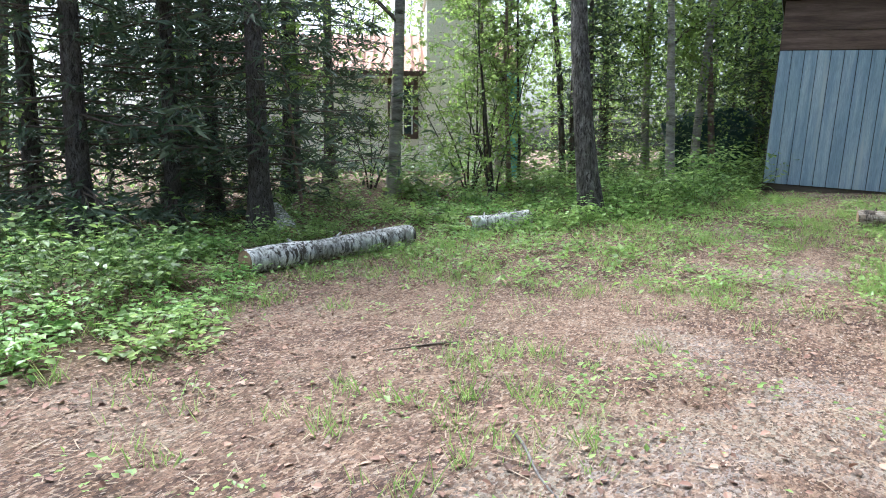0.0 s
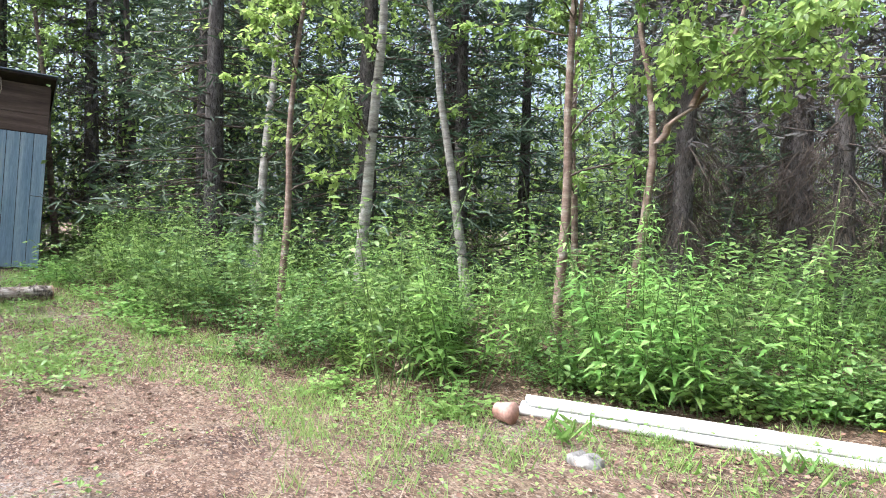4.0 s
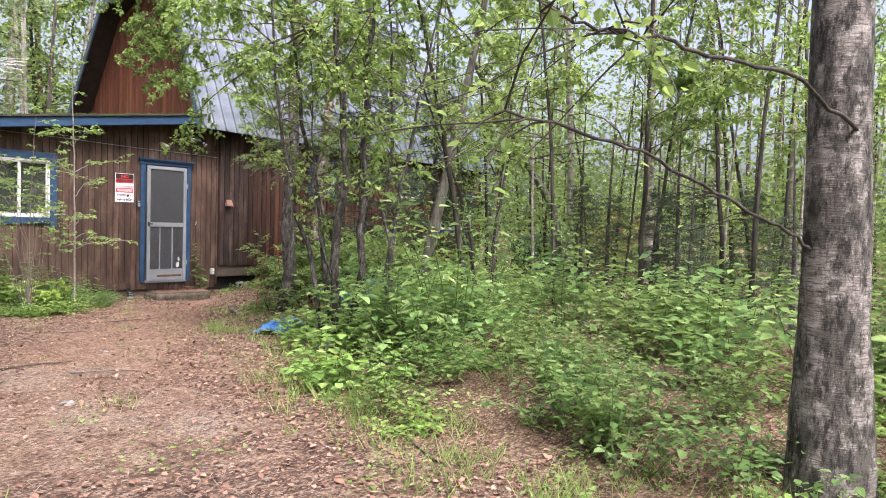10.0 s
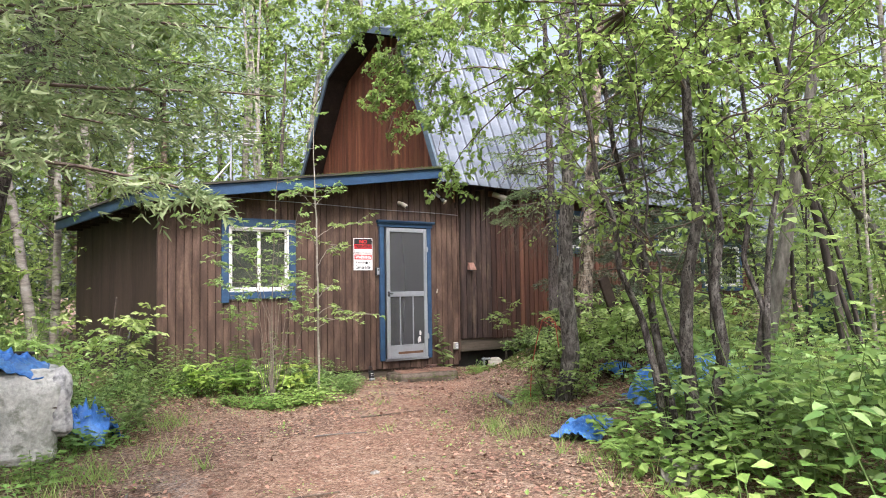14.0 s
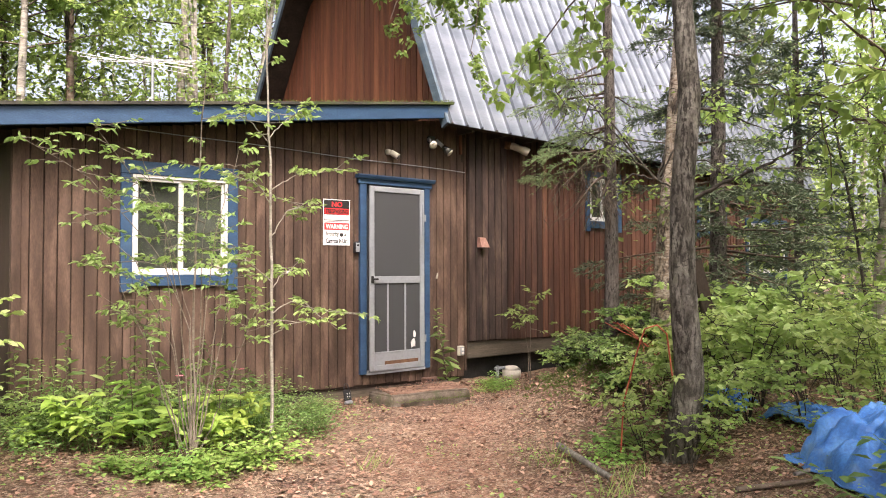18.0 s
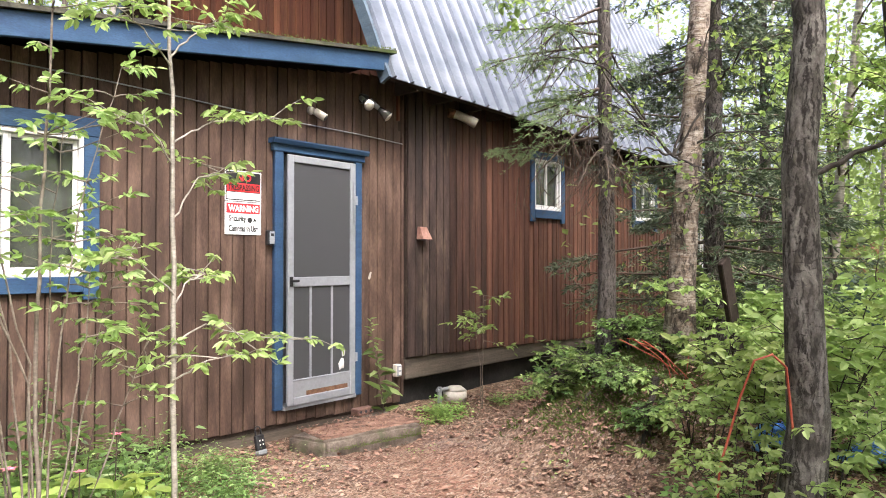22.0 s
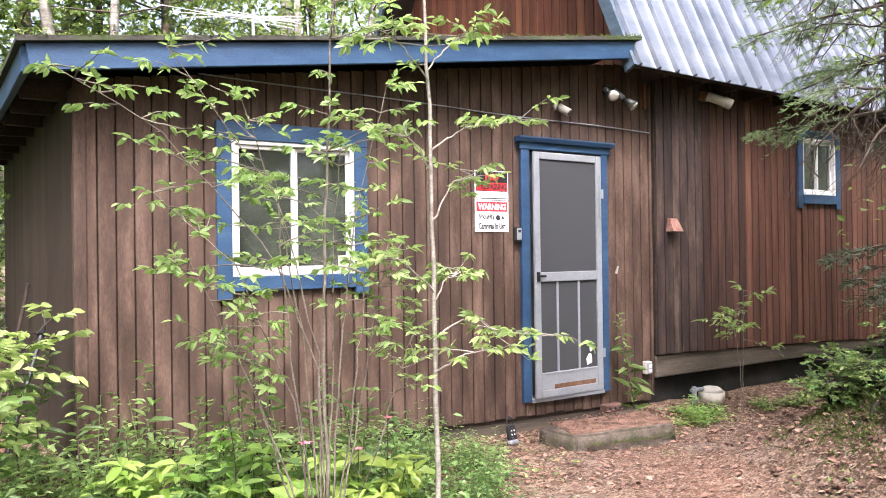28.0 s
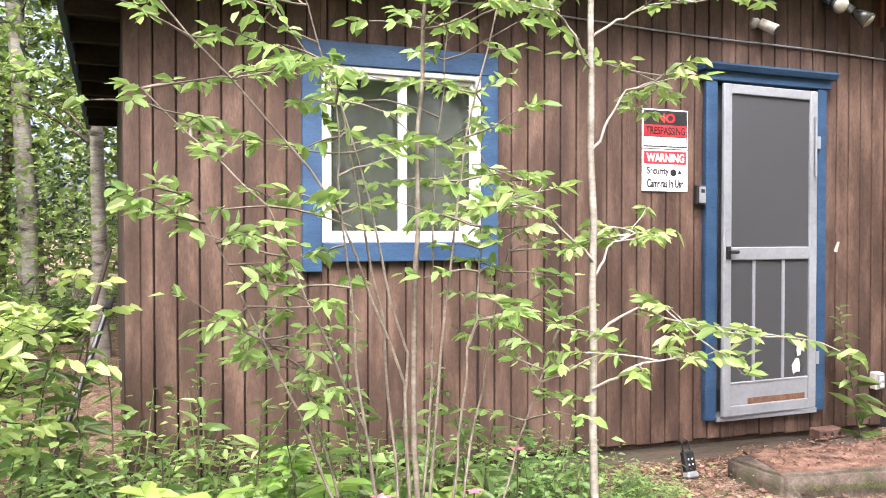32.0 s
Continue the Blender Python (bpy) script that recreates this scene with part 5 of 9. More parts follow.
log("log", (-11.38, -16.15, 0.15), (-13.50, -15.64, 0.21), 0.12, BARK_LOG, "pale birch log lying in the grass", 1)
log("log", (-12.95, -16.95, 0.18), (-14.6, -18.6, 0.30), 0.12, BARK_LOG, "moss-flecked birch log behind another", 2)
log("log", (-14.30, -15.26, 0.27), (-14.95, -14.72, 0.33), 0.10, BARK_LOG, "short white birch log", 3)
log("log", (-15.8, -11.06, 0.42), (-15.85, -10.36, 0.43), 0.09, BARK_PEEL, "short peeling birch log beside the shed path", 4)
log("log", (-0.60, -3.10, 0.06), (-0.92, -3.85, 0.05), 0.022, BARK_GREY, "thin grey pole on the litter", 5, "poles")
log("log", (-7.35, -6.02, 0.16), (-6.75, -5.98, 0.12), 0.05, DEADTWIG, "grey rotten limb on a heap of chips", 6, "poles")
for k, (x, y, r) in enumerate(((-7.1, -6.05, 0.13), (-6.85, -5.9, 0.15), (-6.6, -6.0, 0.10))):
    t = thing("wood_chunk", (x, y, gz(x, y)), "rotting chunk of split firewood", "firewood", "wood chunks")
    bm = bmesh.new()
    block(bm, (-r, -r * 0.6, -0.02), (r, r * 0.6, r * 0.7), 0.02, Matrix.Rotation(k * 1.1, 4, "Z"))
    bmesh.ops.subdivide_edges(bm, edges=bm.edges[:], cuts=2, use_grid_fill=True)
    for w in bm.verts:
        w.co += Vector((noise.noise(w.co * 9), noise.noise(w.co * 9 + Vector((3, 1, 0))), noise.noise(w.co * 8))) * 0.03
    part("chunk", bm, BEAM, t, "", True)

# white pipes in a low stack
PA, PB = np.array([-9.96, -8.30, 0.0]), np.array([-7.06, -7.02, 0.0])
side = np.array([-(PB - PA)[1], (PB - PA)[0], 0]) / np.linalg.norm(PB - PA)
for k, (off, lift, s0, s1) in enumerate(((-0.066, 0.03, 0.0, 1.0), (0.0, 0.03, 0.01, 0.99), (0.066, 0.03, -0.01, 0.985), (-0.033, 0.086, 0.02, 0.975), (0.033, 0.086, 0.005, 0.96))):
    a, b = PA + (PB - PA) * s0 + side * off, PA + (PB - PA) * s1 + side * off
    a[2], b[2] = gz(a[0], a[1]) + lift, gz(b[0], b[1]) + lift
    t = thing("white_pipe", a, "long weathered white plastic drain pipe", "pipe", "stacked white pipes")
    h = Heap()
    v = b - a
    mid = [v * q for q in np.linspace(0, 1, 7)]
    h.tube(mid, np.full(7, 0.031), 14)
    h.tube([v * 0.0005, v * 0.0, v * 0.05], [0.031, 0.027, 0.027], 14)
    h.tube([v * 0.9995, v, v * 0.95], [0.031, 0.027, 0.027], 14)
    child("tube", h.mesh("tube", PVC, True), t)
    for q in ((0.32, 0.66) if k % 2 else (0.5,)):
        part("coupling", rod(bmesh.new(), v * (q - 0.02), v * (q + 0.02), 0.0345, 16), PVC, t, "glued pipe coupling", True)
t = thing("orange_bucket", (-9.83, -8.62, gz(-9.83, -8.62)), "weather-faded orange clay pot on its side", "pot")
part("pot", rod(bmesh.new(), (-0.05, 0.0, 0.075), (0.08, 0.03, 0.075), 0.05, 14, 0.075), PINK, t, "", True)

# a stripped leaning pole
t = thing("broken_pole", (-7.97, -5.78, gz(-7.97, -5.78)), "stripped pale dead trunk snapped off and leaning", "pole")
h = Heap()
h.tube([(0, 0, -0.05), (0.11, 0.02, 0.42), (0.19, 0.09, 0.92), (0.31, 0.14, 1.38), (0.385, 0.18, 1.68)], [0.038, 0.034, 0.030, 0.026, 0.014], 8)
child("trunk", h.mesh("trunk", STRIPPED, True), t)
part("snag", rod(bmesh.new(), (0.31, 0.14, 1.38), (0.26, 0.19, 1.50), 0.008, 5, 0.003), TWIG, t)

# wrapped bale, tarpaulins and a sheet of board beside the spruces
BALE = surface("crumpled_white_wrap", (0.26, 0.26, 0.23), (0.45, 0.45, 0.41), (0.62, 0.62, 0.58), 7, 30, 0.5, 0.8, stain=(0.17, 0.18, 0.13))


def crumple(bm, amount, scale, seed=0.0):
    for w in bm.verts:
        q = w.co * scale + Vector((seed, seed * 2, 0))
        w.co += Vector((noise.noise(q), noise.noise(q + Vector((5, 0, 0))), noise.noise(q + Vector((0, 7, 0))))) * amount


bale = thing("wrapped_bale", (-5.48, -3.22, gz(-5.48, -3.22)), "white wrapped bale slumped beside a tree", "bale")
bm = bmesh.new()
bmesh.ops.create_icosphere(bm, subdivisions=5, radius=1.0)
for w in bm.verts:
    w.co = Vector([math.copysign(abs(c) ** 0.32, c) * e for c, e in zip(w.co, (0.42, 0.34, 0.36))]) + Vector((-0.04, 0, 0.32))
for w in bm.verts:
    q = w.co * 3.0
    w.co += Vector((noise.noise(q), noise.noise(q + Vector((5, 0, 0))), 0.5 * noise.noise(q + Vector((0, 7, 0))))) * 0.06
    q = w.co * 11
    w.co += Vector((noise.noise(q), noise.noise(q + Vector((5, 0, 0))), noise.noise(q + Vector((0, 7, 0))))) * 0.018
part("wrap", bm, BALE, bale, "", True)
part("twine", rod(bmesh.new(), (-0.33, -0.33, 0.42), (0.33, -0.335, 0.38), 0.006, 6), BEAM, bale, "frayed twine")
pil = thing("printed_cushion", (-5.14, -3.40, gz(-5.14, -3.4) + 0.40), "grey and white printed cushion stuffed beside the bale", "cushion")
bm = block(bmesh.new(), (-0.1, -0.14, -0.2), (0.1, 0.14, 0.32), 0.06)
bmesh.ops.subdivide_edges(bm, edges=bm.edges[:], cuts=5, use_grid_fill=True)
crumple(bm, 0.03, 9)
part("cover", bm, surface("printed_cloth", (0.10, 0.10, 0.11), (0.45, 0.45, 0.44), (0.62, 0.62, 0.6), 14, 40, 0.9, 0.3), pil, "", True)


def tarp(name, at, size, height, seed, label, turn=0.0, cells=26, ragged=0.12, rough=1.0):
    """A rumpled sheet thrown over a heap, with hanging edges."""
    root = thing(name, at, label, "tarpaulin")
    root.rotation_euler = (0, 0, turn)
    bm = bmesh.new()
    bmesh.ops.create_grid(bm, x_segments=cells - 1, y_segments=cells - 1, size=1.0)
    edge_at = {}
    for w in bm.verts:
        u, v = w.co.x, w.co.y
        spot = (round((u + 1) / 2 * (cells - 1)), round((v + 1) / 2 * (cells - 1)))
        q = Vector((u * 1.6 + seed, v * 1.6, seed))
        r = min(1.0, math.hypot(u, v) / 1.15)
        if rough < 1:
            r = min(1.0, (abs(u) ** 3 + abs(v) ** 3) ** (1 / 3))
        hump = (1 - r * r) ** 0.5 if r < 1 else 0
        fold = abs(noise.noise(q * 1.7)) * 0.55 + rough * (abs(noise.noise(q * 4.3)) * 0.40 + abs(noise.noise(q * 9)) * 0.20 + noise.noise(q * 17) * 0.05)
        rag = 1 + ragged * noise.noise(q * 2.2 + Vector((9, 0, 0)))
        w.co = Vector((u * size[0] * rag, v * size[1] * rag, height * hump * (0.65 + fold) + 0.03 * fold + 0.012))
        edge_at[spot] = tuple(w.co)
    c = cells
    ring = [edge_at[(a, 0)] for a in range(c)] + [edge_at[(c - 1, b)] for b in range(1, c)] + [edge_at[(a, c - 1)] for a in range(c - 2, -1, -1)] + [edge_at[(0, b)] for b in range(c - 2, -1, -1)]
    h = Heap()
    h.tube(ring, np.full(len(ring), 0.006), 5)
    bmesh.ops.solidify(bm, geom=bm.faces[:], thickness=0.004)
    part("sheet", bm, TARP, root, "", True)
    child("hem", h.mesh("hem", TARP, True), root, "rolled blue hem")
    return root


tarp("blue_tarpaulin", (-5.62, -3.28, gz(-5.6, -3.3) + 0.58), (0.40, 0.30), 0.20, 1.3, "crumpled blue tarpaulin on top of the bale", 0.2)
tarp("blue_tarpaulin", (-5.98, -3.55, gz(-5.98, -3.55) + 0.45), (0.22, 0.10), 0.22, 4.3, "faded blue tarpaulin end hanging beside a trunk", 0.5)
tarp("blue_tarpaulin", (-4.90, -2.8, gz(-4.90, -2.8)), (0.27, 0.22), 0.30, 7.7, "slumped blue tarpaulin sack on the ground", -0.6)
tarp("blue_tarpaulin", (0.42, -5.12, gz(0.42, -5.12)), (0.66, 0.50), 0.46, 2.9, "large rumpled blue tarpaulin over a heap", -0.55, 64, 0.10, 0.42)
tarp("blue_tarpaulin", (-1.12, -5.12, gz(-1.12, -5.12)), (0.42, 0.20), 0.09, 5.1, "flat crumpled end of blue tarpaulin", 0.5)
tarp("blue_tarpaulin", (1.05, -3.45, gz(1.05, -3.45)), (0.26, 0.2), 0.12, 8.1, "scrap of blue tarpaulin among leaves", 0.3)
tarp("blue_tarpaulin", (1.15, -4.05, gz(1.15, -4.05)), (0.3, 0.2), 0.14, 9.4, "scrap of blue tarpaulin among leaves", 1.3)
board = thing("plywood_sheet", (-6.3, -2.55, gz(-6.3, -2.55)), "long grey weathered board lying on edge behind trees", "board")
part("sheet", block(bmesh.new(), (-1.0, -0.02, 0.35), (1.0, 0.02, 0.72), 0.005, Matrix.Rotation(radians(3), 4, "Y")), SHINGLE, board)
for x in (-0.8, 0.7):
    box("prop", (x, -0.05, -0.05), (x + 0.09, 0.05, 0.40), BEAM, board, 0.006)
part("top_edge", block(bmesh.new(), (-1.02, -0.03, 0.72), (1.02, 0.03, 0.745), 0.004, Matrix.Rotation(radians(3), 4, "Y")), BLACK, board)

for x, y, r, lb in ((-1.72, -6.62, 0.17, "rounded grey stone at the drive edge"), (-4.36, -7.05, 0.045, "small pale stone on the drive"), (-3.3, -5.2, 0.03, "small grey stone on the drive"), (-1.5, -6.35, 0.10, "rounded grey stone at the drive edge"),
                   (-9.0, -8.75, 0.10, "flat pale stone slab beside the pipes"), (1.35, -3.85, 0.15, "pale rounded stone among leaves")):
    t = thing("stone", (x, y, gz(x, y)), lb, "stone", "stones")
    bm = bmesh.new()
    bmesh.ops.create_icosphere(bm, subdivisions=3, radius=r, matrix=Matrix.Diagonal((1.15, 0.9, 0.55, 1)))
    crumple(bm, r * 0.35, 2.2 / r, x)
    part("stone", bm, STONE, t, "", True)

cordset = thing("extension_lead", (0, 0, 0), "faded orange cord looped over stems beside the path", "cord")
for pts in ([(-0.42, -3.52, 0.05), (-0.40, -3.53, 0.4), (-0.37, -3.62, 0.75), (-0.35, -3.68, 0.93), (-0.31, -3.75, 0.96), (-0.27, -3.80, 0.90), (-0.24, -3.82, 0.6)],):
    h = Heap()
    h.tube(pts, np.full(len(pts), 0.0062), 7)
    child("loop", h.mesh("loop", ORANGE, True), cordset)
cord2 = thing("extension_lead", (0.95, -2.5, 0), "tangled orange cord on the mossy mound", "cord")
rngc = np.random.default_rng(9)
for k in range(6):
    a = np.array([rngc.uniform(-0.25, 0.3), rngc.uniform(-0.25, 0.1), 0.85])
    b = np.array([rngc.uniform(-0.35, 0.3), rngc.uniform(-0.5, -0.2), 0.25])
    pts = [a * (1 - q) + b * q + np.array([0.06 * math.sin(q * 7 + k), -0.10 * math.sin(q * 3.14), 0.10 * math.sin(q * 3.14)]) for q in np.linspace(0, 1, 9)]
    h = Heap()
    h.tube(pts, np.full(9, 0.0036), 6)
    child("strand", h.mesh("strand", ORANGE, True), cord2)
plank = thing("leaning_plank", (1.8, -2.95, gz(1.8, -2.95)), "dark rotten plank leaning among trunks", "plank")
part("plank", block(bmesh.new(), (-0.09, -0.02, -0.1), (0.09, 0.02, 1.0), 0.008, Matrix.Rotation(radians(-24), 4, "Y")), CORE, plank)

# ---- the grey-blue shed at the end of the path ----
shed = thing("tool_shed", (-19.25, -11.18, 0.56), "small leaning shed of faded blue-grey boards", "shed")
shed.rotation_euler = (0, radians(3.5), radians(86))
SW, SH = 2.20, 2.14
box("floor_frame", (-SW / 2 - 0.02, 0.0, -0.10), (SW / 2 + 0.02, 1.6, 0.03), BEAM, shed, 0.01, "rotting timber skid")
n = 12
for k in range(n):
    a = -SW / 2 + k * SW / n
    box("front_board", (a + 0.004, -0.022 - 0.001 * (k % 2), 0.03), (a + SW / n - 0.004, 0.0, SH), GREYBLUE, shed, 0.003)
box("front_backing", (-SW / 2, 0.001, 0.03), (SW / 2, 0.03, SH + 0.75), CORE, shed, 0)
for k, (z0, z1) in enumerate(((SH + 0.01, SH + 0.30), (SH + 0.305, SH + 0.76))):
    box("upper_board", (-SW / 2, -0.03, z0), (SW / 2, 0.0, z1), RAWBOARD, shed, 0.004, "bare brown upper board")
for s in (-1, 1):
    for k in range(8):
        y0 = 0.03 + k * 0.19
        box("side_board", (s * SW / 2 - 0.012, y0, 0.03), (s * SW / 2 + 0.012, y0 + 0.184, SH + 0.74 - 0.10 * k), RAWBOARD, shed, 0.003)
box("rear_wall", (-SW / 2, 1.52, 0.03), (SW / 2, 1.55, SH), RAWBOARD, shed)
lid = Matrix.Translation((0, 0, SH + 0.80)) @ Matrix.Rotation(radians(-24), 4, "X")
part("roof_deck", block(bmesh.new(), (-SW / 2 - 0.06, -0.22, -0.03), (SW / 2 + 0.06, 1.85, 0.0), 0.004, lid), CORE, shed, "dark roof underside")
part("roof_sheet", block(bmesh.new(), (-SW / 2 - 0.08, -0.25, 0.004), (SW / 2 + 0.08, 1.88, 0.022), 0.004, lid), METAL, shed, "pale metal roof sheet")
h = Heap()
h.tube([(0.42, -0.1, SH + 0.78), (0.44, -0.12, SH + 0.6), (0.40, -0.1, SH + 0.45), (0.38, -0.08, SH + 0.32)], [0.008, 0.007, 0.006, 0.004], 5)
child("hanging_strip", h.mesh("hanging_strip", STRIPPED, True), shed, "pale strip hanging from the eave")

# ---- the neighbouring house through the trees ----
STUCCO = surface("cream_stucco", (0.66, 0.62, 0.52), (0.76, 0.72, 0.62), (0.80, 0.77, 0.68), 1.2, 25, 0.9, 0.2)
CLAYROOF = surface("pale_terracotta_roof", (0.34, 0.19, 0.14), (0.44, 0.26, 0.20), (0.52, 0.34, 0.27), 3, 25, 0.85, 0.3, (1, 4, 4))
DARKGLASS = surface("dark_far_window", (0.02, 0.025, 0.03), (0.03, 0.04, 0.045), (0.06, 0.075, 0.08), 3, 20, 0.1, 0.0, spec=0.6)
house = thing("neighbour_house", (-25.4, -22.9, 0.5), "cream stuccoed house with a pale terracotta roof", "house")
house.rotation_euler = (0, 0, radians(121.0))
box("wall", (-6.0, 0.0, 0.0), (3.3, 5.0, 3.05), STUCCO, house, 0.02)
bm = bmesh.new()
v = [bm.verts.new(c) for c in ((-6.4, -0.45, 3.02), (3.7, -0.45, 3.02), (3.7, 2.6, 4.5), (-6.4, 2.6, 4.5), (3.7, 5.5, 3.02), (-6.4, 5.5, 3.02))]
for f in ((0, 1, 2, 3), (3, 2, 4, 5), (0, 3, 5), (1, 4, 2), (0, 5, 4, 1)):
    bm.faces.new([v[c] for c in f])
bmesh.ops.recalc_face_normals(bm, faces=bm.faces)
roofp = part("roof", bm, CLAYROOF, house)
for k in range(34):
    x = -6.3 + k * 0.3
    part("tile", rod(bmesh.new(), (x, -0.47, 3.05), (x, 2.58, 4.53), 0.05, 6), CLAYROOF, roofp)
box("fascia", (-6.4, -0.47, 2.86), (3.7, -0.43, 3.02), RAWBOARD, house, 0.005, "brown fascia")
wdw = box("window", (-0.25, -0.03, 1.15), (0.35, 0.02, 2.60), DARKGLASS, house, 0.005, "dark window with white bars in brown trim")
for lo, hi in (((-0.42, -0.06, 1.0), (-0.25, -0.0, 2.60)), ((0.35, -0.06, 1.0), (0.52, -0.0, 2.60)), ((-0.42, -0.06, 2.60), (0.52, -0.0, 2.84)), ((-0.25, -0.06, 1.0), (0.35, -0.0, 1.15))):
    box("casing", lo, hi, RAWBOARD, wdw, 0.005)
for k in range(4):
    box("glazing_bar", (-0.25, -0.045, 1.40 + 0.29 * k), (0.35, -0.032, 1.43 + 0.29 * k), WHITE, wdw, 0)
for x in (-0.24, 0.03, 0.30):
    box("glazing_bar", (x, -0.05, 1.15), (x + 0.04, -0.036, 2.60), WHITE, wdw, 0)
box("tower", (0.75, -0.6, 0.0), (2.7, 1.2, 5.05), STUCCO, house, 0.02, "square cream chimney tower")
box("tower_cap", (0.69, -0.66, 5.05), (2.76, 1.26, 5.17), STUCCO, house, 0.02)
TEAL = surface("faded_teal_paint", (0.10, 0.28, 0.24), (0.15, 0.36, 0.31), (0.22, 0.44, 0.38), 4, 30, 0.7, 0.2)
post = thing("teal_post", (-21.0, -17.4, gz(-21, -17.4)), "faded teal painted gate post in the brush", "post")
box("post", (-0.12, -0.12, -0.1), (0.12, 0.12, 2.3), TEAL, post, 0.01)
for z in (0.5, 1.2, 1.9):
    box("rail", (0.12, -0.03, z), (0.5, 0.03, z + 0.12), TEAL, post, 0.006)
GREENTARP = surface("dark_green_tarpaulin", (0.02, 0.045, 0.035), (0.035, 0.07, 0.055), (0.06, 0.10, 0.08), 3, 30, 0.6, 0.3)
for x, y, w, hh, lb in ((-23.2, -13.6, 0.9, 1.5, "dark green covered heap among trees"), (8.7, -2.4, 0.6, 1.05, "dark green covered heap beyond the cabin")):
    t = thing("covered_heap", (x, y, gz(x, y)), lb, "tarpaulin")
    bm = block(bmesh.new(), (-w, -w, -0.05), (w, w, hh), 0.25)
    bmesh.ops.subdivide_edges(bm, edges=bm.edges[:], cuts=5, use_grid_fill=True)
    crumple(bm, 0.18, 1.6, x)
    part("cover", bm, GREENTARP, t, "", True)
FENCE = surface("orange_stained_fence", (0.14, 0.075, 0.042), (0.19, 0.105, 0.06), (0.25, 0.15, 0.09), 3, 30, 0.8, 0.3, (5, 5, 0.4), vary=0.2)
fence = thing("board_fence", (13.0, -1.55, 0), "orange-brown upright board fence far behind trees", "fence")
fence.rotation_euler = (0, 0, radians(-62))
for k in range(12):
    box("fence_board", (k * 0.155, -0.012, 0.05), (k * 0.155 + 0.145, 0.012, 1.85 + 0.03 * math.sin(k * 1.7)), FENCE, fence, 0.003)
for z in (0.4, 1.5):
    box("rail", (0.0, 0.013, z), (1.86, 0.055, z + 0.09), FENCE, fence, 0.004)

for k, (x, y, L, a, r) in enumerate(((-4.6, -5.6, 0.9, 20, 0.012), (-3.9, -5.9, 0.6, -15, 0.009), (-5.0, -6.6, 0.8, 50, 0.012), (-3.2, -3.9, 0.5, 10, 0.008), (-2.4, -3.2, 0.6, -8, 0.009), (-4.9, -4.9, 0.22, 80, 0.016),
                                  (-0.55, -4.45, 1.0, -38, 0.018), (-0.2, -4.62, 0.9, -20, 0.014), (-3.4, -9.6, 0.9, 70, 0.010), (-9.2, -12.6, 0.7, 30, 0.008), (-10.3, -13.4, 0.5, -40, 0.008), (-2.7, -10.2, 0.8, 15, 0.009))):
    rng = np.random.default_rng(300 + k)
    t = thing("stick", (x, y, gz(x, y) + r), "dry crooked stick lying on the ground", "stick", "sticks")
    h = Heap()
    line = wander(rng, (0, 0, 0), (math.cos(radians(a)), math.sin(radians(a)), 0.0), L, 7, 0.3)
    line[:, 2] = ground_z(line[:, 0] + x, line[:, 1] + y) - gz(x, y) + 0.004
    h.tube(line, np.linspace(r, r * 0.4, len(line)), 6)
    child("stick", h.mesh("stick", DEADTWIG if k % 2 else TWIG, True), t)


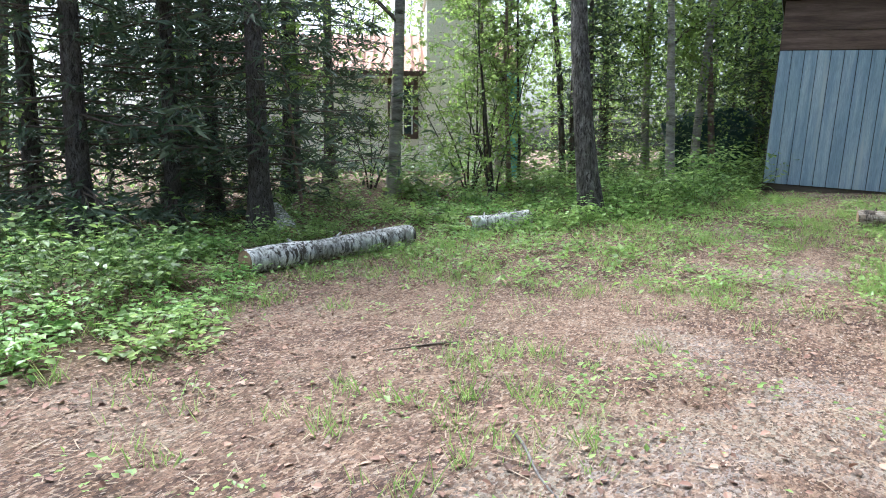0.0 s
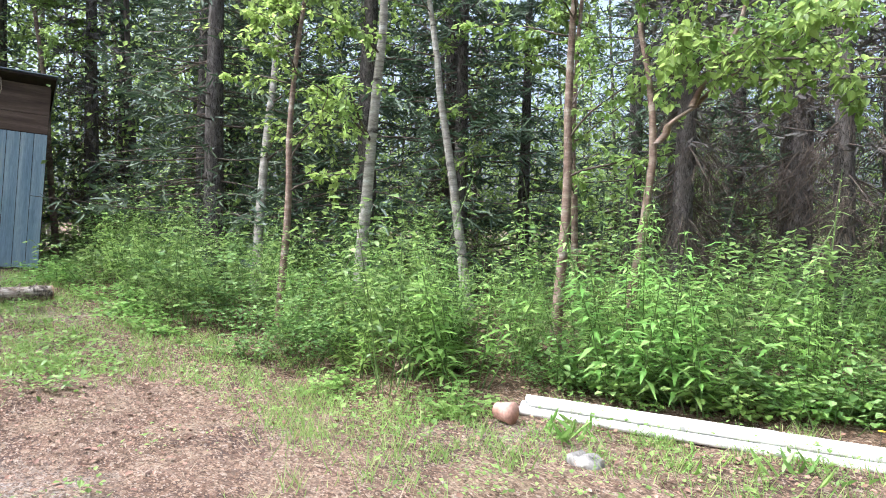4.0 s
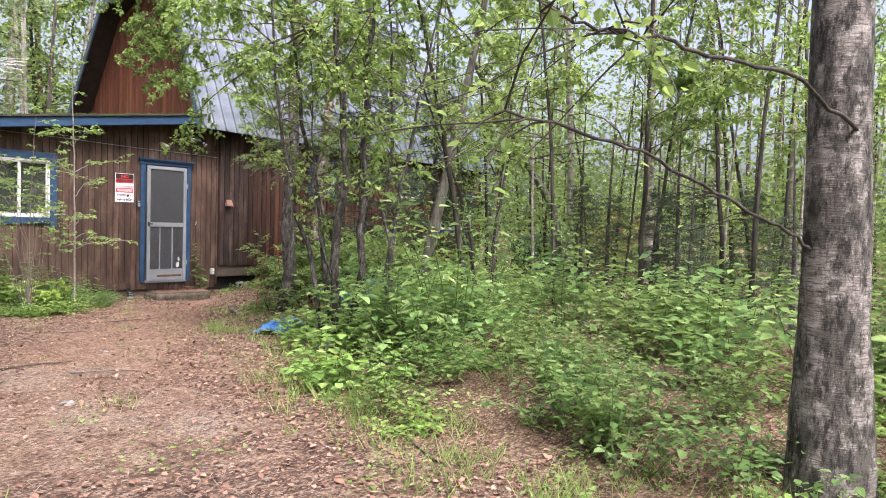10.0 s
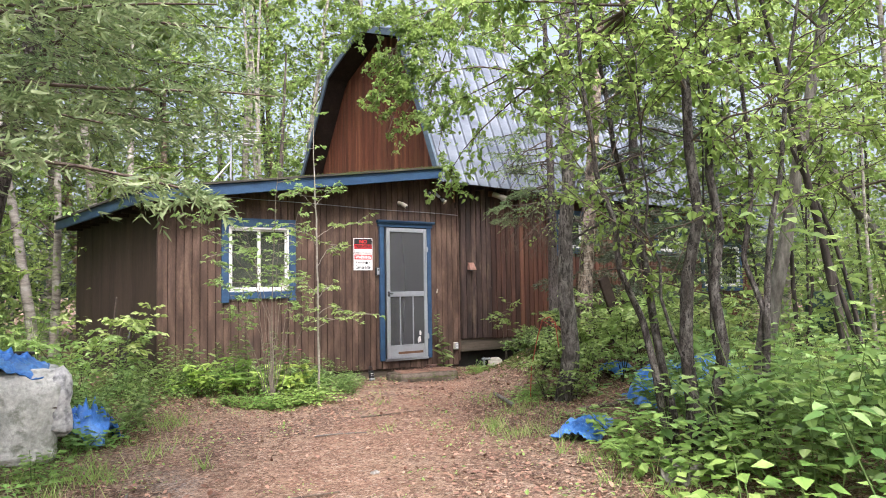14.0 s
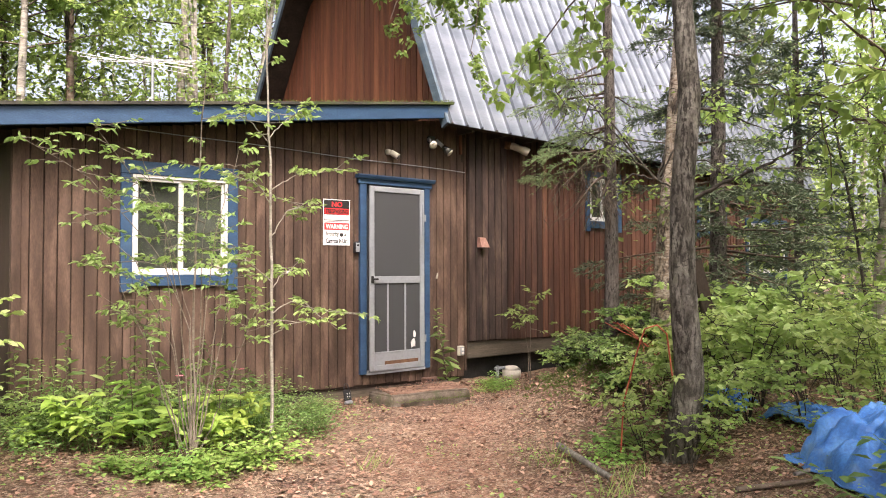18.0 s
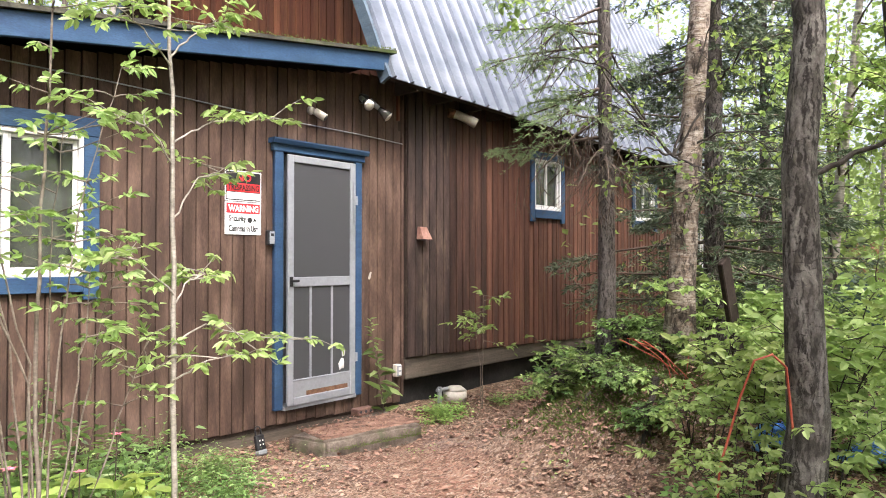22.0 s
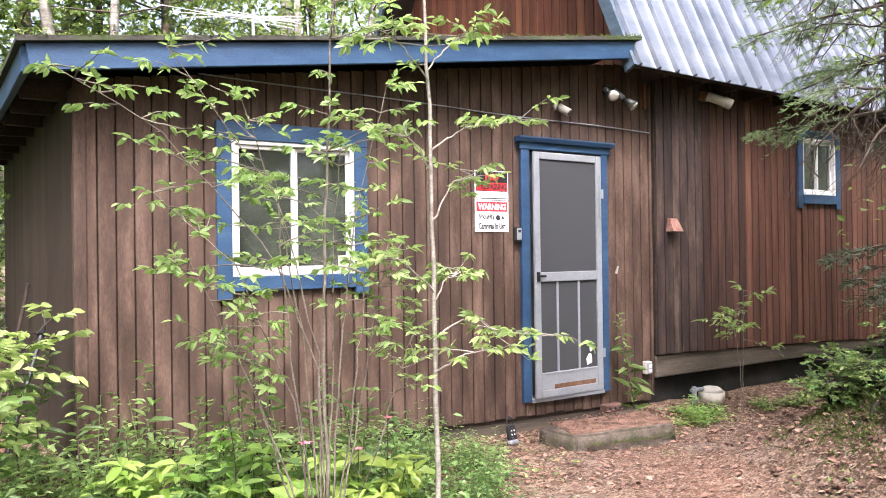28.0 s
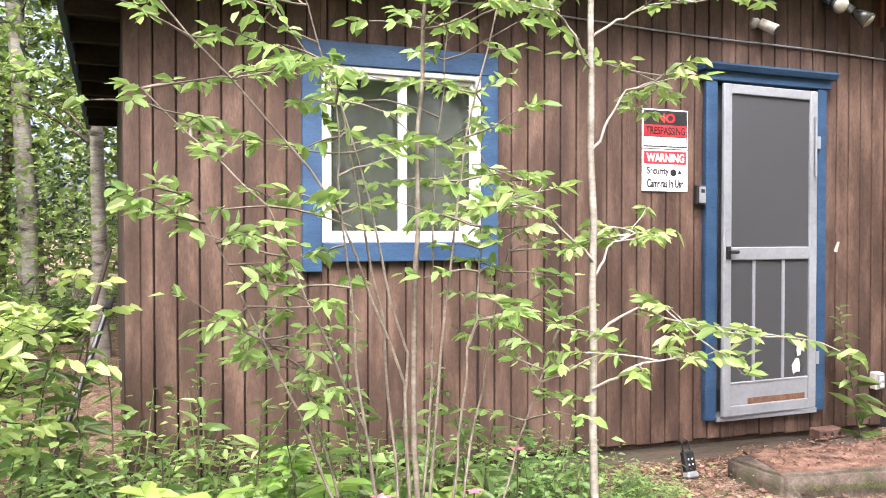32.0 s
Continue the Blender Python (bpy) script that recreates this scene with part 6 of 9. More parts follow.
# ---- trees ----
def broadleaf(rng, height, r, lean=(0, 0), crown=0.3, limbs=26, leaves=3800, size=0.07, stems=1, reach=1.6, fan=0.16, droop=0.2, bend=0.10, plain=False, lines=None):
    """Trunk, branch and leaf arrays of a slender broadleaf tree standing at the origin."""
    wood, twigs, crownset = [], Heap(), Heap()
    ends, lens = [], []
    for s in range(len(lines) if lines else stems):
        a = rng.uniform(0, 6.28)
        h = height * (1 if s == 0 else rng.uniform(0.6, 0.95))
        rr = r * (1 if s == 0 else rng.uniform(0.45, 0.8))
        off = np.array([math.cos(a), math.sin(a), 0]) * (0 if stems == 1 else r * rng.uniform(0.8, 2.0))
        way = np.array([lean[0], lean[1], 1.0]) + (0 if stems == 1 else 1) * np.array([math.cos(a), math.sin(a), 0]) * fan * rng.uniform(0.5, 1.6)
        line = wander(rng, off - [0, 0, 0.1], way, h, 14, bend, 0.05)
        if lines:
            pts, rr = np.array(lines[s][0], float), lines[s][1]
            run = np.concatenate([[0], np.cumsum(np.linalg.norm(np.diff(pts, axis=0), axis=1))])
            line = np.column_stack([np.interp(np.linspace(0, run[-1], 15), run, pts[:, c]) for c in range(3)])
            line[1:] += rng.normal(size=(14, 3)) * [0.025, 0.025, 0.0]
        k = np.linspace(0, 1, len(line))
        wood.append(Heap())
        if rr > (0.024 if lines else 0.095):
            wood[-1].trunk(line, rr * (1 - 0.86 * k) * (1 + 0.35 * np.exp(-k * 30)), 0.07 if rr > 0.08 else 0.12, 26 if rr > 0.08 else 14)
        else:
            wood[-1].tube(line, rr * (1 - 0.86 * k) * (1 + 0.35 * np.exp(-k * 30)), 6)
        n = max(4, int(limbs * (1 if s == 0 or lines else 0.6)))
        for _ in range(n):
            u = crown + (1 - crown) * rng.random() ** 0.9
            p = np.array([np.interp(u, k, line[:, c]) for c in range(3)])
            b = rng.uniform(0, 6.28)
            L = reach * (1.15 - 0.75 * u) * rng.uniform(0.55, 1.2)
            limb = wander(rng, p, [math.cos(b), math.sin(b), rng.uniform(0.15, 0.9)], L, 7, 0.35, -droop)
            twigs.tube(limb, np.linspace(max(0.006, rr * 0.28 * (1.1 - u)), 0.003, len(limb)), 4)
            for _ in range(4):
                q = limb[rng.integers(2, len(limb))]
                tw = wander(rng, q, unit(rng, 1, 0.5)[0] + [0, 0, 0.15], L * rng.uniform(0.25, 0.5), 4, 0.4, -droop * 2)
                twigs.tube(tw, np.linspace(0.004, 0.002, len(tw)), 3)
                ends.append(tw)
                lens.append(len(tw))
            ends.append(limb[2:])
    per = max(2, leaves // len(ends))
    P, D = [], []
    for line in ends:
        t = rng.random(per) * (len(line) - 1)
        i = np.minimum(t.astype(int), len(line) - 2)
        f = (t - i)[:, None]
        P.append(line[i] * (1 - f) + line[i + 1] * f)
        d = line[-1] - line[0]
        D.append(unit(rng, per, 0.6) + d / (np.linalg.norm(d) + 1e-6) * 0.7 + [0, 0, -0.35])
    P, D = np.concatenate(P), np.concatenate(D)
    P = P + D / np.linalg.norm(D, axis=1, keepdims=True) * 0.02
    up = np.array([0, 0, 1.0]) + unit(rng, len(P)) * 0.55
    L = size * rng.uniform(0.65, 1.25, len(P))
    crownset.leaves(P, D, up, L, L * 0.68, simple=plain)
    return wood, twigs, crownset


def set_tree(name, at, arrays, bark, leaf, label, group="", turn=0.0, category="tree"):
    root = thing(name, at, label, category, group)
    root.rotation_euler = (0, 0, turn)
    wood, twigs, crown = arrays
    for h in wood:
        word = "trunk" if len(wood) == 1 else "stem"
        child(word, h.mesh(word, bark, True), root)
    if twigs is not None:
        tagged(child("branchwork", twigs.mesh("branchwork", TWIG, True), root), kind="stuff")
    if crown is not None:
        tagged(child("crown", crown.mesh("crown", leaf), root), kind="stuff")
    return root


def spruce(rng, height, r, z0, reach, whorl, blade, per_twig, lean=(0, 0), dead=0.0, side=None, topcut=1.0, twigs_on=15, fine=None, thin=0.22):
    """Trunk, boughs and needle sprays; dead: the share of bare drooping lower branches."""
    wood, twigs, needles = Heap(), Heap(), Heap()
    shoots = 1 if fine is None else fine
    line = wander(rng, (0, 0, -0.1), (lean[0], lean[1], 1), height, 12, 0.03)
    k = np.linspace(0, 1, len(line))
    if fine:
        wood.trunk(line, r * (1 - 0.9 * k) * (1 + 0.5 * np.exp(-k * 40)), 0.10, 22, 80)
    else:
        wood.tube(line, r * (1 - 0.9 * k) * (1 + 0.5 * np.exp(-k * 40)), 9)
    P, D, U, snag = [], [], [], []
    z = z0
    while z < height * topcut:
        u = z / height
        for _ in range(whorl):
            a = rng.uniform(0, 6.28) if side is None or rng.random() < 0.35 else side + rng.normal() * 0.7
            p = np.array([np.interp(u, k, line[:, c]) for c in range(3)]) + [0, 0, rng.normal() * 0.06]
            L = reach * (1.05 - u) * rng.uniform(0.55, 1.15)
            gone = rng.random() < dead * max(0.0, 1.25 - 1.6 * (z - z0) / max(height * 0.55, 0.1))
            bough = wander(rng, p, [math.cos(a), math.sin(a), -0.10 if not gone else -0.35], L * (0.7 if gone else 1), 7, 0.16, 0.05 if not gone else -0.5)
            twigs.tube(bough, np.linspace(0.016 * (1.2 - u), 0.004, len(bough)), 4 if fine else 3)
            across = np.array([-math.sin(a), math.cos(a), 0])
            ahead = np.array([math.cos(a), math.sin(a), 0])
            for j in range(9 if gone else twigs_on):
                t = rng.uniform(0.12, 1.0)
                i = min(int(t * 7), 6)
                q = bough[i] + (bough[i + 1] - bough[i]) * (t * 7 - i)
                s = 1 if j % 2 else -1
                if gone:
                    for _ in range(3):
                        o = q + rng.normal(size=3) * 0.10
                        snag.append((o, across * s * rng.uniform(0.2, 1.0) + ahead * rng.uniform(-0.2, 0.6) + [0, 0, -rng.uniform(0.3, 1.4)] + rng.normal(size=3) * 0.3))
                    tw = wander(rng, q, across * s * 0.6 + ahead * 0.4 + [0, 0, -0.8], rng.uniform(0.2, 0.65), 3, 0.5, -0.6)
                    twigs.tube(tw, np.linspace(0.004, 0.0015, len(tw)), 3)
                    continue
                tl = L * 0.40 * (1.15 - t) * rng.uniform(0.7, 1.2) + 0.06
                tw = wander(rng, q, across * s + ahead * 0.75 + [0, 0, -0.12], tl, 3, 0.2, -0.2)
                for c in range(shoots):
                    if c:
                        f = c / shoots * 3
                        e = min(int(f), 2)
                        o = tw[e] + (tw[e + 1] - tw[e]) * (f - e)
                        w = (tw[-1] - tw[0]) / tl * 0.8 + np.cross((tw[-1] - tw[0]) / tl, [0, 0, 1.0]) * (1 if c % 2 else -1) * 0.8 + rng.normal(size=3) * 0.15
                        sh = np.array([o, o + w * tl * 0.28, o + w * tl * 0.5 + [0, 0, -0.02], o + w * tl * 0.62 + [0, 0, -0.03]])
                    else:
                        sh = tw
                        if shoots > 1:
                            twigs.tube(tw, np.linspace(0.003, 0.0015, len(tw)), 3)
                    n = per_twig
                    v = rng.random(n) * 3
                    e = np.minimum(v.astype(int), 2)
                    P.append(sh[e] + (sh[e + 1] - sh[e]) * (v - e)[:, None])
                    g = (sh[-1] - sh[0]) / (np.linalg.norm(sh[-1] - sh[0]) + 1e-6)
                    D.append(g * 0.85 + unit(rng, n) * 0.65 + [0, 0, 0.12])
                    U.append(unit(rng, n))
        z += rng.uniform(0.16, 0.30) * (height / 9) ** 0.4
    if snag:
        o, d = np.array([a for a, _ in snag]), np.array([b for _, b in snag])
        L = rng.uniform(0.15, 0.6, len(o))
        twigs.blades(o, d, unit(rng, len(o)), L, 0.010)
        mid = o + d / np.linalg.norm(d, axis=1, keepdims=True) * L[:, None] * 0.5
        twigs.blades(mid, d + unit(rng, len(o)) * 0.9, unit(rng, len(o)), L * 0.5, 0.008)
    if P:
        P, D, U = np.concatenate(P), np.concatenate(D), np.concatenate(U)
        L = blade * rng.uniform(0.7, 1.3, len(P))
        needles.blades(P, D, U, L, L * thin)
    return [wood], twigs, needles if len(P) else None


def tree_rng(n):
    return np.random.default_rng(1000 + n)


# the spruces by the drive
set_tree("spruce", (-6.29, -5.35, gz(-6.29, -5.35)), spruce(tree_rng(1), 11, 0.115, 2.2, 2.35, 4, 0.056, 11, side=-0.9, topcut=0.48, twigs_on=16, fine=5, thin=0.24), BARK_SPRUCE, NEEDLE,
         "old spruce with grey-green boughs beside the drive", "spruces")
set_tree("spruce", (-5.94, -4.0, gz(-5.94, -4.0)), spruce(tree_rng(2), 10, 0.086, 3.0, 2.2, 4, 0.048, 13, lean=(0.18, 0.12), side=-0.9, topcut=0.55, fine=4, thin=0.22), BARK_SPRUCE, NEEDLE,
         "slim leaning spruce beside the drive", "spruces")

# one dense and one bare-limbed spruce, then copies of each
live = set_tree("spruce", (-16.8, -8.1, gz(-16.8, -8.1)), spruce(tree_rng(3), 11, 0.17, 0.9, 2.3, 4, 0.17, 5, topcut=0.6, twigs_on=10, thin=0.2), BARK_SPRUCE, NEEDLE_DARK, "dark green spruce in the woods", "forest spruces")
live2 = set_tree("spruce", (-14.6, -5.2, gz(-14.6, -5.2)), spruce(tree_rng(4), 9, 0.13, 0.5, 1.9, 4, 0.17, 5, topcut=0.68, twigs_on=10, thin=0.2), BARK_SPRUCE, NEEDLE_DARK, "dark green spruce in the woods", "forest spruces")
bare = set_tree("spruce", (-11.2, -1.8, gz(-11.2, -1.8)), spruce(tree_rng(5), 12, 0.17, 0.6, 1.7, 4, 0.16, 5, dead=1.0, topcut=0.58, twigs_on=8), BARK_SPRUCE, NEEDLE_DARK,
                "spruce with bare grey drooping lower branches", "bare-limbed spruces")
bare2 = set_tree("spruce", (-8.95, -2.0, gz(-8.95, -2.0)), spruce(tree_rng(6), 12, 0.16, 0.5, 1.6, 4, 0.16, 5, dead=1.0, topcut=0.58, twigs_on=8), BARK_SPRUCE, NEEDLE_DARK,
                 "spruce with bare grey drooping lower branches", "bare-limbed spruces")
for ob in (bare, bare2):
    ob.children[1].data.materials[0] = DEADTWIG


def put_copy(ob, x, y, turn=0.0, s=1.0, tilt=(0, 0)):
    return copy_thing(ob, pose(x, y, gz(x, y), tilt[0], tilt[1], turn) @ Matrix.Scale(s, 4))


# the last three are added, standing in for shade under the boughs
for k, (x, y, s) in enumerate([(-11.9, -19.2, 1.1), (-14.5, -20.6, 1.0), (-14.2, -19.4, 0.9), (-13.3, -17.7, 0.85), (-23.3, -10.2, 1.0), (-15.6, -6.2, 1.0), (-17.9, -4.9, 1.1),
                               (-20.4, -6.3, 1.1), (-26.3, -12.8, 1.2), (-13.0, -3.2, 0.8), (-18.5, -20.5, 1.0), (-18.8, -7.6, 0.9), (-21.9, -8.2, 1.1), (-17.4, -6.5, 0.8), (-22.6, -11.9, 0.9), (-16.2, -19.6, 1.0), (-12.6, -21.2, 1.1),
                               (-10.6, -20.6, 0.9), (-20.6, -15.6, 0.7), (-22.8, -15.9, 0.8), (-14.9, -3.6, 0.9), (-12.0, -0.6, 1.0), (5.2, -5.6, 0.34), (4.3, -6.6, 0.28), (6.4, -7.4, 0.36), (2.7, -10.4, 0.24), (4.8, -2.3, 0.7), (2.95, -8.35, 0.27), (3.7, -9.1, 0.30), (2.35, -8.75, 0.2), (3.3, -7.9, 0.3), (2.2, -10.0, 0.22), (-13.0, -18.9, 0.85), (-15.6, -21.4, 1.1), (-7.62, -0.61, 0.5), (-7.12, 0.88, 0.6), (-8.3, -1.2, 0.4)]):
    put_copy(live if k % 2 else live2, x, y, k * 67, s)
for k, (x, y, s) in enumerate([(-9.1, -1.0, 0.9), (-10.9, 0.5, 1.0), (-12.6, -2.7, 1.0), (-11.5, -4.2, 0.85), (-15.9, -4.3, 1.0), (-10.0, -3.3, 0.8), (-13.4, 0.2, 1.1),
                               (-20.9, -9.0, 0.9), (-8.2, 1.8, 1.0)]):
    put_copy(bare if k % 2 else bare2, x, y, k * 83, s)

# single broadleaf trees
set_tree("aspen", (-16.2, -14.25, gz(-16.2, -14.25)), broadleaf(tree_rng(10), 9, 0.155, (0.03, -0.10), 0.35, 26, 3000, 0.065, reach=1.8), BARK_ASPEN, LEAF_BIRCH,
         "grey-barked aspen with furrowed trunk at the clearing edge")
set_tree("birch", (-2.45, -11.36, gz(-2.45, -11.36)), broadleaf(tree_rng(11), 13, 0.158, (-0.015, 0.008), 0.5, 22, 2600, 0.075, reach=2.4, bend=0.03), BARK_OLD, LEAF_BIRCH,
         "large birch with peeling furrowed white-grey bark")
set_tree("birch", (1.32, -2.63, gz(1.32, -2.63) - 0.1), broadleaf(tree_rng(12), 9, 0.105, (0.035, 0.0), 0.42, 22, 3000, 0.062, reach=1.8, bend=0.04), BARK_PEEL, LEAF_BIRCH,
         "birch with peeling bark growing from the mound")
set_tree("aspen", (-0.13, -3.78, gz(-0.13, -3.78)), broadleaf(tree_rng(13), 9, 0.105, (0.01, 0.0), 0.36, 22, 3000, 0.062, reach=2.0,
         lines=[([(0, 0, -0.1), (0.02, -0.03, 1.0), (0.035, -0.06, 1.9), (0.06, -0.08, 4.0), (0.12, -0.10, 9.0)], 0.098)]), BARK_ASPEN, LEAF_BIRCH,
         "grey mottled aspen beside the path")
STEMS = [([(-0.15, -0.05, -0.1), (-0.20, -0.12, 0.9), (-0.19, -0.14, 1.87), (-0.25, -0.08, 3.2), (-0.32, 0.02, 6.3)], 0.050),
         ([(0.02, -0.05, -0.1), (0.12, -0.06, 0.7), (0.20, -0.05, 1.4), (0.34, 0.02, 3.0), (0.50, 0.12, 6.0)], 0.044),
         ([(0.34, -0.32, -0.1), (0.42, -0.32, 0.9), (0.52, -0.30, 1.75), (0.88, -0.34, 3.0), (1.25, -0.40, 4.8)], 0.030),
         ([(0.33, -0.28, -0.1), (0.38, -0.25, 0.8), (0.46, -0.18, 1.6), (0.56, -0.08, 3.2), (0.60, 0.05, 5.2)], 0.027),
         ([(0.05, 0.27, -0.1), (0.05, 0.36, 0.7), (0.0, 0.50, 1.68), (-0.12, 0.68, 2.6), (-0.30, 0.92, 4.8)], 0.036),
         ([(-0.20, 0.0, -0.1), (-0.32, 0.18, 0.8), (-0.50, 0.44, 2.0), (-0.60, 0.52, 3.2), (-0.72, 0.62, 5.0)], 0.030),
         ([(-0.10, -0.10, -0.1), (-0.28, -0.02, 0.7), (-0.36, 0.10, 1.6), (-0.40, 0.16, 3.4)], 0.018),
         ([(0.10, -0.10, -0.1), (0.24, 0.02, 0.8), (0.30, 0.08, 1.9), (0.28, 0.10, 3.6)], 0.016)]
set_tree("alder", (-1.3, -6.42, gz(-1.3, -6.42)), broadleaf(tree_rng(14), 6.0, 0.05, (0, 0), 0.33, 17, 12500, 0.056, reach=1.5, droop=0.12, lines=STEMS), BARK_ALDER, LEAF_BIRCH,
         "many-stemmed alder clump beside the drive")
set_tree("alder", (0.75, -6.7, gz(0.75, -6.7)), broadleaf(tree_rng(15), 6.0, 0.05, (0.0, 0.05), 0.45, 20, 3800, 0.058, stems=4, reach=1.8, fan=0.22, bend=0.2), BARK_DARK, LEAF_BIRCH,
         "spreading dark-stemmed alder clump")
set_tree("aspen", (0.75, -5.55, gz(0.75, -5.55)), broadleaf(tree_rng(16), 8, 0.09, (0.12, -0.16), 0.48, 22, 3400, 0.065, reach=1.9), BARK_GREY, LEAF_BIRCH, "leaning aspen behind the blue tarpaulin")
set_tree("spruce", (1.31, -2.05, gz(1.31, -2.05) - 0.1), spruce(tree_rng(17), 8, 0.075, 1.95, 1.5, 3, 0.034, 24, lean=(0.0, 0.02), dead=0.3, side=2.6, topcut=0.42, twigs_on=13, fine=4, thin=0.2), BARK_SPRUCE, NEEDLE,
         "thin dark spruce on the mound beside the cabin", "spruces")
set_tree("aspen", (6.3, -4.9, gz(6.3, -4.9)), broadleaf(tree_rng(19), 6.0, 0.12, (0, 0), 0.3, 26, 4200, 0.075, reach=2.0,
         lines=[([(0, 0, -0.1), (-0.4, 0.3, 1.5), (-1.16, 0.73, 2.87), (-2.2, 1.3, 4.55), (-2.9, 1.7, 6.2)], 0.12)]), BARK_GREY, LEAF_BIRCH, "grey aspen leaning far over in the woods")
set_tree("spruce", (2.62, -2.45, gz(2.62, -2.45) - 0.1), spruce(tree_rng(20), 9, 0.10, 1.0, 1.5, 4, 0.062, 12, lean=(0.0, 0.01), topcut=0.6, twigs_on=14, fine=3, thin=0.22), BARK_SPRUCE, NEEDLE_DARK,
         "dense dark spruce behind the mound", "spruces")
CROOK = [([(0.0, 0.0, -0.1), (0.0, 0.0, 0.5), (0.07, 0.04, 1.31), (0.14, 0.09, 1.93), (0.09, 0.06, 2.31), (0.04, 0.03, 2.81), (0.0, 0.01, 3.31), (-0.1, 0.1, 5.2)], 0.045),
         ([(0.14, 0.09, 1.93), (0.38, 0.24, 2.23), (0.64, 0.41, 2.51), (0.89, 0.57, 2.63), (1.14, 0.73, 2.77)], 0.034), ([(0.38, 0.24, 2.23), (0.64, 0.41, 2.81), (0.72, 0.46, 3.11), (0.76, 0.49, 3.46), (0.75, 0.6, 4.2)], 0.026)]
set_tree("birch", (-10.24, -6.77, gz(-10.24, -6.77)), broadleaf(tree_rng(18), 5.0, 0.045, (0, 0), 0.4, 13, 3600, 0.066, reach=1.3, lines=CROOK), BARK_RED, LEAF_BIRCH,
         "crooked young birch with a long dark side limb")
for k, (x, y, hh, n, st) in enumerate(((-17.98, -17.02, 4.6, 4200, 7), (-17.3, -16.2, 4.2, 3600, 6), (-17.6, -18.9, 2.6, 700, 4))):
    set_tree("willow", (x, y, gz(x, y)), broadleaf(tree_rng(21 + k), hh, 0.028, (0, 0), 0.12, 16, n, 0.06, stems=st, reach=1.3, fan=0.22, bend=0.22), BARK_DARK, LEAF_BIRCH,
             "thin many-stemmed willow before the pale house", "willows", category="tree")


# young birches, copied
young = [set_tree("birch", p, broadleaf(tree_rng(30 + k), h, r, ln, cr, 26, n, sz, reach=rc, bend=0.14, plain=True), bk, LEAF_BIRCH, lb, "young birches")
         for k, (p, h, r, ln, cr, n, rc, sz, bk, lb) in enumerate((
             ((-11.0, -6.89, gz(-11.0, -6.89)), 6.5, 0.055, (0.0, 0.01), 0.22, 3400, 1.5, 0.08, BARK_RED, "young birch with thin reddish bark"),
             ((-13.33, -7.7, gz(-13.33, -7.7)), 8.0, 0.085, (0.06, 0.02), 0.26, 3800, 1.8, 0.08, BARK_BIRCH, "slender pale-barked birch at the wood edge"),
             ((1.5, -7.35, gz(1.5, -7.35)), 7.5, 0.034, (0.0, 0.0), 0.16, 5200, 1.45, 0.064, BARK_DARK, "slender grey-stemmed young birch")))]
for k, (x, y, which, s) in enumerate([(-13.25, -8.65, 0, 0.9), (-15.66, -7.94, 1, 0.9), (-13.4, -5.95, 1, 0.85), (-12.46, -5.0, 0, 1.0), (-16.8, -17.9, 1, 1.35), (-19.4, -17.1, 1, 1.1),
                                      (-20.2, -13.9, 1, 1.2), (-21.3, -13.3, 0, 1.3), (-22.1, -14.8, 1, 1.2), (-20.7, -9.6, 0, 1.2), (-14.4, -17.9, 0, 0.6), (-17.9, -16.2, 0, 0.9),
                                      (2.8, -7.9, 2, 1.15), (2.3, -9.5, 2, 1.0), (4.1, -8.6, 2, 1.2), (6.8, -8.8, 1, 1.0),
                                      (4.6, -7.2, 2, 1.2), (5.2, -9.6, 2, 1.3), (6.0, -6.6, 1, 1.2), (3.4, -10.6, 2, 1.1), 
                                      (-4.9, 2.1, 1, 1.0), (-4.5, 5.0, 1, 1.1), (-5.9, 0.8, 0, 0.9), (-2.9, 6.6, 1, 1.3), (-6.1, 5.5, 1, 1.2), (-5.7, 8.2, 0, 1.4), (-4.3, 9.6, 1, 1.4),
                                      (-1.6, 8.8, 2, 1.5), (-7.4, 3.6, 0, 1.2), (1.4, 9.2, 1, 1.5), (5.0, -3.6, 2, 1.1), (-3.3, 7.4, 1, 1.6), (-5.6, 7.0, 1, 1.5), (-2.0, 8.2, 0, 1.9), (0.2, 8.8, 1, 1.7), (-7.6, 6.2, 1, 1.5), (-6.6, 9.4, 0, 1.9), (-4.4, 11.0, 1, 1.9), (-8.8, 4.4, 0, 1.5), (-0.8, 11.5, 1, 2.0), (6.2, -2.6, 1, 1.1), (3.2, 8.6, 1, 1.9), (5.4, 8.2, 0, 2.0), (7.6, 9.0, 1, 1.9), (2.0, 11.0, 0, 2.2), (9.6, 7.6, 1, 1.7), (-3.4, 9.2, 0, 2.1), (-7.0, 7.8, 0, 2.0), (-18.6, -16.9, 0, 1.0), (-18.1, -16.1, 2, 0.9), (7.2, -4.2, 1, 1.2), (8.2, -7.4, 2, 1.4), (0.4, -12.4, 2, 1.1)]):
    put_copy(young[which], x, y, k * 97, s, (((k * 37) % 9) - 4, ((k * 53) % 9) - 4))

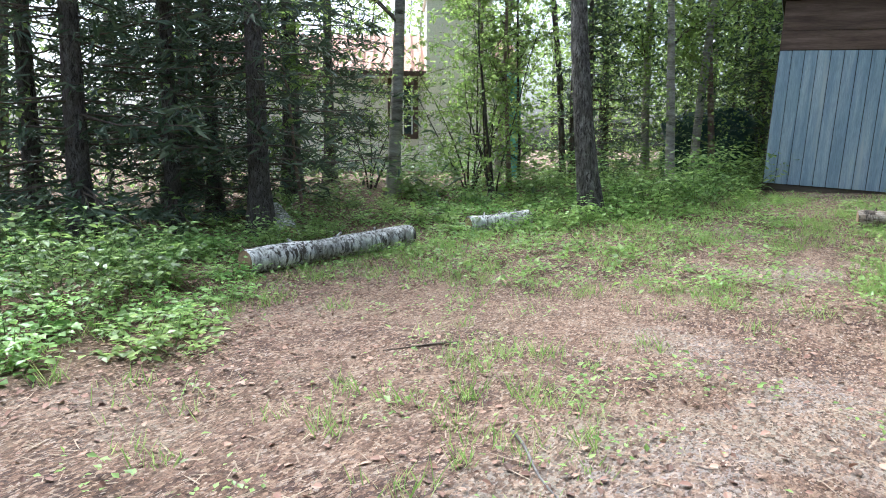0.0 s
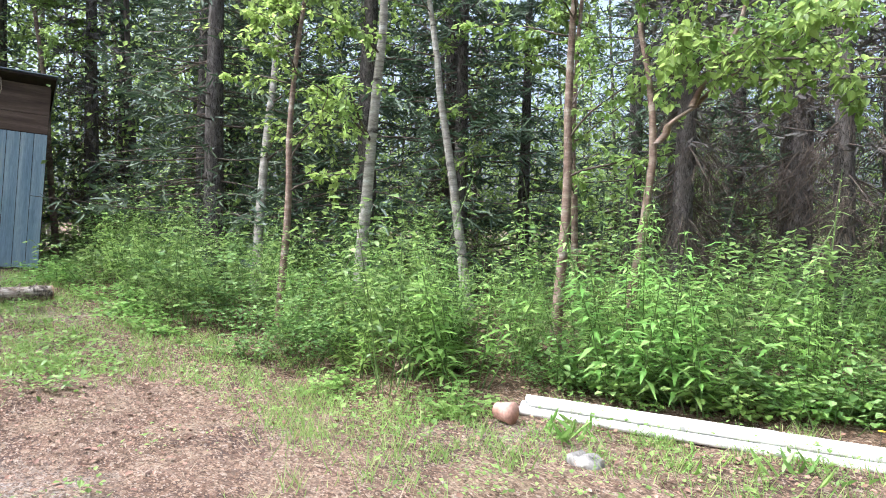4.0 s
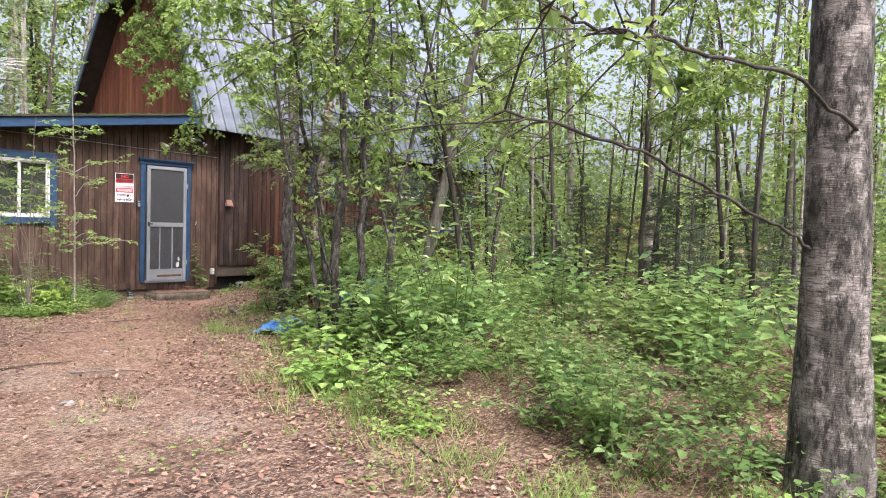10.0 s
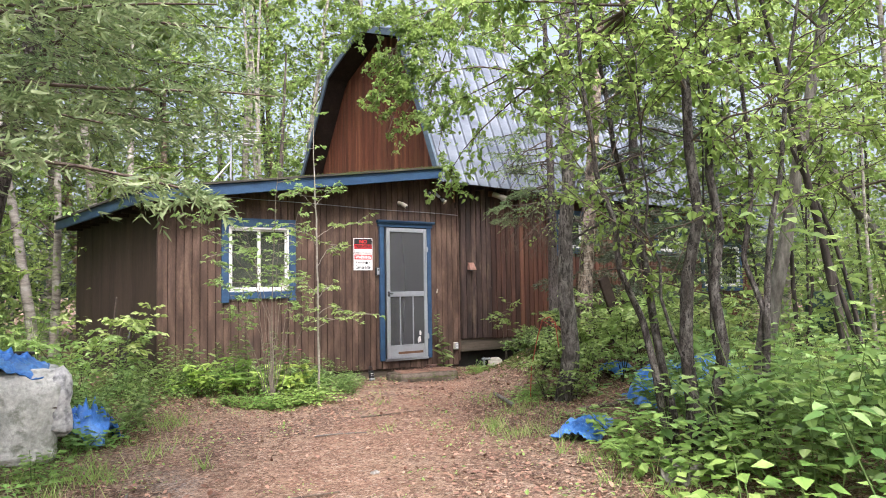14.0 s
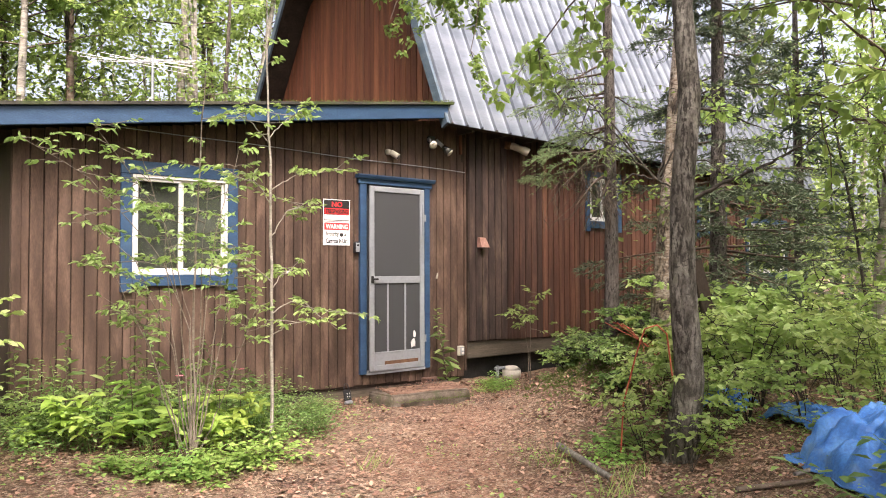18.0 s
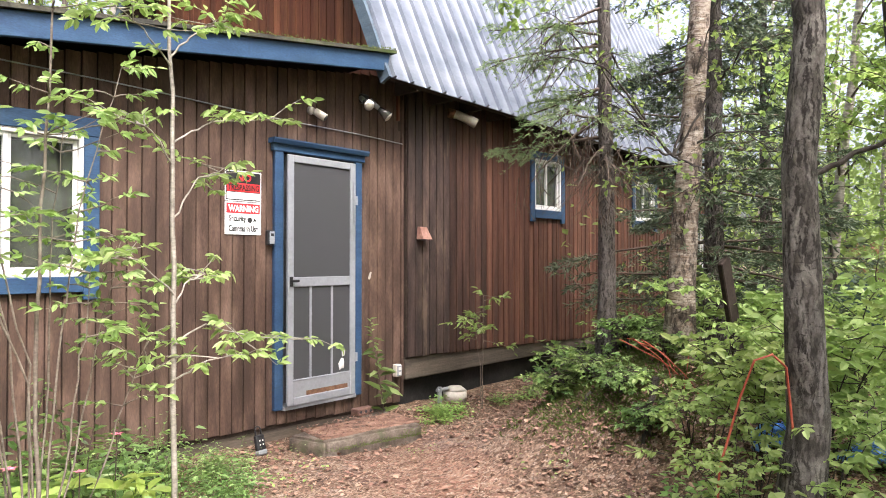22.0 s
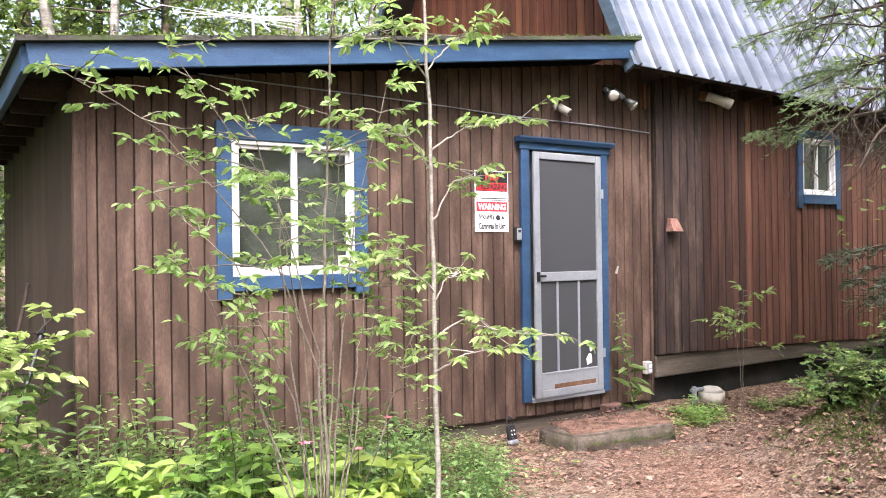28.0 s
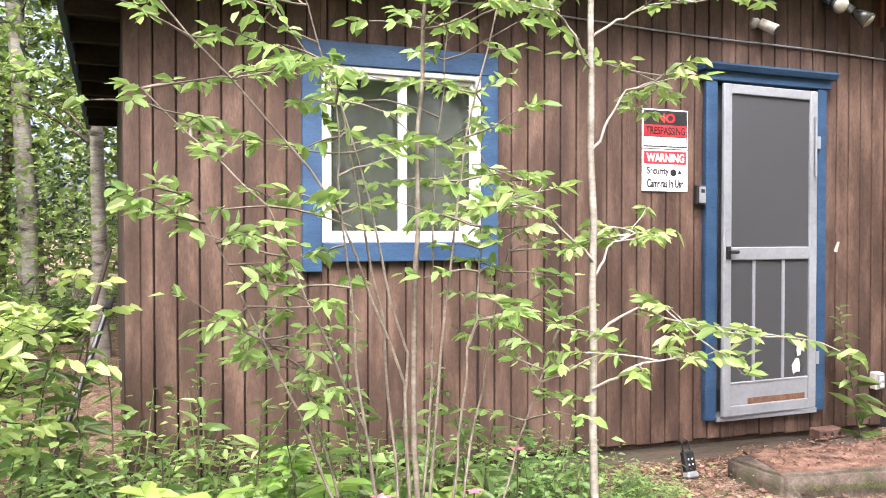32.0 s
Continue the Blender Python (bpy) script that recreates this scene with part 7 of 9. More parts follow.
# overhanging sprays of leaves
def hanging(name, at, ends, leaves, size, seed, label, bark=TWIG):
    rng = np.random.default_rng(seed)
    root = thing(name, at, label, "branch")
    tw, lf = Heap(), Heap()
    lines = []
    for e in ends:
        e = np.array(e, float)
        line = wander(rng, (0, 0, 0), e, np.linalg.norm(e), 9, 0.18, -0.1)
        tw.tube(line, np.linspace(0.014, 0.003, len(line)), 5)
        lines.append(line[2:])
        for _ in range(10):
            q = line[rng.integers(3, len(line))]
            t = wander(rng, q, unit(rng, 1, 0.5)[0] + e / np.linalg.norm(e) * 0.4 + [0, 0, -0.3], rng.uniform(0.2, 0.55), 4, 0.4, -0.5)
            tw.tube(t, np.linspace(0.004, 0.002, len(t)), 3)
            lines.append(t)
    per = leaves // len(lines)
    P = np.concatenate([ln[rng.integers(0, len(ln), per)] + rng.normal(size=(per, 3)) * 0.03 for ln in lines])
    D = unit(rng, len(P), 0.6) + [0, 0, -0.55]
    L = size * rng.uniform(0.65, 1.25, len(P))
    lf.leaves(P, D, np.array([0, 0, 1.0]) + unit(rng, len(P)) * 0.6, L, L * 0.72)
    tagged(child("branchwork", tw.mesh("branchwork", bark, True), root), kind="stuff")
    tagged(child("foliage", lf.mesh("foliage", LEAF_BIRCH), root), kind="stuff")
    return root


# ---- undergrowth ----
def bush(rng, height, spread, stems, per, size, wide, whorl=False, plain=False):
    """Stem and leaf arrays of one bush."""
    st, lf = Heap(), Heap()
    for _ in range(stems):
        a, q = rng.uniform(0, 6.28), rng.uniform(0, 1) ** 0.7
        base = np.array([math.cos(a), math.sin(a), 0]) * spread * 0.28 * q
        way = np.array([math.cos(a) * q * spread / height, math.sin(a) * q * spread / height, 1.0])
        h = height * rng.uniform(0.6, 1.1)
        line = wander(rng, base - [0, 0, 0.05], way, h, 5, 0.12 if whorl else 0.28, 0.0 if whorl else -0.25)
        st.tube(line[[0, 2, 5]], [0.006, 0.004, 0.002], 3)
        t = np.sort(rng.uniform(0.25 if not whorl else 0.15, 1.0, per)) * 5
        i = np.minimum(t.astype(int), 4)
        P = line[i] + (line[i + 1] - line[i]) * (t - i)[:, None]
        b = np.arange(per) * 2.4 + rng.uniform(0, 6.28)
        D = np.stack([np.cos(b), np.sin(b), rng.uniform(-0.25, 0.45, per)], 1)
        if not whorl:
            out = rng.uniform(0.01, 0.10, per)[:, None]
            P = P + D * out
        L = size * rng.uniform(0.6, 1.25, per) * (1.0 if not whorl else np.clip(1.25 - t / 6.5, 0.5, 1))
        lf.leaves(P, D + [0, 0, -0.12], np.array([0, 0, 1.0]) + unit(rng, per) * 0.35, L, L * wide, 0.22, simple=plain)
    return st, lf


def set_bush(name, at, arrays, leaf, label, group, category="shrub"):
    root = thing(name, at, label, category, group)
    tagged(child("stemwork", arrays[0].mesh("stemwork", GREENSTEM if leaf in (LEAF_HERB, LEAF_BUSH) else TWIG), root), kind="stuff")
    tagged(child("foliage", arrays[1].mesh("foliage", leaf), root), kind="stuff")
    return root


rngb = np.random.default_rng(77)
KINDS = {
    "thicket": [(bush(rngb, 1.1, 0.8, 17, 54, 0.070, 0.72, plain=True), LEAF_BUSH, "raspberry_bush", "leafy green raspberry bush in the undergrowth", "raspberry bushes") for _ in range(3)],
    "herb": [(bush(rngb, 1.25, 0.6, 12, 48, 0.155, 0.19, whorl=True, plain=True), LEAF_HERB, "willowherb", "tall bright green willowherb with narrow leaves", "willowherbs") for _ in range(3)],
    "bush": [(bush(rngb, 0.85, 0.75, 14, 28, 0.075, 0.74), LEAF_BUSH, "raspberry_bush", "leafy green raspberry bush in the undergrowth", "raspberry bushes") for _ in range(4)],
    "far": [(bush(rngb, 0.85, 0.75, 12, 30, 0.095, 0.78, plain=True), LEAF_BUSH, "raspberry_bush", "leafy green raspberry bush in the undergrowth", "raspberry bushes") for _ in range(2)],
    "currant": [(bush(rngb, 0.7, 0.8, 11, 15, 0.085, 0.8), LEAF_ELDER, "currant_bush", "light green broad-leaved currant bush by the path", "currant bushes") for _ in range(2)],
    "low": [(bush(rngb, 0.42, 0.6, 12, 22, 0.075, 0.8, plain=True), LEAF_HERB, "low_bush", "low bright green leafy undergrowth", "low bushes") for _ in range(3)],
    "whip": [(bush(rngb, 1.7, 0.7, 7, 44, 0.07, 0.65), LEAF_BUSH, "willow_shrub", "thin-stemmed green willow shrub", "willow shrubs") for _ in range(2)],
}
MODELS = {}


def plant(kind, x, y, s, turn):
    """The first plant of a model is built, the rest are copies of it."""
    pick = KINDS[kind]
    n = int(abs(x * 7.3 + y * 3.1) * 10) % len(pick)
    key = (kind, n)
    m = pose(x, y, gz(x, y), 0, 0, turn) @ Matrix.Scale(s, 4)
    if key not in MODELS:
        arrays, leaf, name, label, group = pick[n]
        MODELS[key] = set_bush(name, (0, 0, 0), arrays, leaf, label, group)
        MODELS[key].matrix_basis = m
        return
    ob = MODELS[key]
    keep = ob.matrix_basis.copy()
    ob.matrix_basis = Matrix()
    copy_thing(ob, m)
    ob.matrix_basis = keep


def blocked(x, y):
    """Where the house, the pipes and other things leave no room."""
    k = min(1.0, max(0.0, ((x + 9.96) * 2.9 + (y + 8.3) * 1.28) / 10.05))
    pipes = math.hypot(x + 9.96 - 2.9 * k, y + 8.3 - 1.28 * k) < 0.42
    door = (-4.6 < x < 0.6 and y > -2.4) or (0.0 < x < 3.2 and y > -4.5)
    return door or pipes or (x > -4.5 and y > -0.45) or (abs(x + 5.45) < 0.5 and abs(y + 3.25) < 0.45) or (-1.8 < x < 0.8 and -5.7 < y < -4.3) or math.hypot(x + 6.4, y + 11.8) < 1.5 \
        or (-14.2 < x < -11.2 and -16.6 < y < -15.2) or (x < -18.3 and -12.5 < y < -9.8)


def strew():
    rng = np.random.default_rng(21)
    done = []
    tries = rng.uniform([-22, -21.5], [6.5, 1.5], (9000, 2))
    dist = clear_dist(tries[:, 0], tries[:, 1])
    count = 0
    for (x, y), d in zip(tries, dist):
        if d < 0.15 or d > 4.6 or blocked(x, y):
            continue
        if d > 2.5 and rng.random() < 0.45:
            continue
        west, north = x < -10 and y < -11, x < -6.3 and y > -9.5
        gap = 0.40 if d < 2.0 else 0.60
        if any((x - a) ** 2 + (y - b) ** 2 < gap * gap for a, b in done):
            continue
        u = rng.random()
        if north:
            kind = ("low" if u < 0.5 else "bush") if d < 0.45 else "herb" if -11.2 < x < -8.5 and u < 0.75 else "whip" if u > 0.86 and x < -10 else "herb" if u < 0.25 else "thicket"
            s = rng.uniform(0.62, 1.2) * (1.15 if kind == "herb" else 0.95)
            if u > 0.62 and u < 0.72:
                continue
            if x > -9.0:
                s *= 0.45 if -8.5 < x < -7.0 and -7.9 < y < -5.5 else 0.55 if x > -8.2 and y > -5.6 else 0.72
        elif y < -13 and x > -16:
            kind, s = ("low" if u < 0.85 or d < 0.8 else "bush"), rng.uniform(0.6, 1.0)
        elif west or x < -14:
            kind, s = ("low" if u < 0.72 else "bush"), rng.uniform(0.75, 1.2)
        elif x > -3.6:
            edge = d < 0.9
            kind, s = ("low" if edge and u < 0.75 else "bush" if u < 0.85 else "whip"), rng.uniform(0.85, 1.35)
            if y < -8.2 and d < 2.2:
                if rng.random() < 0.3:
                    continue
                kind, s = ("low" if u < 0.35 else "bush"), rng.uniform(0.55, 0.95)
            if -1.9 < x < 0.7 and y > -5.2:
                if u < 0.5 or (x < -0.55 and y > -4.7):
                    continue
                kind, s = ("low" if u < 0.8 else "currant"), rng.uniform(0.5, 0.75)
            elif y > -6.8 and x > -0.8:
                s *= 0.75
                if u < 0.7:
                    kind, s = "currant", rng.uniform(0.8, 1.3)
        else:
            kind, s = ("low" if u < 0.5 else "bush"), rng.uniform(0.6, 0.95)
        if d > 1.8 and kind == "bush":
            kind = "far"
        done.append((x, y))
        plant(kind, float(x), float(y), float(s), float(rng.uniform(0, 360)))
        count += 1
        if count >= 900:
            break


strew()
for k, (x, y) in enumerate(((-0.45, -5.9), (-0.1, -6.15), (0.3, -6.1), (-0.8, -5.95), (0.05, -5.85))):
    plant("bush", x, y, 0.95 + 0.06 * k, k * 71.0)
rngw = np.random.default_rng(83)
for k in range(80):
    plant("herb" if k % 3 == 0 else "far" if k % 3 == 1 else "low", float(rngw.uniform(-9.5, -4.8)), float(rngw.uniform(0.6, 7.5)), float(rngw.uniform(0.8, 1.2)), k * 61.0)
for k in range(26):
    q = (k + 0.5) / 26
    w = 0.55 + 0.35 * ((k * 7) % 5) / 5
    plant("low" if k % 3 else "bush", -9.96 + 2.9 * q - 0.40 * w, -8.3 + 1.28 * q + 0.91 * w, 0.62 + 0.09 * (k % 4), k * 77.0)

# ---- uncountable growth ----
def stuff(name, heap, material, label, category):
    tagged(new(name, heap.mesh(name, material)), label, category, kind="stuff")


def keep_ground(rng, n, lo, hi, test):
    p = rng.uniform(lo, hi, (n, 2))
    d = clear_dist(p[:, 0], p[:, 1])
    ok = test(p[:, 0], p[:, 1], d) & ~((p[:, 0] > -4.1) & (p[:, 1] > -0.05))
    p = p[ok]
    return np.column_stack([p, ground_z(p[:, 0], p[:, 1])])


def patchy(x, y, s=1.0):
    return 0.5 + 0.25 * (np.sin(x * 1.9 * s + 2 * np.sin(y * 1.1 * s)) + np.sin(y * 2.3 * s + 1.7 * np.sin(x * 0.8 * s + 1)))


def build_stuff():
    rng = np.random.default_rng(31)
    # dry leaves on the drive and under the bushes, thinner where wheels and feet pass
    def swept(x, y):
        mid = np.interp(y, [-10.5, -8.5, -6, -4], [-4.9, -4.4, -3.9, -2.6])
        return np.exp(-((x - mid) / 0.75) ** 4) * np.exp(-((y + 7.2) / 2.6) ** 4) * np.clip(1.5 * patchy(x + 5, y, 1.4) + 0.2, 0, 1)

    edge = lambda y: np.interp(y, [-14, -11, -8.7, -2.2, -0.3], [-2.6, -3.4, -3.3, 0.2, 0.7])
    p = keep_ground(rng, 165000, (-17, -17), (3, 0), lambda x, y, d: rng.random(len(x)) < (1 - 0.88 * np.clip(worn_way(x, y), 0, 1)) * (1 - 0.8 * swept(x, y)) * np.where(d > 0.3, np.where((y > -4.6) & (x > -3.9), 1.15, 0.3), np.clip(0.75 * np.exp(-((edge(y) - x - 0.9) / 1.1) ** 2) + patchy(x, y, 0.7) * 0.75 + 0.5 * np.exp(-np.abs(d) * 1.2) - 0.2, 0.03, 1) * np.where(x < -7.5, 0.55, 1.0)))
    h = Heap()
    n = len(p)
    L = rng.uniform(0.014, 0.047, n) * np.where((p[:, 0] > -0.9) & (p[:, 1] > -4.6), 1.12, 1.0)
    h.leaves(p + np.column_stack([np.zeros((n, 2)), rng.uniform(0.002, 0.02, n)]), unit(rng, n, 0.25), np.array([0, 0, 1.0]) + unit(rng, n) * 0.3, L, L * 0.66, 0.25, 0.8)
    stuff("leaf_litter", h, LEAF_DRY, "fallen brown and tan leaves on the soil", "leaf litter")
    # needles and small sticks
    p = keep_ground(rng, 40000, (-18, -17), (3, 0), lambda x, y, d: rng.random(len(x)) < np.where(d < 0.3, 0.8, 0.3))
    n = len(p)
    h = Heap()
    h.blades(p + [0, 0, 0.006], unit(rng, n, 0.1), np.tile([0, 0, 1.0], (n, 1)), rng.uniform(0.04, 0.16, n), rng.uniform(0.004, 0.010, n))
    stuff("fallen_twigs", h, THATCH, "pale dry grass stalks and twigs on the soil", "twigs")
    # grass tufts and small herbs at the margins and in patches of the clearing
    def clustered(n, lo, hi, test, each, spread):
        c = keep_ground(rng, n, lo, hi, test)
        m = rng.integers(each // 2, each + each // 2, len(c))
        i = np.repeat(np.arange(len(c)), m)
        q = c[i, :2] + rng.normal(size=(len(i), 2)) * (spread * rng.uniform(0.5, 1.3, len(c)))[i][:, None]
        return np.column_stack([q, ground_z(q[:, 0], q[:, 1])]), rng.uniform(0.6, 1.4, len(c))[i]

    def tread(x, y, give=False):
        a, b = 0.92 * (x + 9.72) + 0.39 * (y + 12.92), -0.39 * (x + 9.72) + 0.92 * (y + 12.92)
        patch = np.exp(-(a / 0.85) ** 2 - (b / 0.5) ** 2)
        if give:
            return patch
        open_soil = (x > -11.9) & (x < -6.5) & (y < -10.0) & (y > -15.2)
        return np.where(open_soil, 0.10 + 1.1 * patch, 1.0) * np.where((x > -0.7) & (y > -3.0), 0.10, 1.0)

    band = lambda x, y: (x > -17.6) & (x < -12.0) & (y > -16.2) & (y < -10.3) & (np.abs(y + 11.45) > 0.25)
    lawn = lambda x, y, d: np.where(x < -7.3, 1.0, 0.035) * np.clip((patchy(x, y) - 0.36) * 3, 0, 1) * (d < 0.2)
    p, k = clustered(14000, (-18.5, -18), (4, 0), lambda x, y, d: rng.random(len(x)) < np.clip(np.exp(-((d - 0.08) / np.where(x < -7.3, 0.6, 0.36)) ** 2) * np.where((y > -3.6) & (x > -3.9), 0.10, np.where((x > -4) & (y > -7), 0.45, 0.8)) + 0.8 * lawn(x, y, d), 0, 1) * tread(x, y) + 0.45 * tread(x, y, True), 26, 0.07)
    n = len(p)
    h = Heap()
    D = unit(rng, n, 0.2) * 0.6 + [0, 0, 1.0]
    h.blades(p - [0, 0, 0.01], D, unit(rng, n, 0.2), rng.uniform(0.04, 0.19, n) * k * np.where(p[:, 0] < -7.3, 0.75, 1.0), rng.uniform(0.004, 0.009, n))
    stuff("grass", h, GRASS, "tufts of green and straw-coloured grass about the clearing", "grass")
    p, k = clustered(10500, (-18.5, -18), (5, 0), lambda x, y, d: rng.random(len(x)) < np.where(d > 0.2, 0.5, np.clip((patchy(x + 3, y + 1) - 0.43) * 3.4, 0, 0.9) * np.where(x < -7.3, 1.0, 0.05) + np.where(x < -9, 1.0, 0.45) * np.exp(-np.abs(d) * np.where(x < -9, 1.25, 2.5))) * tread(x, y) + 0.5 * band(x, y) + 0.6 * tread(x, y, True), 26, 0.13)
    n = len(p)
    h = Heap()
    D = unit(rng, n, 0.25) + [0, 0, 0.3]
    L = rng.uniform(0.012, 0.034, n) * k * np.where(band(p[:, 0], p[:, 1]), 1.8, np.where(p[:, 0] < -10, 1.25, 1.0))
    h.leaves(p + np.column_stack([np.zeros((n, 2)), rng.uniform(0.01, 0.10, n) * k]), D, np.array([0, 0, 1.0]) + unit(rng, n) * 0.3, L, L * 0.7, 0.2, simple=True)
    stuff("ground_cover", h, LEAF_HERB, "low green leafy ground cover", "ground cover")
    # deeper undergrowth
    p = keep_ground(rng, 52000, (-30, -28), (18, 14), lambda x, y, d: (d > 2.6) & (rng.random(len(x)) < np.where(d > 9, 0.5, 1.0)) & ~((x > -4.8) & (y > -0.9) & (x < 9.9) & (y < 6.5)))
    n = len(p)
    h = Heap()
    L = rng.uniform(0.07, 0.15, n)
    h.leaves(p + np.column_stack([np.zeros((n, 2)), rng.uniform(0, 1, n) ** 1.4 * (0.5 + 0.6 * patchy(p[:, 0], p[:, 1], 0.6))]), unit(rng, n, 0.3), np.array([0, 0, 1.0]) + unit(rng, n) * 0.4, L, L * 0.7, simple=True)
    stuff("undergrowth", h, LEAF_BUSH, "dense green forest undergrowth", "undergrowth")
    # far woods
    trunks, pale, clumps = Heap(), Heap(), Heap()
    C = []
    for k in range(520):
        a, r = rng.uniform(0, 6.283), rng.uniform(15, 46)
        x, y = -5 + r * math.cos(a), -7 + r * math.sin(a)
        if (-5.2 < x < 10.2 and -1.0 < y < 7.0) or clear_dist(x, y) < 2.5 or (x < -21 and y < -16.5 and y > -25 and x > -33) or (x < -18 and -13 < y < -9 and x > -21.6):
            continue
        if -2.5 < math.atan2(y + 7, x + 5) < -0.75 and k % 4:
            continue
        hgt = rng.uniform(7, 13)
        line = wander(rng, (x, y, gz(x, y) - 0.1), (rng.normal() * 0.04, rng.normal() * 0.04, 1), hgt, 6, 0.06)
        (pale if k % 3 == 0 else trunks).tube(line, np.linspace(rng.uniform(0.04, 0.11), 0.02, len(line)), 6)
        m = int(215 if r < 28 else 175)
        z = rng.uniform(0.12, 1.0, m)
        q = np.array([line[min(int(v * 6), 5)] for v in z])
        C.append(q + rng.normal(size=(m, 3)) * np.column_stack([0.95 * (1.25 - z), 0.95 * (1.25 - z), 0.5 + 0 * z]) * 1.0)
    dark, S = Heap(), []
    for k in range(230):
        a = rng.uniform(1.2, 4.5)
        r = rng.uniform(11.5, 24)
        x, y = -5 + r * math.cos(a), -8 + r * math.sin(a)
        if clear_dist(x, y) < 2.8 or (x > -5.0 and y > -1 and y < 7) or (-21.6 < x < -17 and -13.2 < y < -9) or (x < -18 and -22 < y < -13.5 and r < 22):
            continue
        m = 200
        z = rng.uniform(0.2, 5.5) if k % 3 else rng.uniform(0.3, 2.6)
        (S if k % 3 else C).append(np.array([x, y, 0.5 + z]) + rng.normal(size=(m, 3)) * [0.8, 0.8, 0.9])
    for k in range(70):
        x, y = rng.uniform(4, 12.5), rng.uniform(-14, -1.8)
        if clear_dist(x, y) < 4.0 or (x < 10.2 and y > -1.2):
            continue
        hgt = rng.uniform(4, 9)
        line = wander(rng, (x, y, gz(x, y) - 0.1), (rng.normal() * 0.05, rng.normal() * 0.05, 1), hgt, 6, 0.08)
        base = np.array([x, y, gz(x, y)])
        root = thing("sapling", tuple(base), "slender leafy sapling standing deeper in the woods", "tree", "woodland saplings")
        wood, leafy = Heap(), Heap()
        wood.tube(line - base, np.linspace(rng.uniform(0.02, 0.045), 0.008, len(line)), 6)
        z = rng.uniform(0.14, 1.0, 420)
        q = np.array([line[min(int(v * 6), 5)] for v in z]) - base + rng.normal(size=(420, 3)) * [0.62, 0.62, 0.35]
        q = q[q[:, 2] > 0.15]
        size = rng.uniform(0.05, 0.11, len(q))
        leafy.leaves(q, unit(rng, len(q), 0.7), np.array([0, 0, 1.0]) + unit(rng, len(q)) * 0.7, size, size * 0.75, simple=True)
        child("trunk", wood.mesh("trunk", BARK_BIRCH if k % 3 == 0 else BARK_DARK, True), root)
        tagged(child("crown", leafy.mesh("crown", LEAF_FAR), root), kind="stuff")
    for k in range(430):
        a = rng.uniform(-0.75, 3.8)
        r = rng.uniform(11, 26)
        x, y = -5 + r * math.cos(a), -8 + r * math.sin(a)
        if clear_dist(x, y) < 3.2 or (-5.2 < x < 10.4 and -1.6 < y < 7.4) or (-21.6 < x < -17 and -13.2 < y < -9) or (x < -17.5 and y < -13.5 and r < 23):
            continue
        m = 150
        west = x < -7
        q = np.array([x, y, 0.3 + rng.uniform(0.2, 4.2 if k % 2 else 2.0)]) + rng.normal(size=(m, 3)) * [0.95, 0.95, 0.8]
        (S if west and k % 3 == 0 else C).append(q)
    for k in range(560):
        if k >= 455:
            q = (rng.uniform(-36, -23), rng.uniform(-17, -2), rng.uniform(2.5, 12))
        elif k >= 335:
            q = (rng.uniform(-12, 6), rng.uniform(8.0, 15), rng.uniform(2.0, 11))
        elif k >= 300:
            q = (rng.uniform(-24.5, -20.8), rng.uniform(-16.6, -12.6), rng.uniform(0.6, 6))
        elif k >= 250:
            q = (rng.uniform(-36, -29), rng.uniform(-30, -12), rng.uniform(1, 9))
        elif k < 80:
            q = (rng.uniform(-26, -18.5), rng.uniform(-23, -13), rng.uniform(6.2, 10.0))
        elif k < 130:
            q = (rng.uniform(-30, -22), rng.uniform(-12, -3), rng.uniform(0.8, 8))
        else:
            q = (rng.uniform(-11, 5), rng.uniform(8.5, 17), rng.uniform(1.5, 11))
        C.append(np.array(q) + rng.normal(size=(140, 3)) * [0.95, 0.95, 0.9])
    for k in range(230):
        a, r = rng.uniform(2.0, 3.3), rng.uniform(14, 24)
        x, y = -5 + r * math.cos(a), -8 + r * math.sin(a)
        if (x > -5.4 and y < 7.2) or (-21.6 < x < -17 and -13.2 < y < -9):
            continue
        (S if k % 2 else C).append(np.array([x, y, rng.uniform(1.5, 9.5)]) + rng.normal(size=(130, 3)) * [0.9, 0.9, 0.9])
    for k in range(60):
        x, y = rng.uniform(-20, -8), rng.uniform(-28, -19.5)
        if (-11.55 - y) < 0.95 * (-6.57 - x):
            continue
        S.append(np.array([x, y, rng.uniform(0.6, 7.5)]) + rng.normal(size=(150, 3)) * [0.9, 0.9, 0.9])
    for k in range(36):
        C.append(np.array([rng.uniform(10.6, 16), rng.uniform(-2.5, 3.5), rng.uniform(3.5, 8.5)]) + rng.normal(size=(120, 3)) * 0.85)
    for k in range(130):
        x, y = rng.uniform(10.5, 25), rng.uniform(-22, 5)
        (S if k % 2 and x > 12 else C).append(np.array([x, y, rng.uniform(0.3, 3.6)]) + rng.normal(size=(150, 3)) * [0.9, 0.9, 0.7])
    for k in range(80):
        x, y = rng.uniform(-27, -20.6), rng.uniform(-16, -12.9)
        (S if k % 5 < 3 else C).append(np.array([x, y, rng.uniform(2.2, 9.5)]) + rng.normal(size=(140, 3)) * [0.8, 0.7, 0.8])
    S = np.concatenate(S)
    S = S[(S[:, 2] > 0.15) & ~((S[:, 0] < -16.5) & (S[:, 1] > -19.5) & (S[:, 1] < -16.2))]
    L = rng.uniform(0.12, 0.27, len(S))
    dark.leaves(S, unit(rng, len(S), 0.5) + [0, 0, -0.2], np.array([0, 0, 1.0]) + unit(rng, len(S)) * 0.6, L, L * 0.27, simple=True)
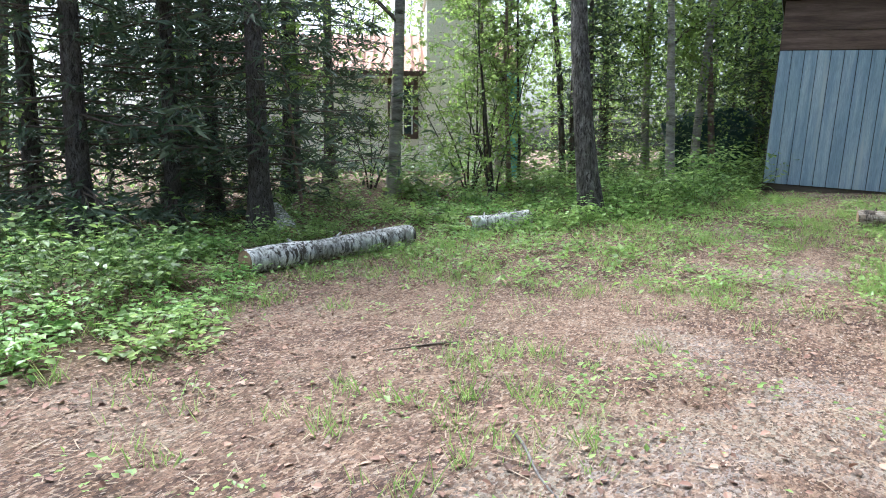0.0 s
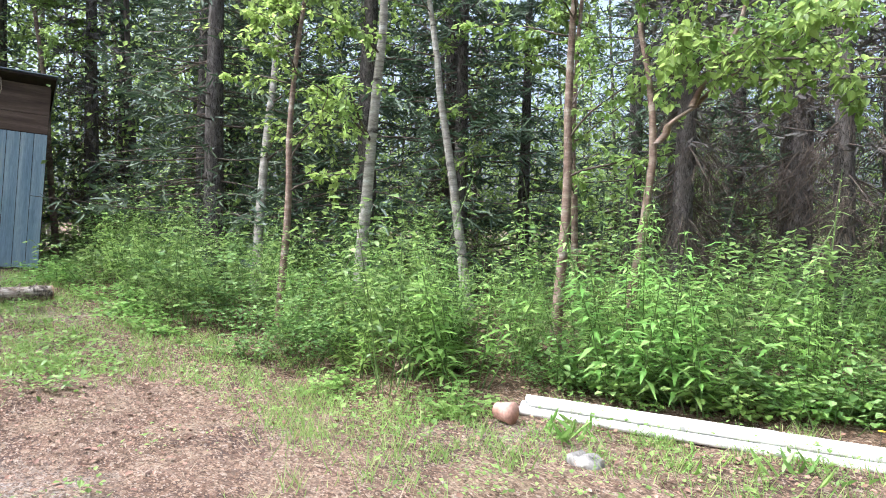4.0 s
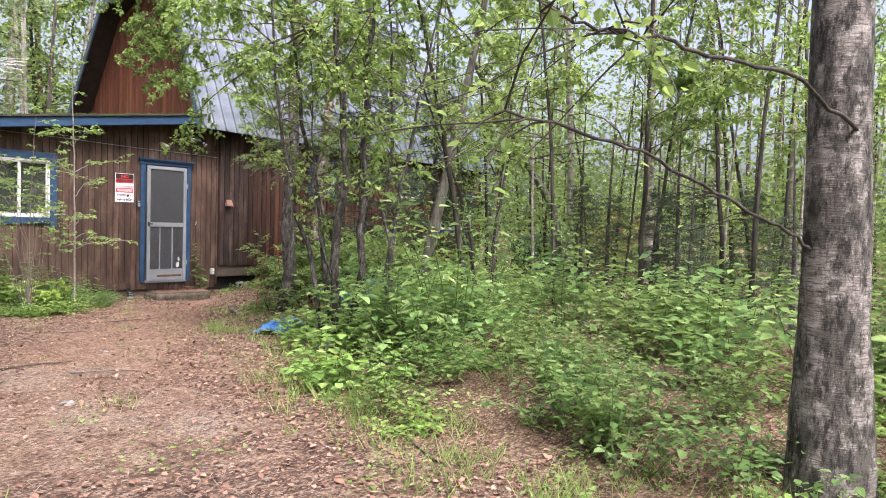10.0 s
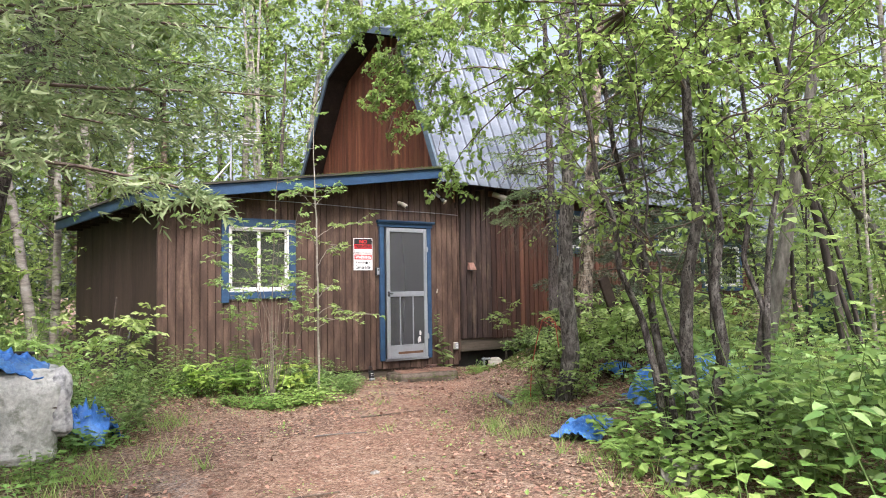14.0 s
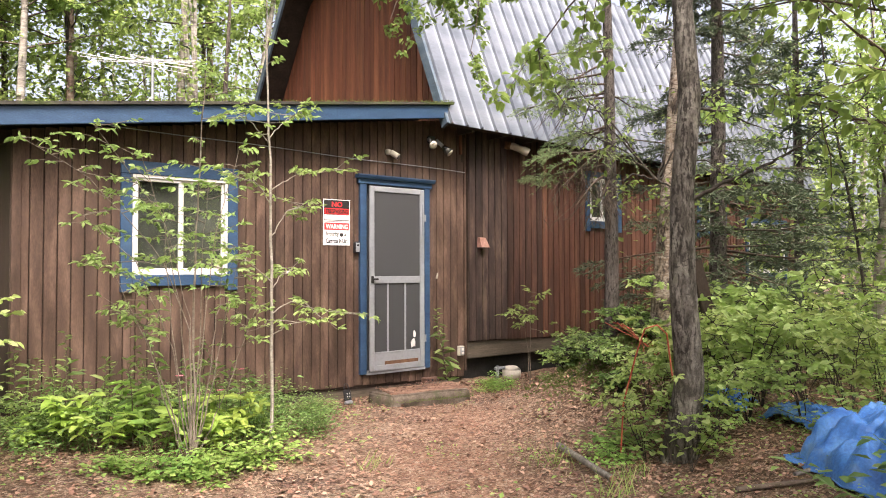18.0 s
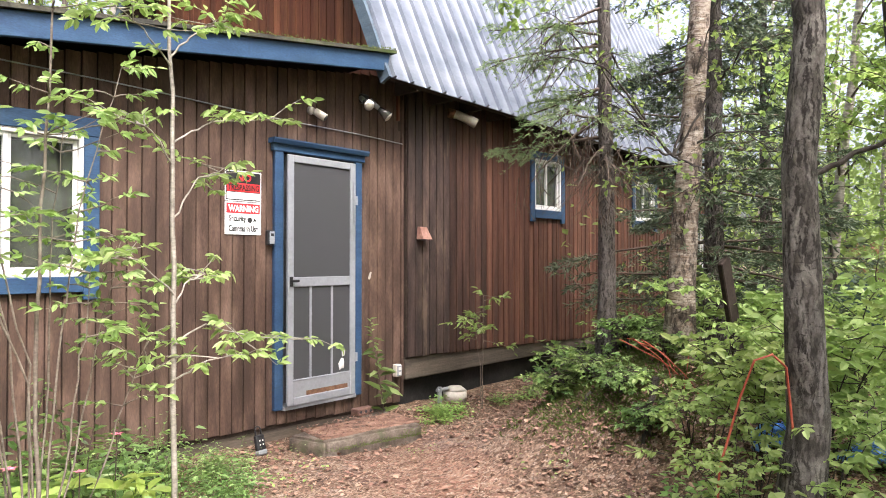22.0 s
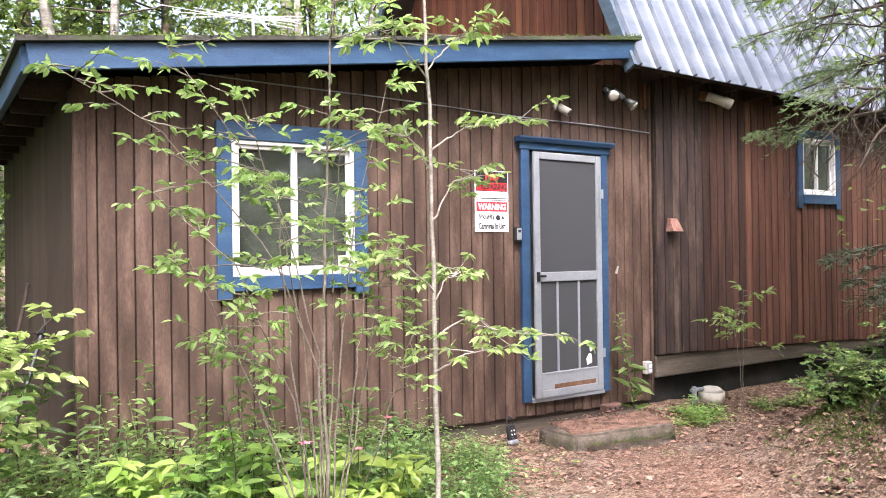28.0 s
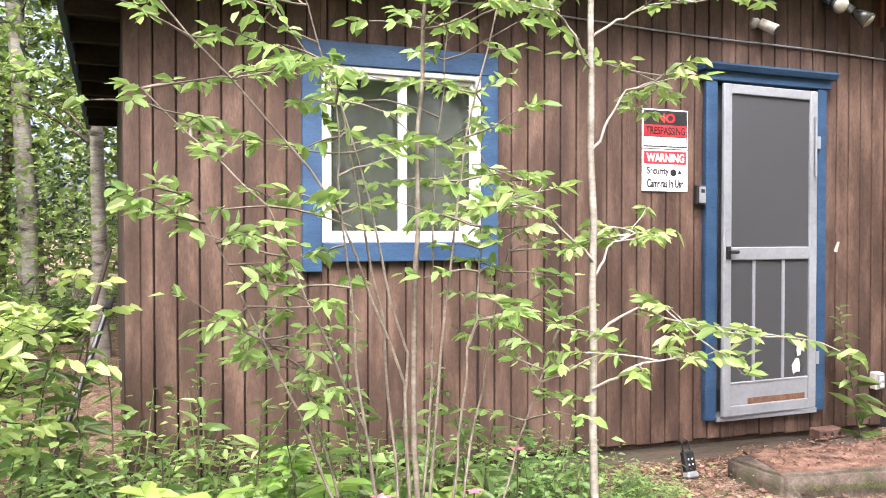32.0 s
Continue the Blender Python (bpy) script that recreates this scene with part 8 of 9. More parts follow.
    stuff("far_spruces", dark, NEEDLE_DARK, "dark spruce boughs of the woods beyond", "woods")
    for k in range(95):
        a, r = radians(rng.uniform(90, 112)), rng.uniform(14.5, 23)
        x, y = -6.4 - r * math.sin(a), -11.65 + r * math.cos(a)
        if -21.4 < x < -18 and y > -13:
            continue
        C.append(np.array([x, y, rng.uniform(1.6, 8.5)]) + rng.normal(size=(170, 3)) * [0.8, 0.8, 0.8])
    C = np.concatenate(C)
    away = np.hypot(C[:, 0] + 5, C[:, 1] + 8)
    near = C[away < 19]
    C = np.concatenate([C, near + rng.normal(size=near.shape) * 0.35, near[::2] + rng.normal(size=near[::2].shape) * 0.5])
    C = C[(C[:, 2] > 0.15) & ~((C[:, 0] > 1.5) & (C[:, 1] < -1) & (C[:, 1] > -18) & (C[:, 2] > 3.2) & (rng.random(len(C)) < 0.6))]
    n = len(C)
    L = np.where((C[:, 0] < -16.5) & (C[:, 1] < -12.5) & (C[:, 0] > -26), 0.62, 1.0) * np.interp(np.hypot(C[:, 0] + 5, C[:, 1] + 8), [12, 19, 34], [0.48, 0.58, 1.0]) * rng.uniform(0.12, 0.28, n)
    clumps.leaves(C, unit(rng, n, 0.7), np.array([0, 0, 1.0]) + unit(rng, n) * 0.7, L, L * 0.75, simple=True)
    stuff("far_trunks", trunks, BARK, "dark trunks of the woods beyond", "woods")
    stuff("far_birches", pale, BARK_BIRCH, "pale birch trunks of the woods beyond", "woods")
    stuff("far_foliage", clumps, LEAF_FAR, "light green foliage of the woods beyond", "woods")


build_stuff()


# ---- plants in front of the cabin ----
def sprig(lf, rng, p, way, n, size, wide=0.34):
    """A pinnate leaf: paired leaflets held flat along a short rib, one at the tip."""
    way = np.asarray(way, float) / (np.linalg.norm(way) + 1e-9)
    flat = np.array([way[0], way[1], 0.25 * way[2]]) + rng.normal(size=3) * [0.25, 0.25, 0.08]
    flat /= np.linalg.norm(flat) + 1e-9
    side = np.cross(flat, [0, 0, 1.0])
    k = np.arange(n)
    turn = np.where(k == n - 1, 0.0, np.where(k % 2, 1.0, -1.0))[:, None]
    along = np.where(k == n - 1, 1.0, (k // 2 + 0.4) / max(1, (n + 1) // 2))[:, None]
    D = flat * np.where(turn == 0, 1.0, 0.6) + side * turn * 0.85 + rng.normal(size=(n, 3)) * 0.34 + [0, 0, -0.18]
    L = size * rng.uniform(0.75, 1.15, n)
    lf.leaves(np.asarray(p) + flat * along * size * 1.1, D, np.array([0, 0, 1.0]) + unit(rng, n) * 0.8, L, L * wide, 0.2, 0.7)


def branching(name, at, stems, label, category, seed, size, twigs_per, leaf, bark, wide=0.34, r=0.011):
    """A shrub of given main shoots (each a list of points), with side twigs and leaf bunches."""
    rng = np.random.default_rng(seed)
    root = thing(name, at, label, category)
    lf = Heap()
    tw = Heap()
    for pts, thick, bare in stems:
        pts = np.array(pts, float)
        t = np.linspace(0, len(pts) - 1, 4 * len(pts))
        line = np.column_stack([np.interp(t, np.arange(len(pts)), pts[:, c]) for c in range(3)])
        line[1:-1] += rng.normal(size=(len(line) - 2, 3)) * 0.004
        h = Heap()
        h.tube(line, np.linspace(thick, thick * 0.35, len(line)), 7)
        child("stem", h.mesh("stem", bark, True), root)
        for k in range(twigs_per):
            u = bare + (1 - bare) * (k + rng.random()) / twigs_per
            q = line[min(int(u * len(line)), len(line) - 1)]
            a = rng.uniform(0, 6.28)
            way = np.array([math.cos(a), math.sin(a), rng.uniform(-0.1, 0.5)])
            L = rng.uniform(0.08, 0.26)
            tl = wander(rng, q, way, L, 4, 0.25, -0.1)
            tw.tube(tl, np.linspace(0.0035, 0.0015, 5), 4)
            sprig(lf, rng, tl[-1], way, 7 if rng.random() < 0.5 else 5, size, wide)
            sprig(lf, rng, tl[2], way + rng.normal(size=3) * 0.6, 5, size * 0.85, wide)
        sprig(lf, rng, line[-1], line[-1] - line[-4], 8, size, wide)
    tagged(child("twigwork", tw.mesh("twigwork", bark), root), kind="stuff")
    tagged(child("foliage", lf.mesh("foliage", leaf), root), kind="stuff")
    return root


def local(at, pts):
    return [tuple(np.array(p) - np.array(at)) for p in pts]


EB = (-2.81, -1.72, gz(-2.81, -1.72))
shoots = [((-2.80, -1.72, 0.05), (-2.83, -1.75, 0.9), (-3.05, -1.8, 1.45), (-3.5, -1.8, 1.95), (-3.85, -1.78, 2.15)),
          ((-2.83, -1.73, 0.05), (-2.95, -1.75, 0.8), (-3.2, -1.8, 1.4), (-3.5, -1.7, 1.70)),
          ((-2.81, -1.72, 0.05), (-2.82, -1.7, 1.0), (-3.0, -1.7, 1.7), (-3.45, -1.75, 2.28)),
          ((-2.79, -1.72, 0.05), (-2.80, -1.72, 1.2), (-2.78, -1.74, 1.9), (-2.74, -1.75, 2.75)),
          ((-2.80, -1.70, 0.05), (-2.88, -1.66, 1.1), (-3.0, -1.68, 1.7), (-3.15, -1.72, 2.1)),
          ((-2.79, -1.74, 0.05), (-2.74, -1.78, 1.0), (-2.68, -1.8, 1.6), (-2.5, -1.78, 2.22)),
          ((-2.86, -1.70, 0.05), (-3.0, -1.6, 0.6), (-3.1, -1.6, 0.95), (-3.2, -1.65, 1.05)),
          ((-2.80, -1.75, 0.05), (-2.7, -1.8, 0.7), (-2.66, -1.82, 1.1), (-2.62, -1.8, 1.42)),
          ((-2.84, -1.74, 0.05), (-3.06, -1.76, 0.7), (-3.25, -1.77, 1.15), (-3.38, -1.78, 1.42)),
          ((-2.78, -1.71, 0.05), (-2.62, -1.68, 0.7), (-2.52, -1.66, 1.15), (-2.44, -1.66, 1.5)),
          ((-2.82, -1.76, 0.05), (-2.96, -1.84, 0.8), (-3.02, -1.86, 1.3), (-3.05, -1.86, 1.75)),
          ((-2.79, -1.69, 0.05), (-2.72, -1.62, 0.9), (-2.70, -1.60, 1.5), (-2.66, -1.60, 1.95)),
          ((-2.77, -1.73, 0.05), (-2.55, -1.72, 0.5), (-2.42, -1.71, 0.85), (-2.34, -1.70, 1.05))]
branching("elder_bush", EB, [(local(EB, s), 0.0052 if k != 3 else 0.010, 0.58) for k, s in enumerate(shoots)], "light green elder bush with slim pale stems before the window", "shrub", 41, 0.054, 13, LEAF_ELDER, BARK_SLIM, 0.42)
for k, (x, y) in enumerate(((-2.95, -1.92), (-2.72, -1.98), (-2.5, -1.9), (-3.15, -1.85), (-2.85, -2.1), (-2.35, -1.95), (-3.3, -1.7))):
    plant("low", x, y, 0.55 + 0.08 * (k % 3), k * 59.0)
SB = (-2.20, -1.67, gz(-2.2, -1.67))
shoots = [((-2.20, -1.67, -0.02), (-2.19, -1.66, 0.9), (-2.21, -1.67, 1.9), (-2.24, -1.67, 2.8), (-2.25, -1.66, 3.5)),
          ((-2.20, -1.67, 1.02), (-2.04, -1.68, 1.10), (-1.80, -1.70, 1.02), (-1.48, -1.70, 0.98)),
          ((-2.20, -1.67, 0.85), (-2.1, -1.75, 0.93), (-1.84, -1.8, 0.97)),
          ((-2.21, -1.67, 1.95), (-2.0, -1.6, 2.08), (-1.64, -1.62, 2.15)),
          ((-2.21, -1.67, 1.6), (-2.05, -1.6, 1.8), (-1.86, -1.6, 1.88)),
          ((-2.21, -1.67, 1.85), (-2.35, -1.72, 2.0), (-2.47, -1.7, 2.02)),
          ((-2.20, -1.67, 1.25), (-2.4, -1.7, 1.42), (-2.63, -1.7, 1.40)),
          ((-2.20, -1.67, 1.2), (-2.1, -1.6, 1.3), (-2.0, -1.6, 1.34)),
          ((-2.22, -1.67, 2.3), (-2.38, -1.7, 2.45), (-2.50, -1.7, 2.5)),
          ((-2.22, -1.67, 2.35), (-2.1, -1.7, 2.5), (-1.98, -1.7, 2.56))]
branching("ash_sapling", SB, [(local(SB, s), 0.015 if k == 0 else 0.005, 0.5 if k else 0.62) for k, s in enumerate(shoots)], "slim pale-stemmed sapling with light green leaves", "sapling", 42, 0.062, 8, LEAF_ELDER, BARK_PALE, 0.42)

def seedlings(at, seed):
    """Pale seedlings, each with a whorl of five leaflets held flat."""
    rng = np.random.default_rng(seed)
    root = thing("elder_seedlings", at, "bright yellow-green elder seedlings below the window", "herb", "elder seedlings")
    st, lf = Heap(), Heap()
    for _ in range(11):
        a, q = rng.uniform(0, 6.28), rng.uniform(0.1, 1) ** 0.6
        tip = np.array([math.cos(a) * q * 0.30, math.sin(a) * q * 0.26, rng.uniform(0.14, 0.50)])
        st.tube([tip * [0.4, 0.4, 0] - [0, 0, 0.03], tip * [0.8, 0.8, 0.6], tip], [0.004, 0.003, 0.002], 4)
        for lift in (0.0, -0.07):
            b = np.arange(5) * 1.257 + rng.uniform(0, 6.28)
            L = rng.uniform(0.10, 0.15) * (1 if lift == 0 else 0.8)
            lf.leaves(np.tile(tip + [0, 0, lift], (5, 1)), np.stack([np.cos(b), np.sin(b), rng.uniform(-0.4, 0.55, 5)], 1), np.array([0, 0, 1.0]) + unit(rng, 5) * 0.4, L, L * 0.42, 0.25, 0.75)
    tagged(child("stemwork", st.mesh("stemwork", GREENSTEM, True), root), kind="stuff")
    tagged(child("foliage", lf.mesh("foliage", LEAF_LIME), root), kind="stuff")
    return root


SEED = [seedlings((-2.95, -1.25, gz(-2.95, -1.25)), 71), seedlings((-2.42, -1.45, gz(-2.42, -1.45)), 72)]
for k, (x, y, s) in enumerate([(-3.3, -1.2, 0.9), (-2.72, -1.45, 0.95), (-3.55, -0.9, 0.8), (-2.1, -1.15, 0.6), (-3.1, -0.8, 0.9), (-2.55, -1.05, 0.8)]):
    copy_thing(SEED[k % 2], pose(x, y, gz(x, y), 0, 0, k * 71 + 40) @ Matrix.Scale(s, 4))
HERB2 = [set_bush("bunchberry", (x, y, gz(x, y)), bush(np.random.default_rng(60 + k), hgt, sp, st, pr, sz, wd), lf, lb, "herbs by the wall", "herb")
         for k, (x, y, hgt, sp, st, pr, sz, wd, lf, lb) in enumerate((
             (-2.65, -0.65, 0.68, 0.7, 18, 24, 0.06, 0.5, LEAF_BUSH, "feathery dark green herb against the boards"),
             (-2.0, -0.75, 0.52, 0.65, 18, 24, 0.06, 0.5, LEAF_BUSH, "feathery dark green herb against the boards")))]
for k, (x, y, s, w) in enumerate([(-3.35, -0.55, 1.0, 0), (-1.6, -0.6, 0.7, 1), (-1.7, -1.3, 0.7, 1), (-2.2, -1.35, 0.8, 0), (-3.5, -1.0, 0.8, 1), (-1.35, -0.75, 0.55, 0), (-4.0, -0.7, 0.9, 1), (-2.9, -0.5, 0.9, 1), (-3.7, -0.45, 0.9, 0), (-1.85, -0.45, 0.75, 0), (-2.3, -0.5, 0.85, 1), (-1.2, -0.5, 0.4, 1), (-1.5, -1.05, 0.55, 1), (-4.3, -1.2, 0.8, 0), (-4.4, -0.4, 1.0, 1)]):
    copy_thing(HERB2[w], pose(x, y, gz(x, y), 0, 0, k * 71) @ Matrix.Scale(s, 4))


def upright_herb(at, hgt, n, size, label, seed, lean=(0, 0)):
    rng = np.random.default_rng(seed)
    root = thing("willowherb", at, label, "herb", "single willowherbs")
    line = wander(rng, (0, 0, -0.03), (lean[0], lean[1], 1), hgt, 6, 0.16)
    h, lf = Heap(), Heap()
    h.tube(line, np.linspace(0.006, 0.002, 7), 6)
    t = np.linspace(0.8, 5.99, n)
    i = t.astype(int)
    P = line[i] + (line[i + 1] - line[i]) * (t - i)[:, None]
    a = np.arange(n) * 2.4 + rng.normal(size=n) * 0.5
    L = size * np.clip(1.2 - t / 8, 0.4, 1) * rng.uniform(0.55, 1.15, n)
    lf.leaves(P, np.stack([np.cos(a), np.sin(a), rng.uniform(-0.5, 0.75, n)], 1), np.tile([0, 0, 1.0], (n, 1)) + unit(rng, n) * 0.6, L, L * 0.25, 0.3, 0.8)
    child("stem", h.mesh("stem", TWIG, True), root)
    tagged(child("foliage", lf.mesh("foliage", LEAF_BUSH), root), kind="stuff")
    return root


upright_herb((0.60, -0.22, gz(0.6, -0.22)), 0.98, 40, 0.20, "dark narrow-leaved willowherb beside the door", 1)
branching("elder_sapling", (1.62, -0.55, gz(1.62, -0.55)), [(((0, 0, -0.03), (0.01, 0.0, 0.4), (0.03, 0.0, 0.85), (0.04, 0.01, 1.12)), 0.005, 0.5), (((0, 0.01, -0.03), (-0.03, 0.0, 0.4), (-0.08, 0.0, 0.7), (-0.1, 0.0, 0.9)), 0.004, 0.6)],
          "pale green leggy sapling by the cabin footing", "shrub", 44, 0.075, 8, LEAF_ELDER, BARK_SLIM, 0.33)
for k, (x, y) in enumerate(((1.12, -0.40), (1.32, -0.50), (1.22, -0.32), (1.92, -0.55), (2.2, -0.7), (0.98, -0.55))):
    plant("low", x, y, 0.36 + 0.05 * (k % 3), k * 67.0)
upright_herb((-3.95, 0.05, gz(-3.95, 0.05)), 0.85, 40, 0.19, "narrow-leaved willowherb at the cabin corner", 3)
upright_herb((-4.05, 0.25, gz(-4.05, 0.25)), 0.7, 34, 0.18, "narrow-leaved willowherb at the cabin corner", 4)
for k, (x, y, hg) in enumerate(((-3.72, -0.45, 0.72), (-3.2, -0.75, 0.62), (-2.9, -0.9, 0.75), (-3.5, -0.8, 0.5), (-2.45, -0.6, 0.8), (-4.0, -0.35, 0.8), (-2.2, -0.75, 0.62), (-2.75, -0.7, 0.9), (-2.6, -1.1, 0.7), (-3.05, -1.15, 0.7), (-1.95, -0.55, 0.5), (-2.35, -1.0, 0.75), (-4.15, -0.1, 0.9), (-4.25, 0.4, 0.8), (-3.4, -0.5, 0.8))):
    upright_herb((x, y, gz(x, y)), hg, 26, 0.17, "narrow-leaved willowherb against the brown boards", 20 + k)
PETAL = surface("pink_petals", (0.50, 0.10, 0.16), (0.62, 0.17, 0.22), (0.70, 0.28, 0.34), 20, 60, 0.6, 0.0)
YELLOW = surface("yellow_petals", (0.60, 0.40, 0.02), (0.72, 0.52, 0.03), (0.80, 0.62, 0.06), 20, 60, 0.6, 0.0)


def flower(name, at, hgt, r, petals, material, label, group):
    root = thing(name, at, label, "flower", group)
    part("stalk", rod(bmesh.new(), (0, 0, 0), (0.01, 0, hgt), 0.003, 5), TWIG, root)
    lf = Heap()
    a = np.arange(petals) * 6.283 / petals
    lf.leaves(np.tile([0.01, 0, hgt], (petals, 1)), np.stack([np.cos(a), np.sin(a), 0.35 + 0 * a], 1), np.tile([0, 0, 1.0], (petals, 1)), r, r * 0.55)
    child("bloom", lf.mesh("bloom", material), root)


for x, y, z, hh in ((-2.92, -1.78, 0, 0.62), (-2.3, -1.3, 0, 0.58), (-2.45, -1.25, 0, 0.42), (-2.5, -1.9, 0, 2.02)):
    if hh < 1:
        flower("columbine", (x, y, gz(x, y)), hh, 0.035, 5, PETAL, "small pink columbine flower on a thin stalk", "columbines")
for x, y in ((-6.97, -6.9), (-7.95, -6.6), (-8.1, -7.25), (-6.75, -6.55)):
    flower("dandelion", (x, y, gz(x, y)), 0.12, 0.022, 16, YELLOW, "yellow dandelion in the grass", "dandelions")

# airy shrubs on and about the mound
def airy(name, at, hgt, n, seed, size, label, leaf=LEAF_ELDER):
    rng = np.random.default_rng(seed)
    sh = []
    for _ in range(n):
        a, q = rng.uniform(0, 6.28), rng.uniform(0.25, 0.7)
        d = np.array([math.cos(a), math.sin(a), 0]) * q * hgt
        sh.append(((0, 0, -0.04), tuple(d * 0.25 + [0, 0, hgt * 0.45]), tuple(d * 0.7 + [0, 0, hgt * 0.8]), tuple(d * 1.2 + [0, 0, hgt * rng.uniform(0.8, 1.0)])))
    ob = branching(name, at, [(s, 0.005, 0.3) for s in sh], label, "shrub", seed, size, 7, leaf, BARK_DARK, 0.5)
    return tagged(ob, label, "shrub", "mound shrubs")


airy("currant_bush", (-4.28, -0.55, gz(-4.28, -0.55)), 1.05, 6, 204, 0.085, "airy light green shrub before the shaded side wall")
airy("currant_bush", (-4.75, -0.9, gz(-4.75, -0.9)), 0.8, 5, 205, 0.08, "airy light green shrub before the shaded side wall")
MOUND = [airy("currant_bush", (1.05, -3.05, gz(1.05, -3.05)), 0.62, 4, 201, 0.07, "airy light green shrub on the mossy mound"),
         airy("currant_bush", (0.62, -3.42, gz(0.62, -3.42)), 0.8, 5, 202, 0.075, "airy light green shrub beside the path"),
         airy("fern_herb", (1.0, -2.0, gz(1.0, -2.0)), 0.20, 8, 203, 0.042, "small feathery green herb on the mound", LEAF_BUSH)]
for k, (x, y, s, w) in enumerate([(1.65, -3.3, 1.0, 1), (2.15, -3.05, 1.1, 0), (2.7, -3.6, 1.2, 1), (1.25, -4.35, 1.0, 1), (2.05, -4.25, 1.2, 1), (2.4, -1.7, 0.6, 0), (1.75, -1.65, 1.0, 2), (1.3, -1.85, 1.1, 2), (0.95, -1.75, 1.0, 2), (2.1, -2.0, 0.7, 0), (1.1, -2.6, 1.1, 2), (0.85, -2.15, 1.0, 2), (1.5, -2.1, 1.2, 2), (0.75, -1.9, 0.8, 2), (1.2, -2.3, 1.1, 2), 
                                  (2.9, -2.3, 1.1, 1), (0.75, -2.45, 0.9, 2), (0.55, -2.75, 1.0, 2), (1.75, -2.25, 1.1, 2), (1.45, -2.75, 0.8, 0),
                                  (3.05, -3.1, 1.0, 1), (2.45, -4.1, 1.0, 0), (0.85, -3.75, 1.2, 1), (1.35, -3.6, 1.1, 1), (1.0, -4.1, 1.1, 0), (1.9, -3.7, 1.2, 1), (2.5, -3.0, 1.2, 1), (0.45, -3.2, 0.85, 1), (0.15, -3.55, 0.8, 1), (-0.25, -3.6, 0.7, 1), (0.3, -3.85, 0.8, 0), (-0.3, -4.0, 0.55, 0), (0.05, -3.95, 0.7, 1), (0.6, -3.0, 0.7, 0)]):
    copy_thing(MOUND[w], pose(x, y, gz(x, y), (k * 37) % 25 - 12, (k * 53) % 25 - 12, k * 83) @ Matrix.Scale(s * (0.85 + 0.06 * (k * 5 % 6)), 4))
for k, (a, b, r) in enumerate((((0.95, -2.62, 0.30), (0.45, -2.75, 0.05), 0.03), ((1.3, -2.9, 0.36), (1.05, -3.5, 0.06), 0.028), ((0.9, -2.3, 0.34), (0.5, -2.2, 0.06), 0.022), ((1.6, -2.9, 0.38), (1.75, -3.5, 0.1), 0.03))):
    t = thing("tree_root", a, "dark exposed root running down the mound", "root", "roots")
    h = Heap()
    line = np.array([np.array(b) * q - np.array(a) * q for q in np.linspace(0, 1, 8)])
    line[:, 2] = ground_z(line[:, 0] + a[0], line[:, 1] + a[1]) - a[2] + 0.01
    line[1:-1, :2] += np.random.default_rng(k).normal(size=(6, 2)) * 0.025
    h.tube(line, np.linspace(r, r * 0.35, 8), 7)
    child("root", h.mesh("root", BARK_DARK, True), t)

# tall grass blades and broad docks in front of the pipes
for k, q in enumerate((0.12, 0.3, 0.52, 0.68, 0.74, 0.9, 1.02)):
    rng = np.random.default_rng(90 + k)
    x, y = -9.96 + 2.9 * q + 0.28 + 0.1 * (k % 2), -8.3 + 1.28 * q - 0.32
    t = thing("dock_plant", (x, y, gz(x, y)), "upright bright green dock leaves before the pipes", "herb", "docks")
    lf = Heap()
    n = (22, 9, 16, 26, 12, 18, 24)[k]
    D = unit(rng, n, 0.1) * 0.9 + [0, 0, 1]
    L = rng.uniform(0.05, 0.24, n) * (0.95, 0.6, 0.8, 0.65, 1.0, 0.55, 0.85)[k]
    lf.leaves(np.column_stack([rng.normal(size=(n, 2)) * 0.10, np.zeros(n)]), D, unit(rng, n, 0.2), L, L * 0.09, 0.3, 0.8)
    tagged(child("foliage", lf.mesh("foliage", LEAF_HERB), t), kind="stuff")

# moss and litter on the mound
h = Heap()
rng = np.random.default_rng(17)
p = rng.normal(size=(17000, 2)) * [0.68, 0.45] + [1.35, -2.35]
p = p[(p[:, 1] < -1.0)]
P = np.column_stack([p, ground_z(p[:, 0], p[:, 1]) + 0.004])
P = P[P[:, 2] > rng.uniform(0.12, 0.42, len(P))]
h.leaves(P, unit(rng, len(P), 0.5) + [0, 0, 0.6], unit(rng, len(P)), rng.uniform(0.02, 0.055, len(P)), 0.016, simple=True)
stuff("mound_moss", h, MOSS, "green moss covering the mound beside the path", "moss")

# boughs that hang over the drive


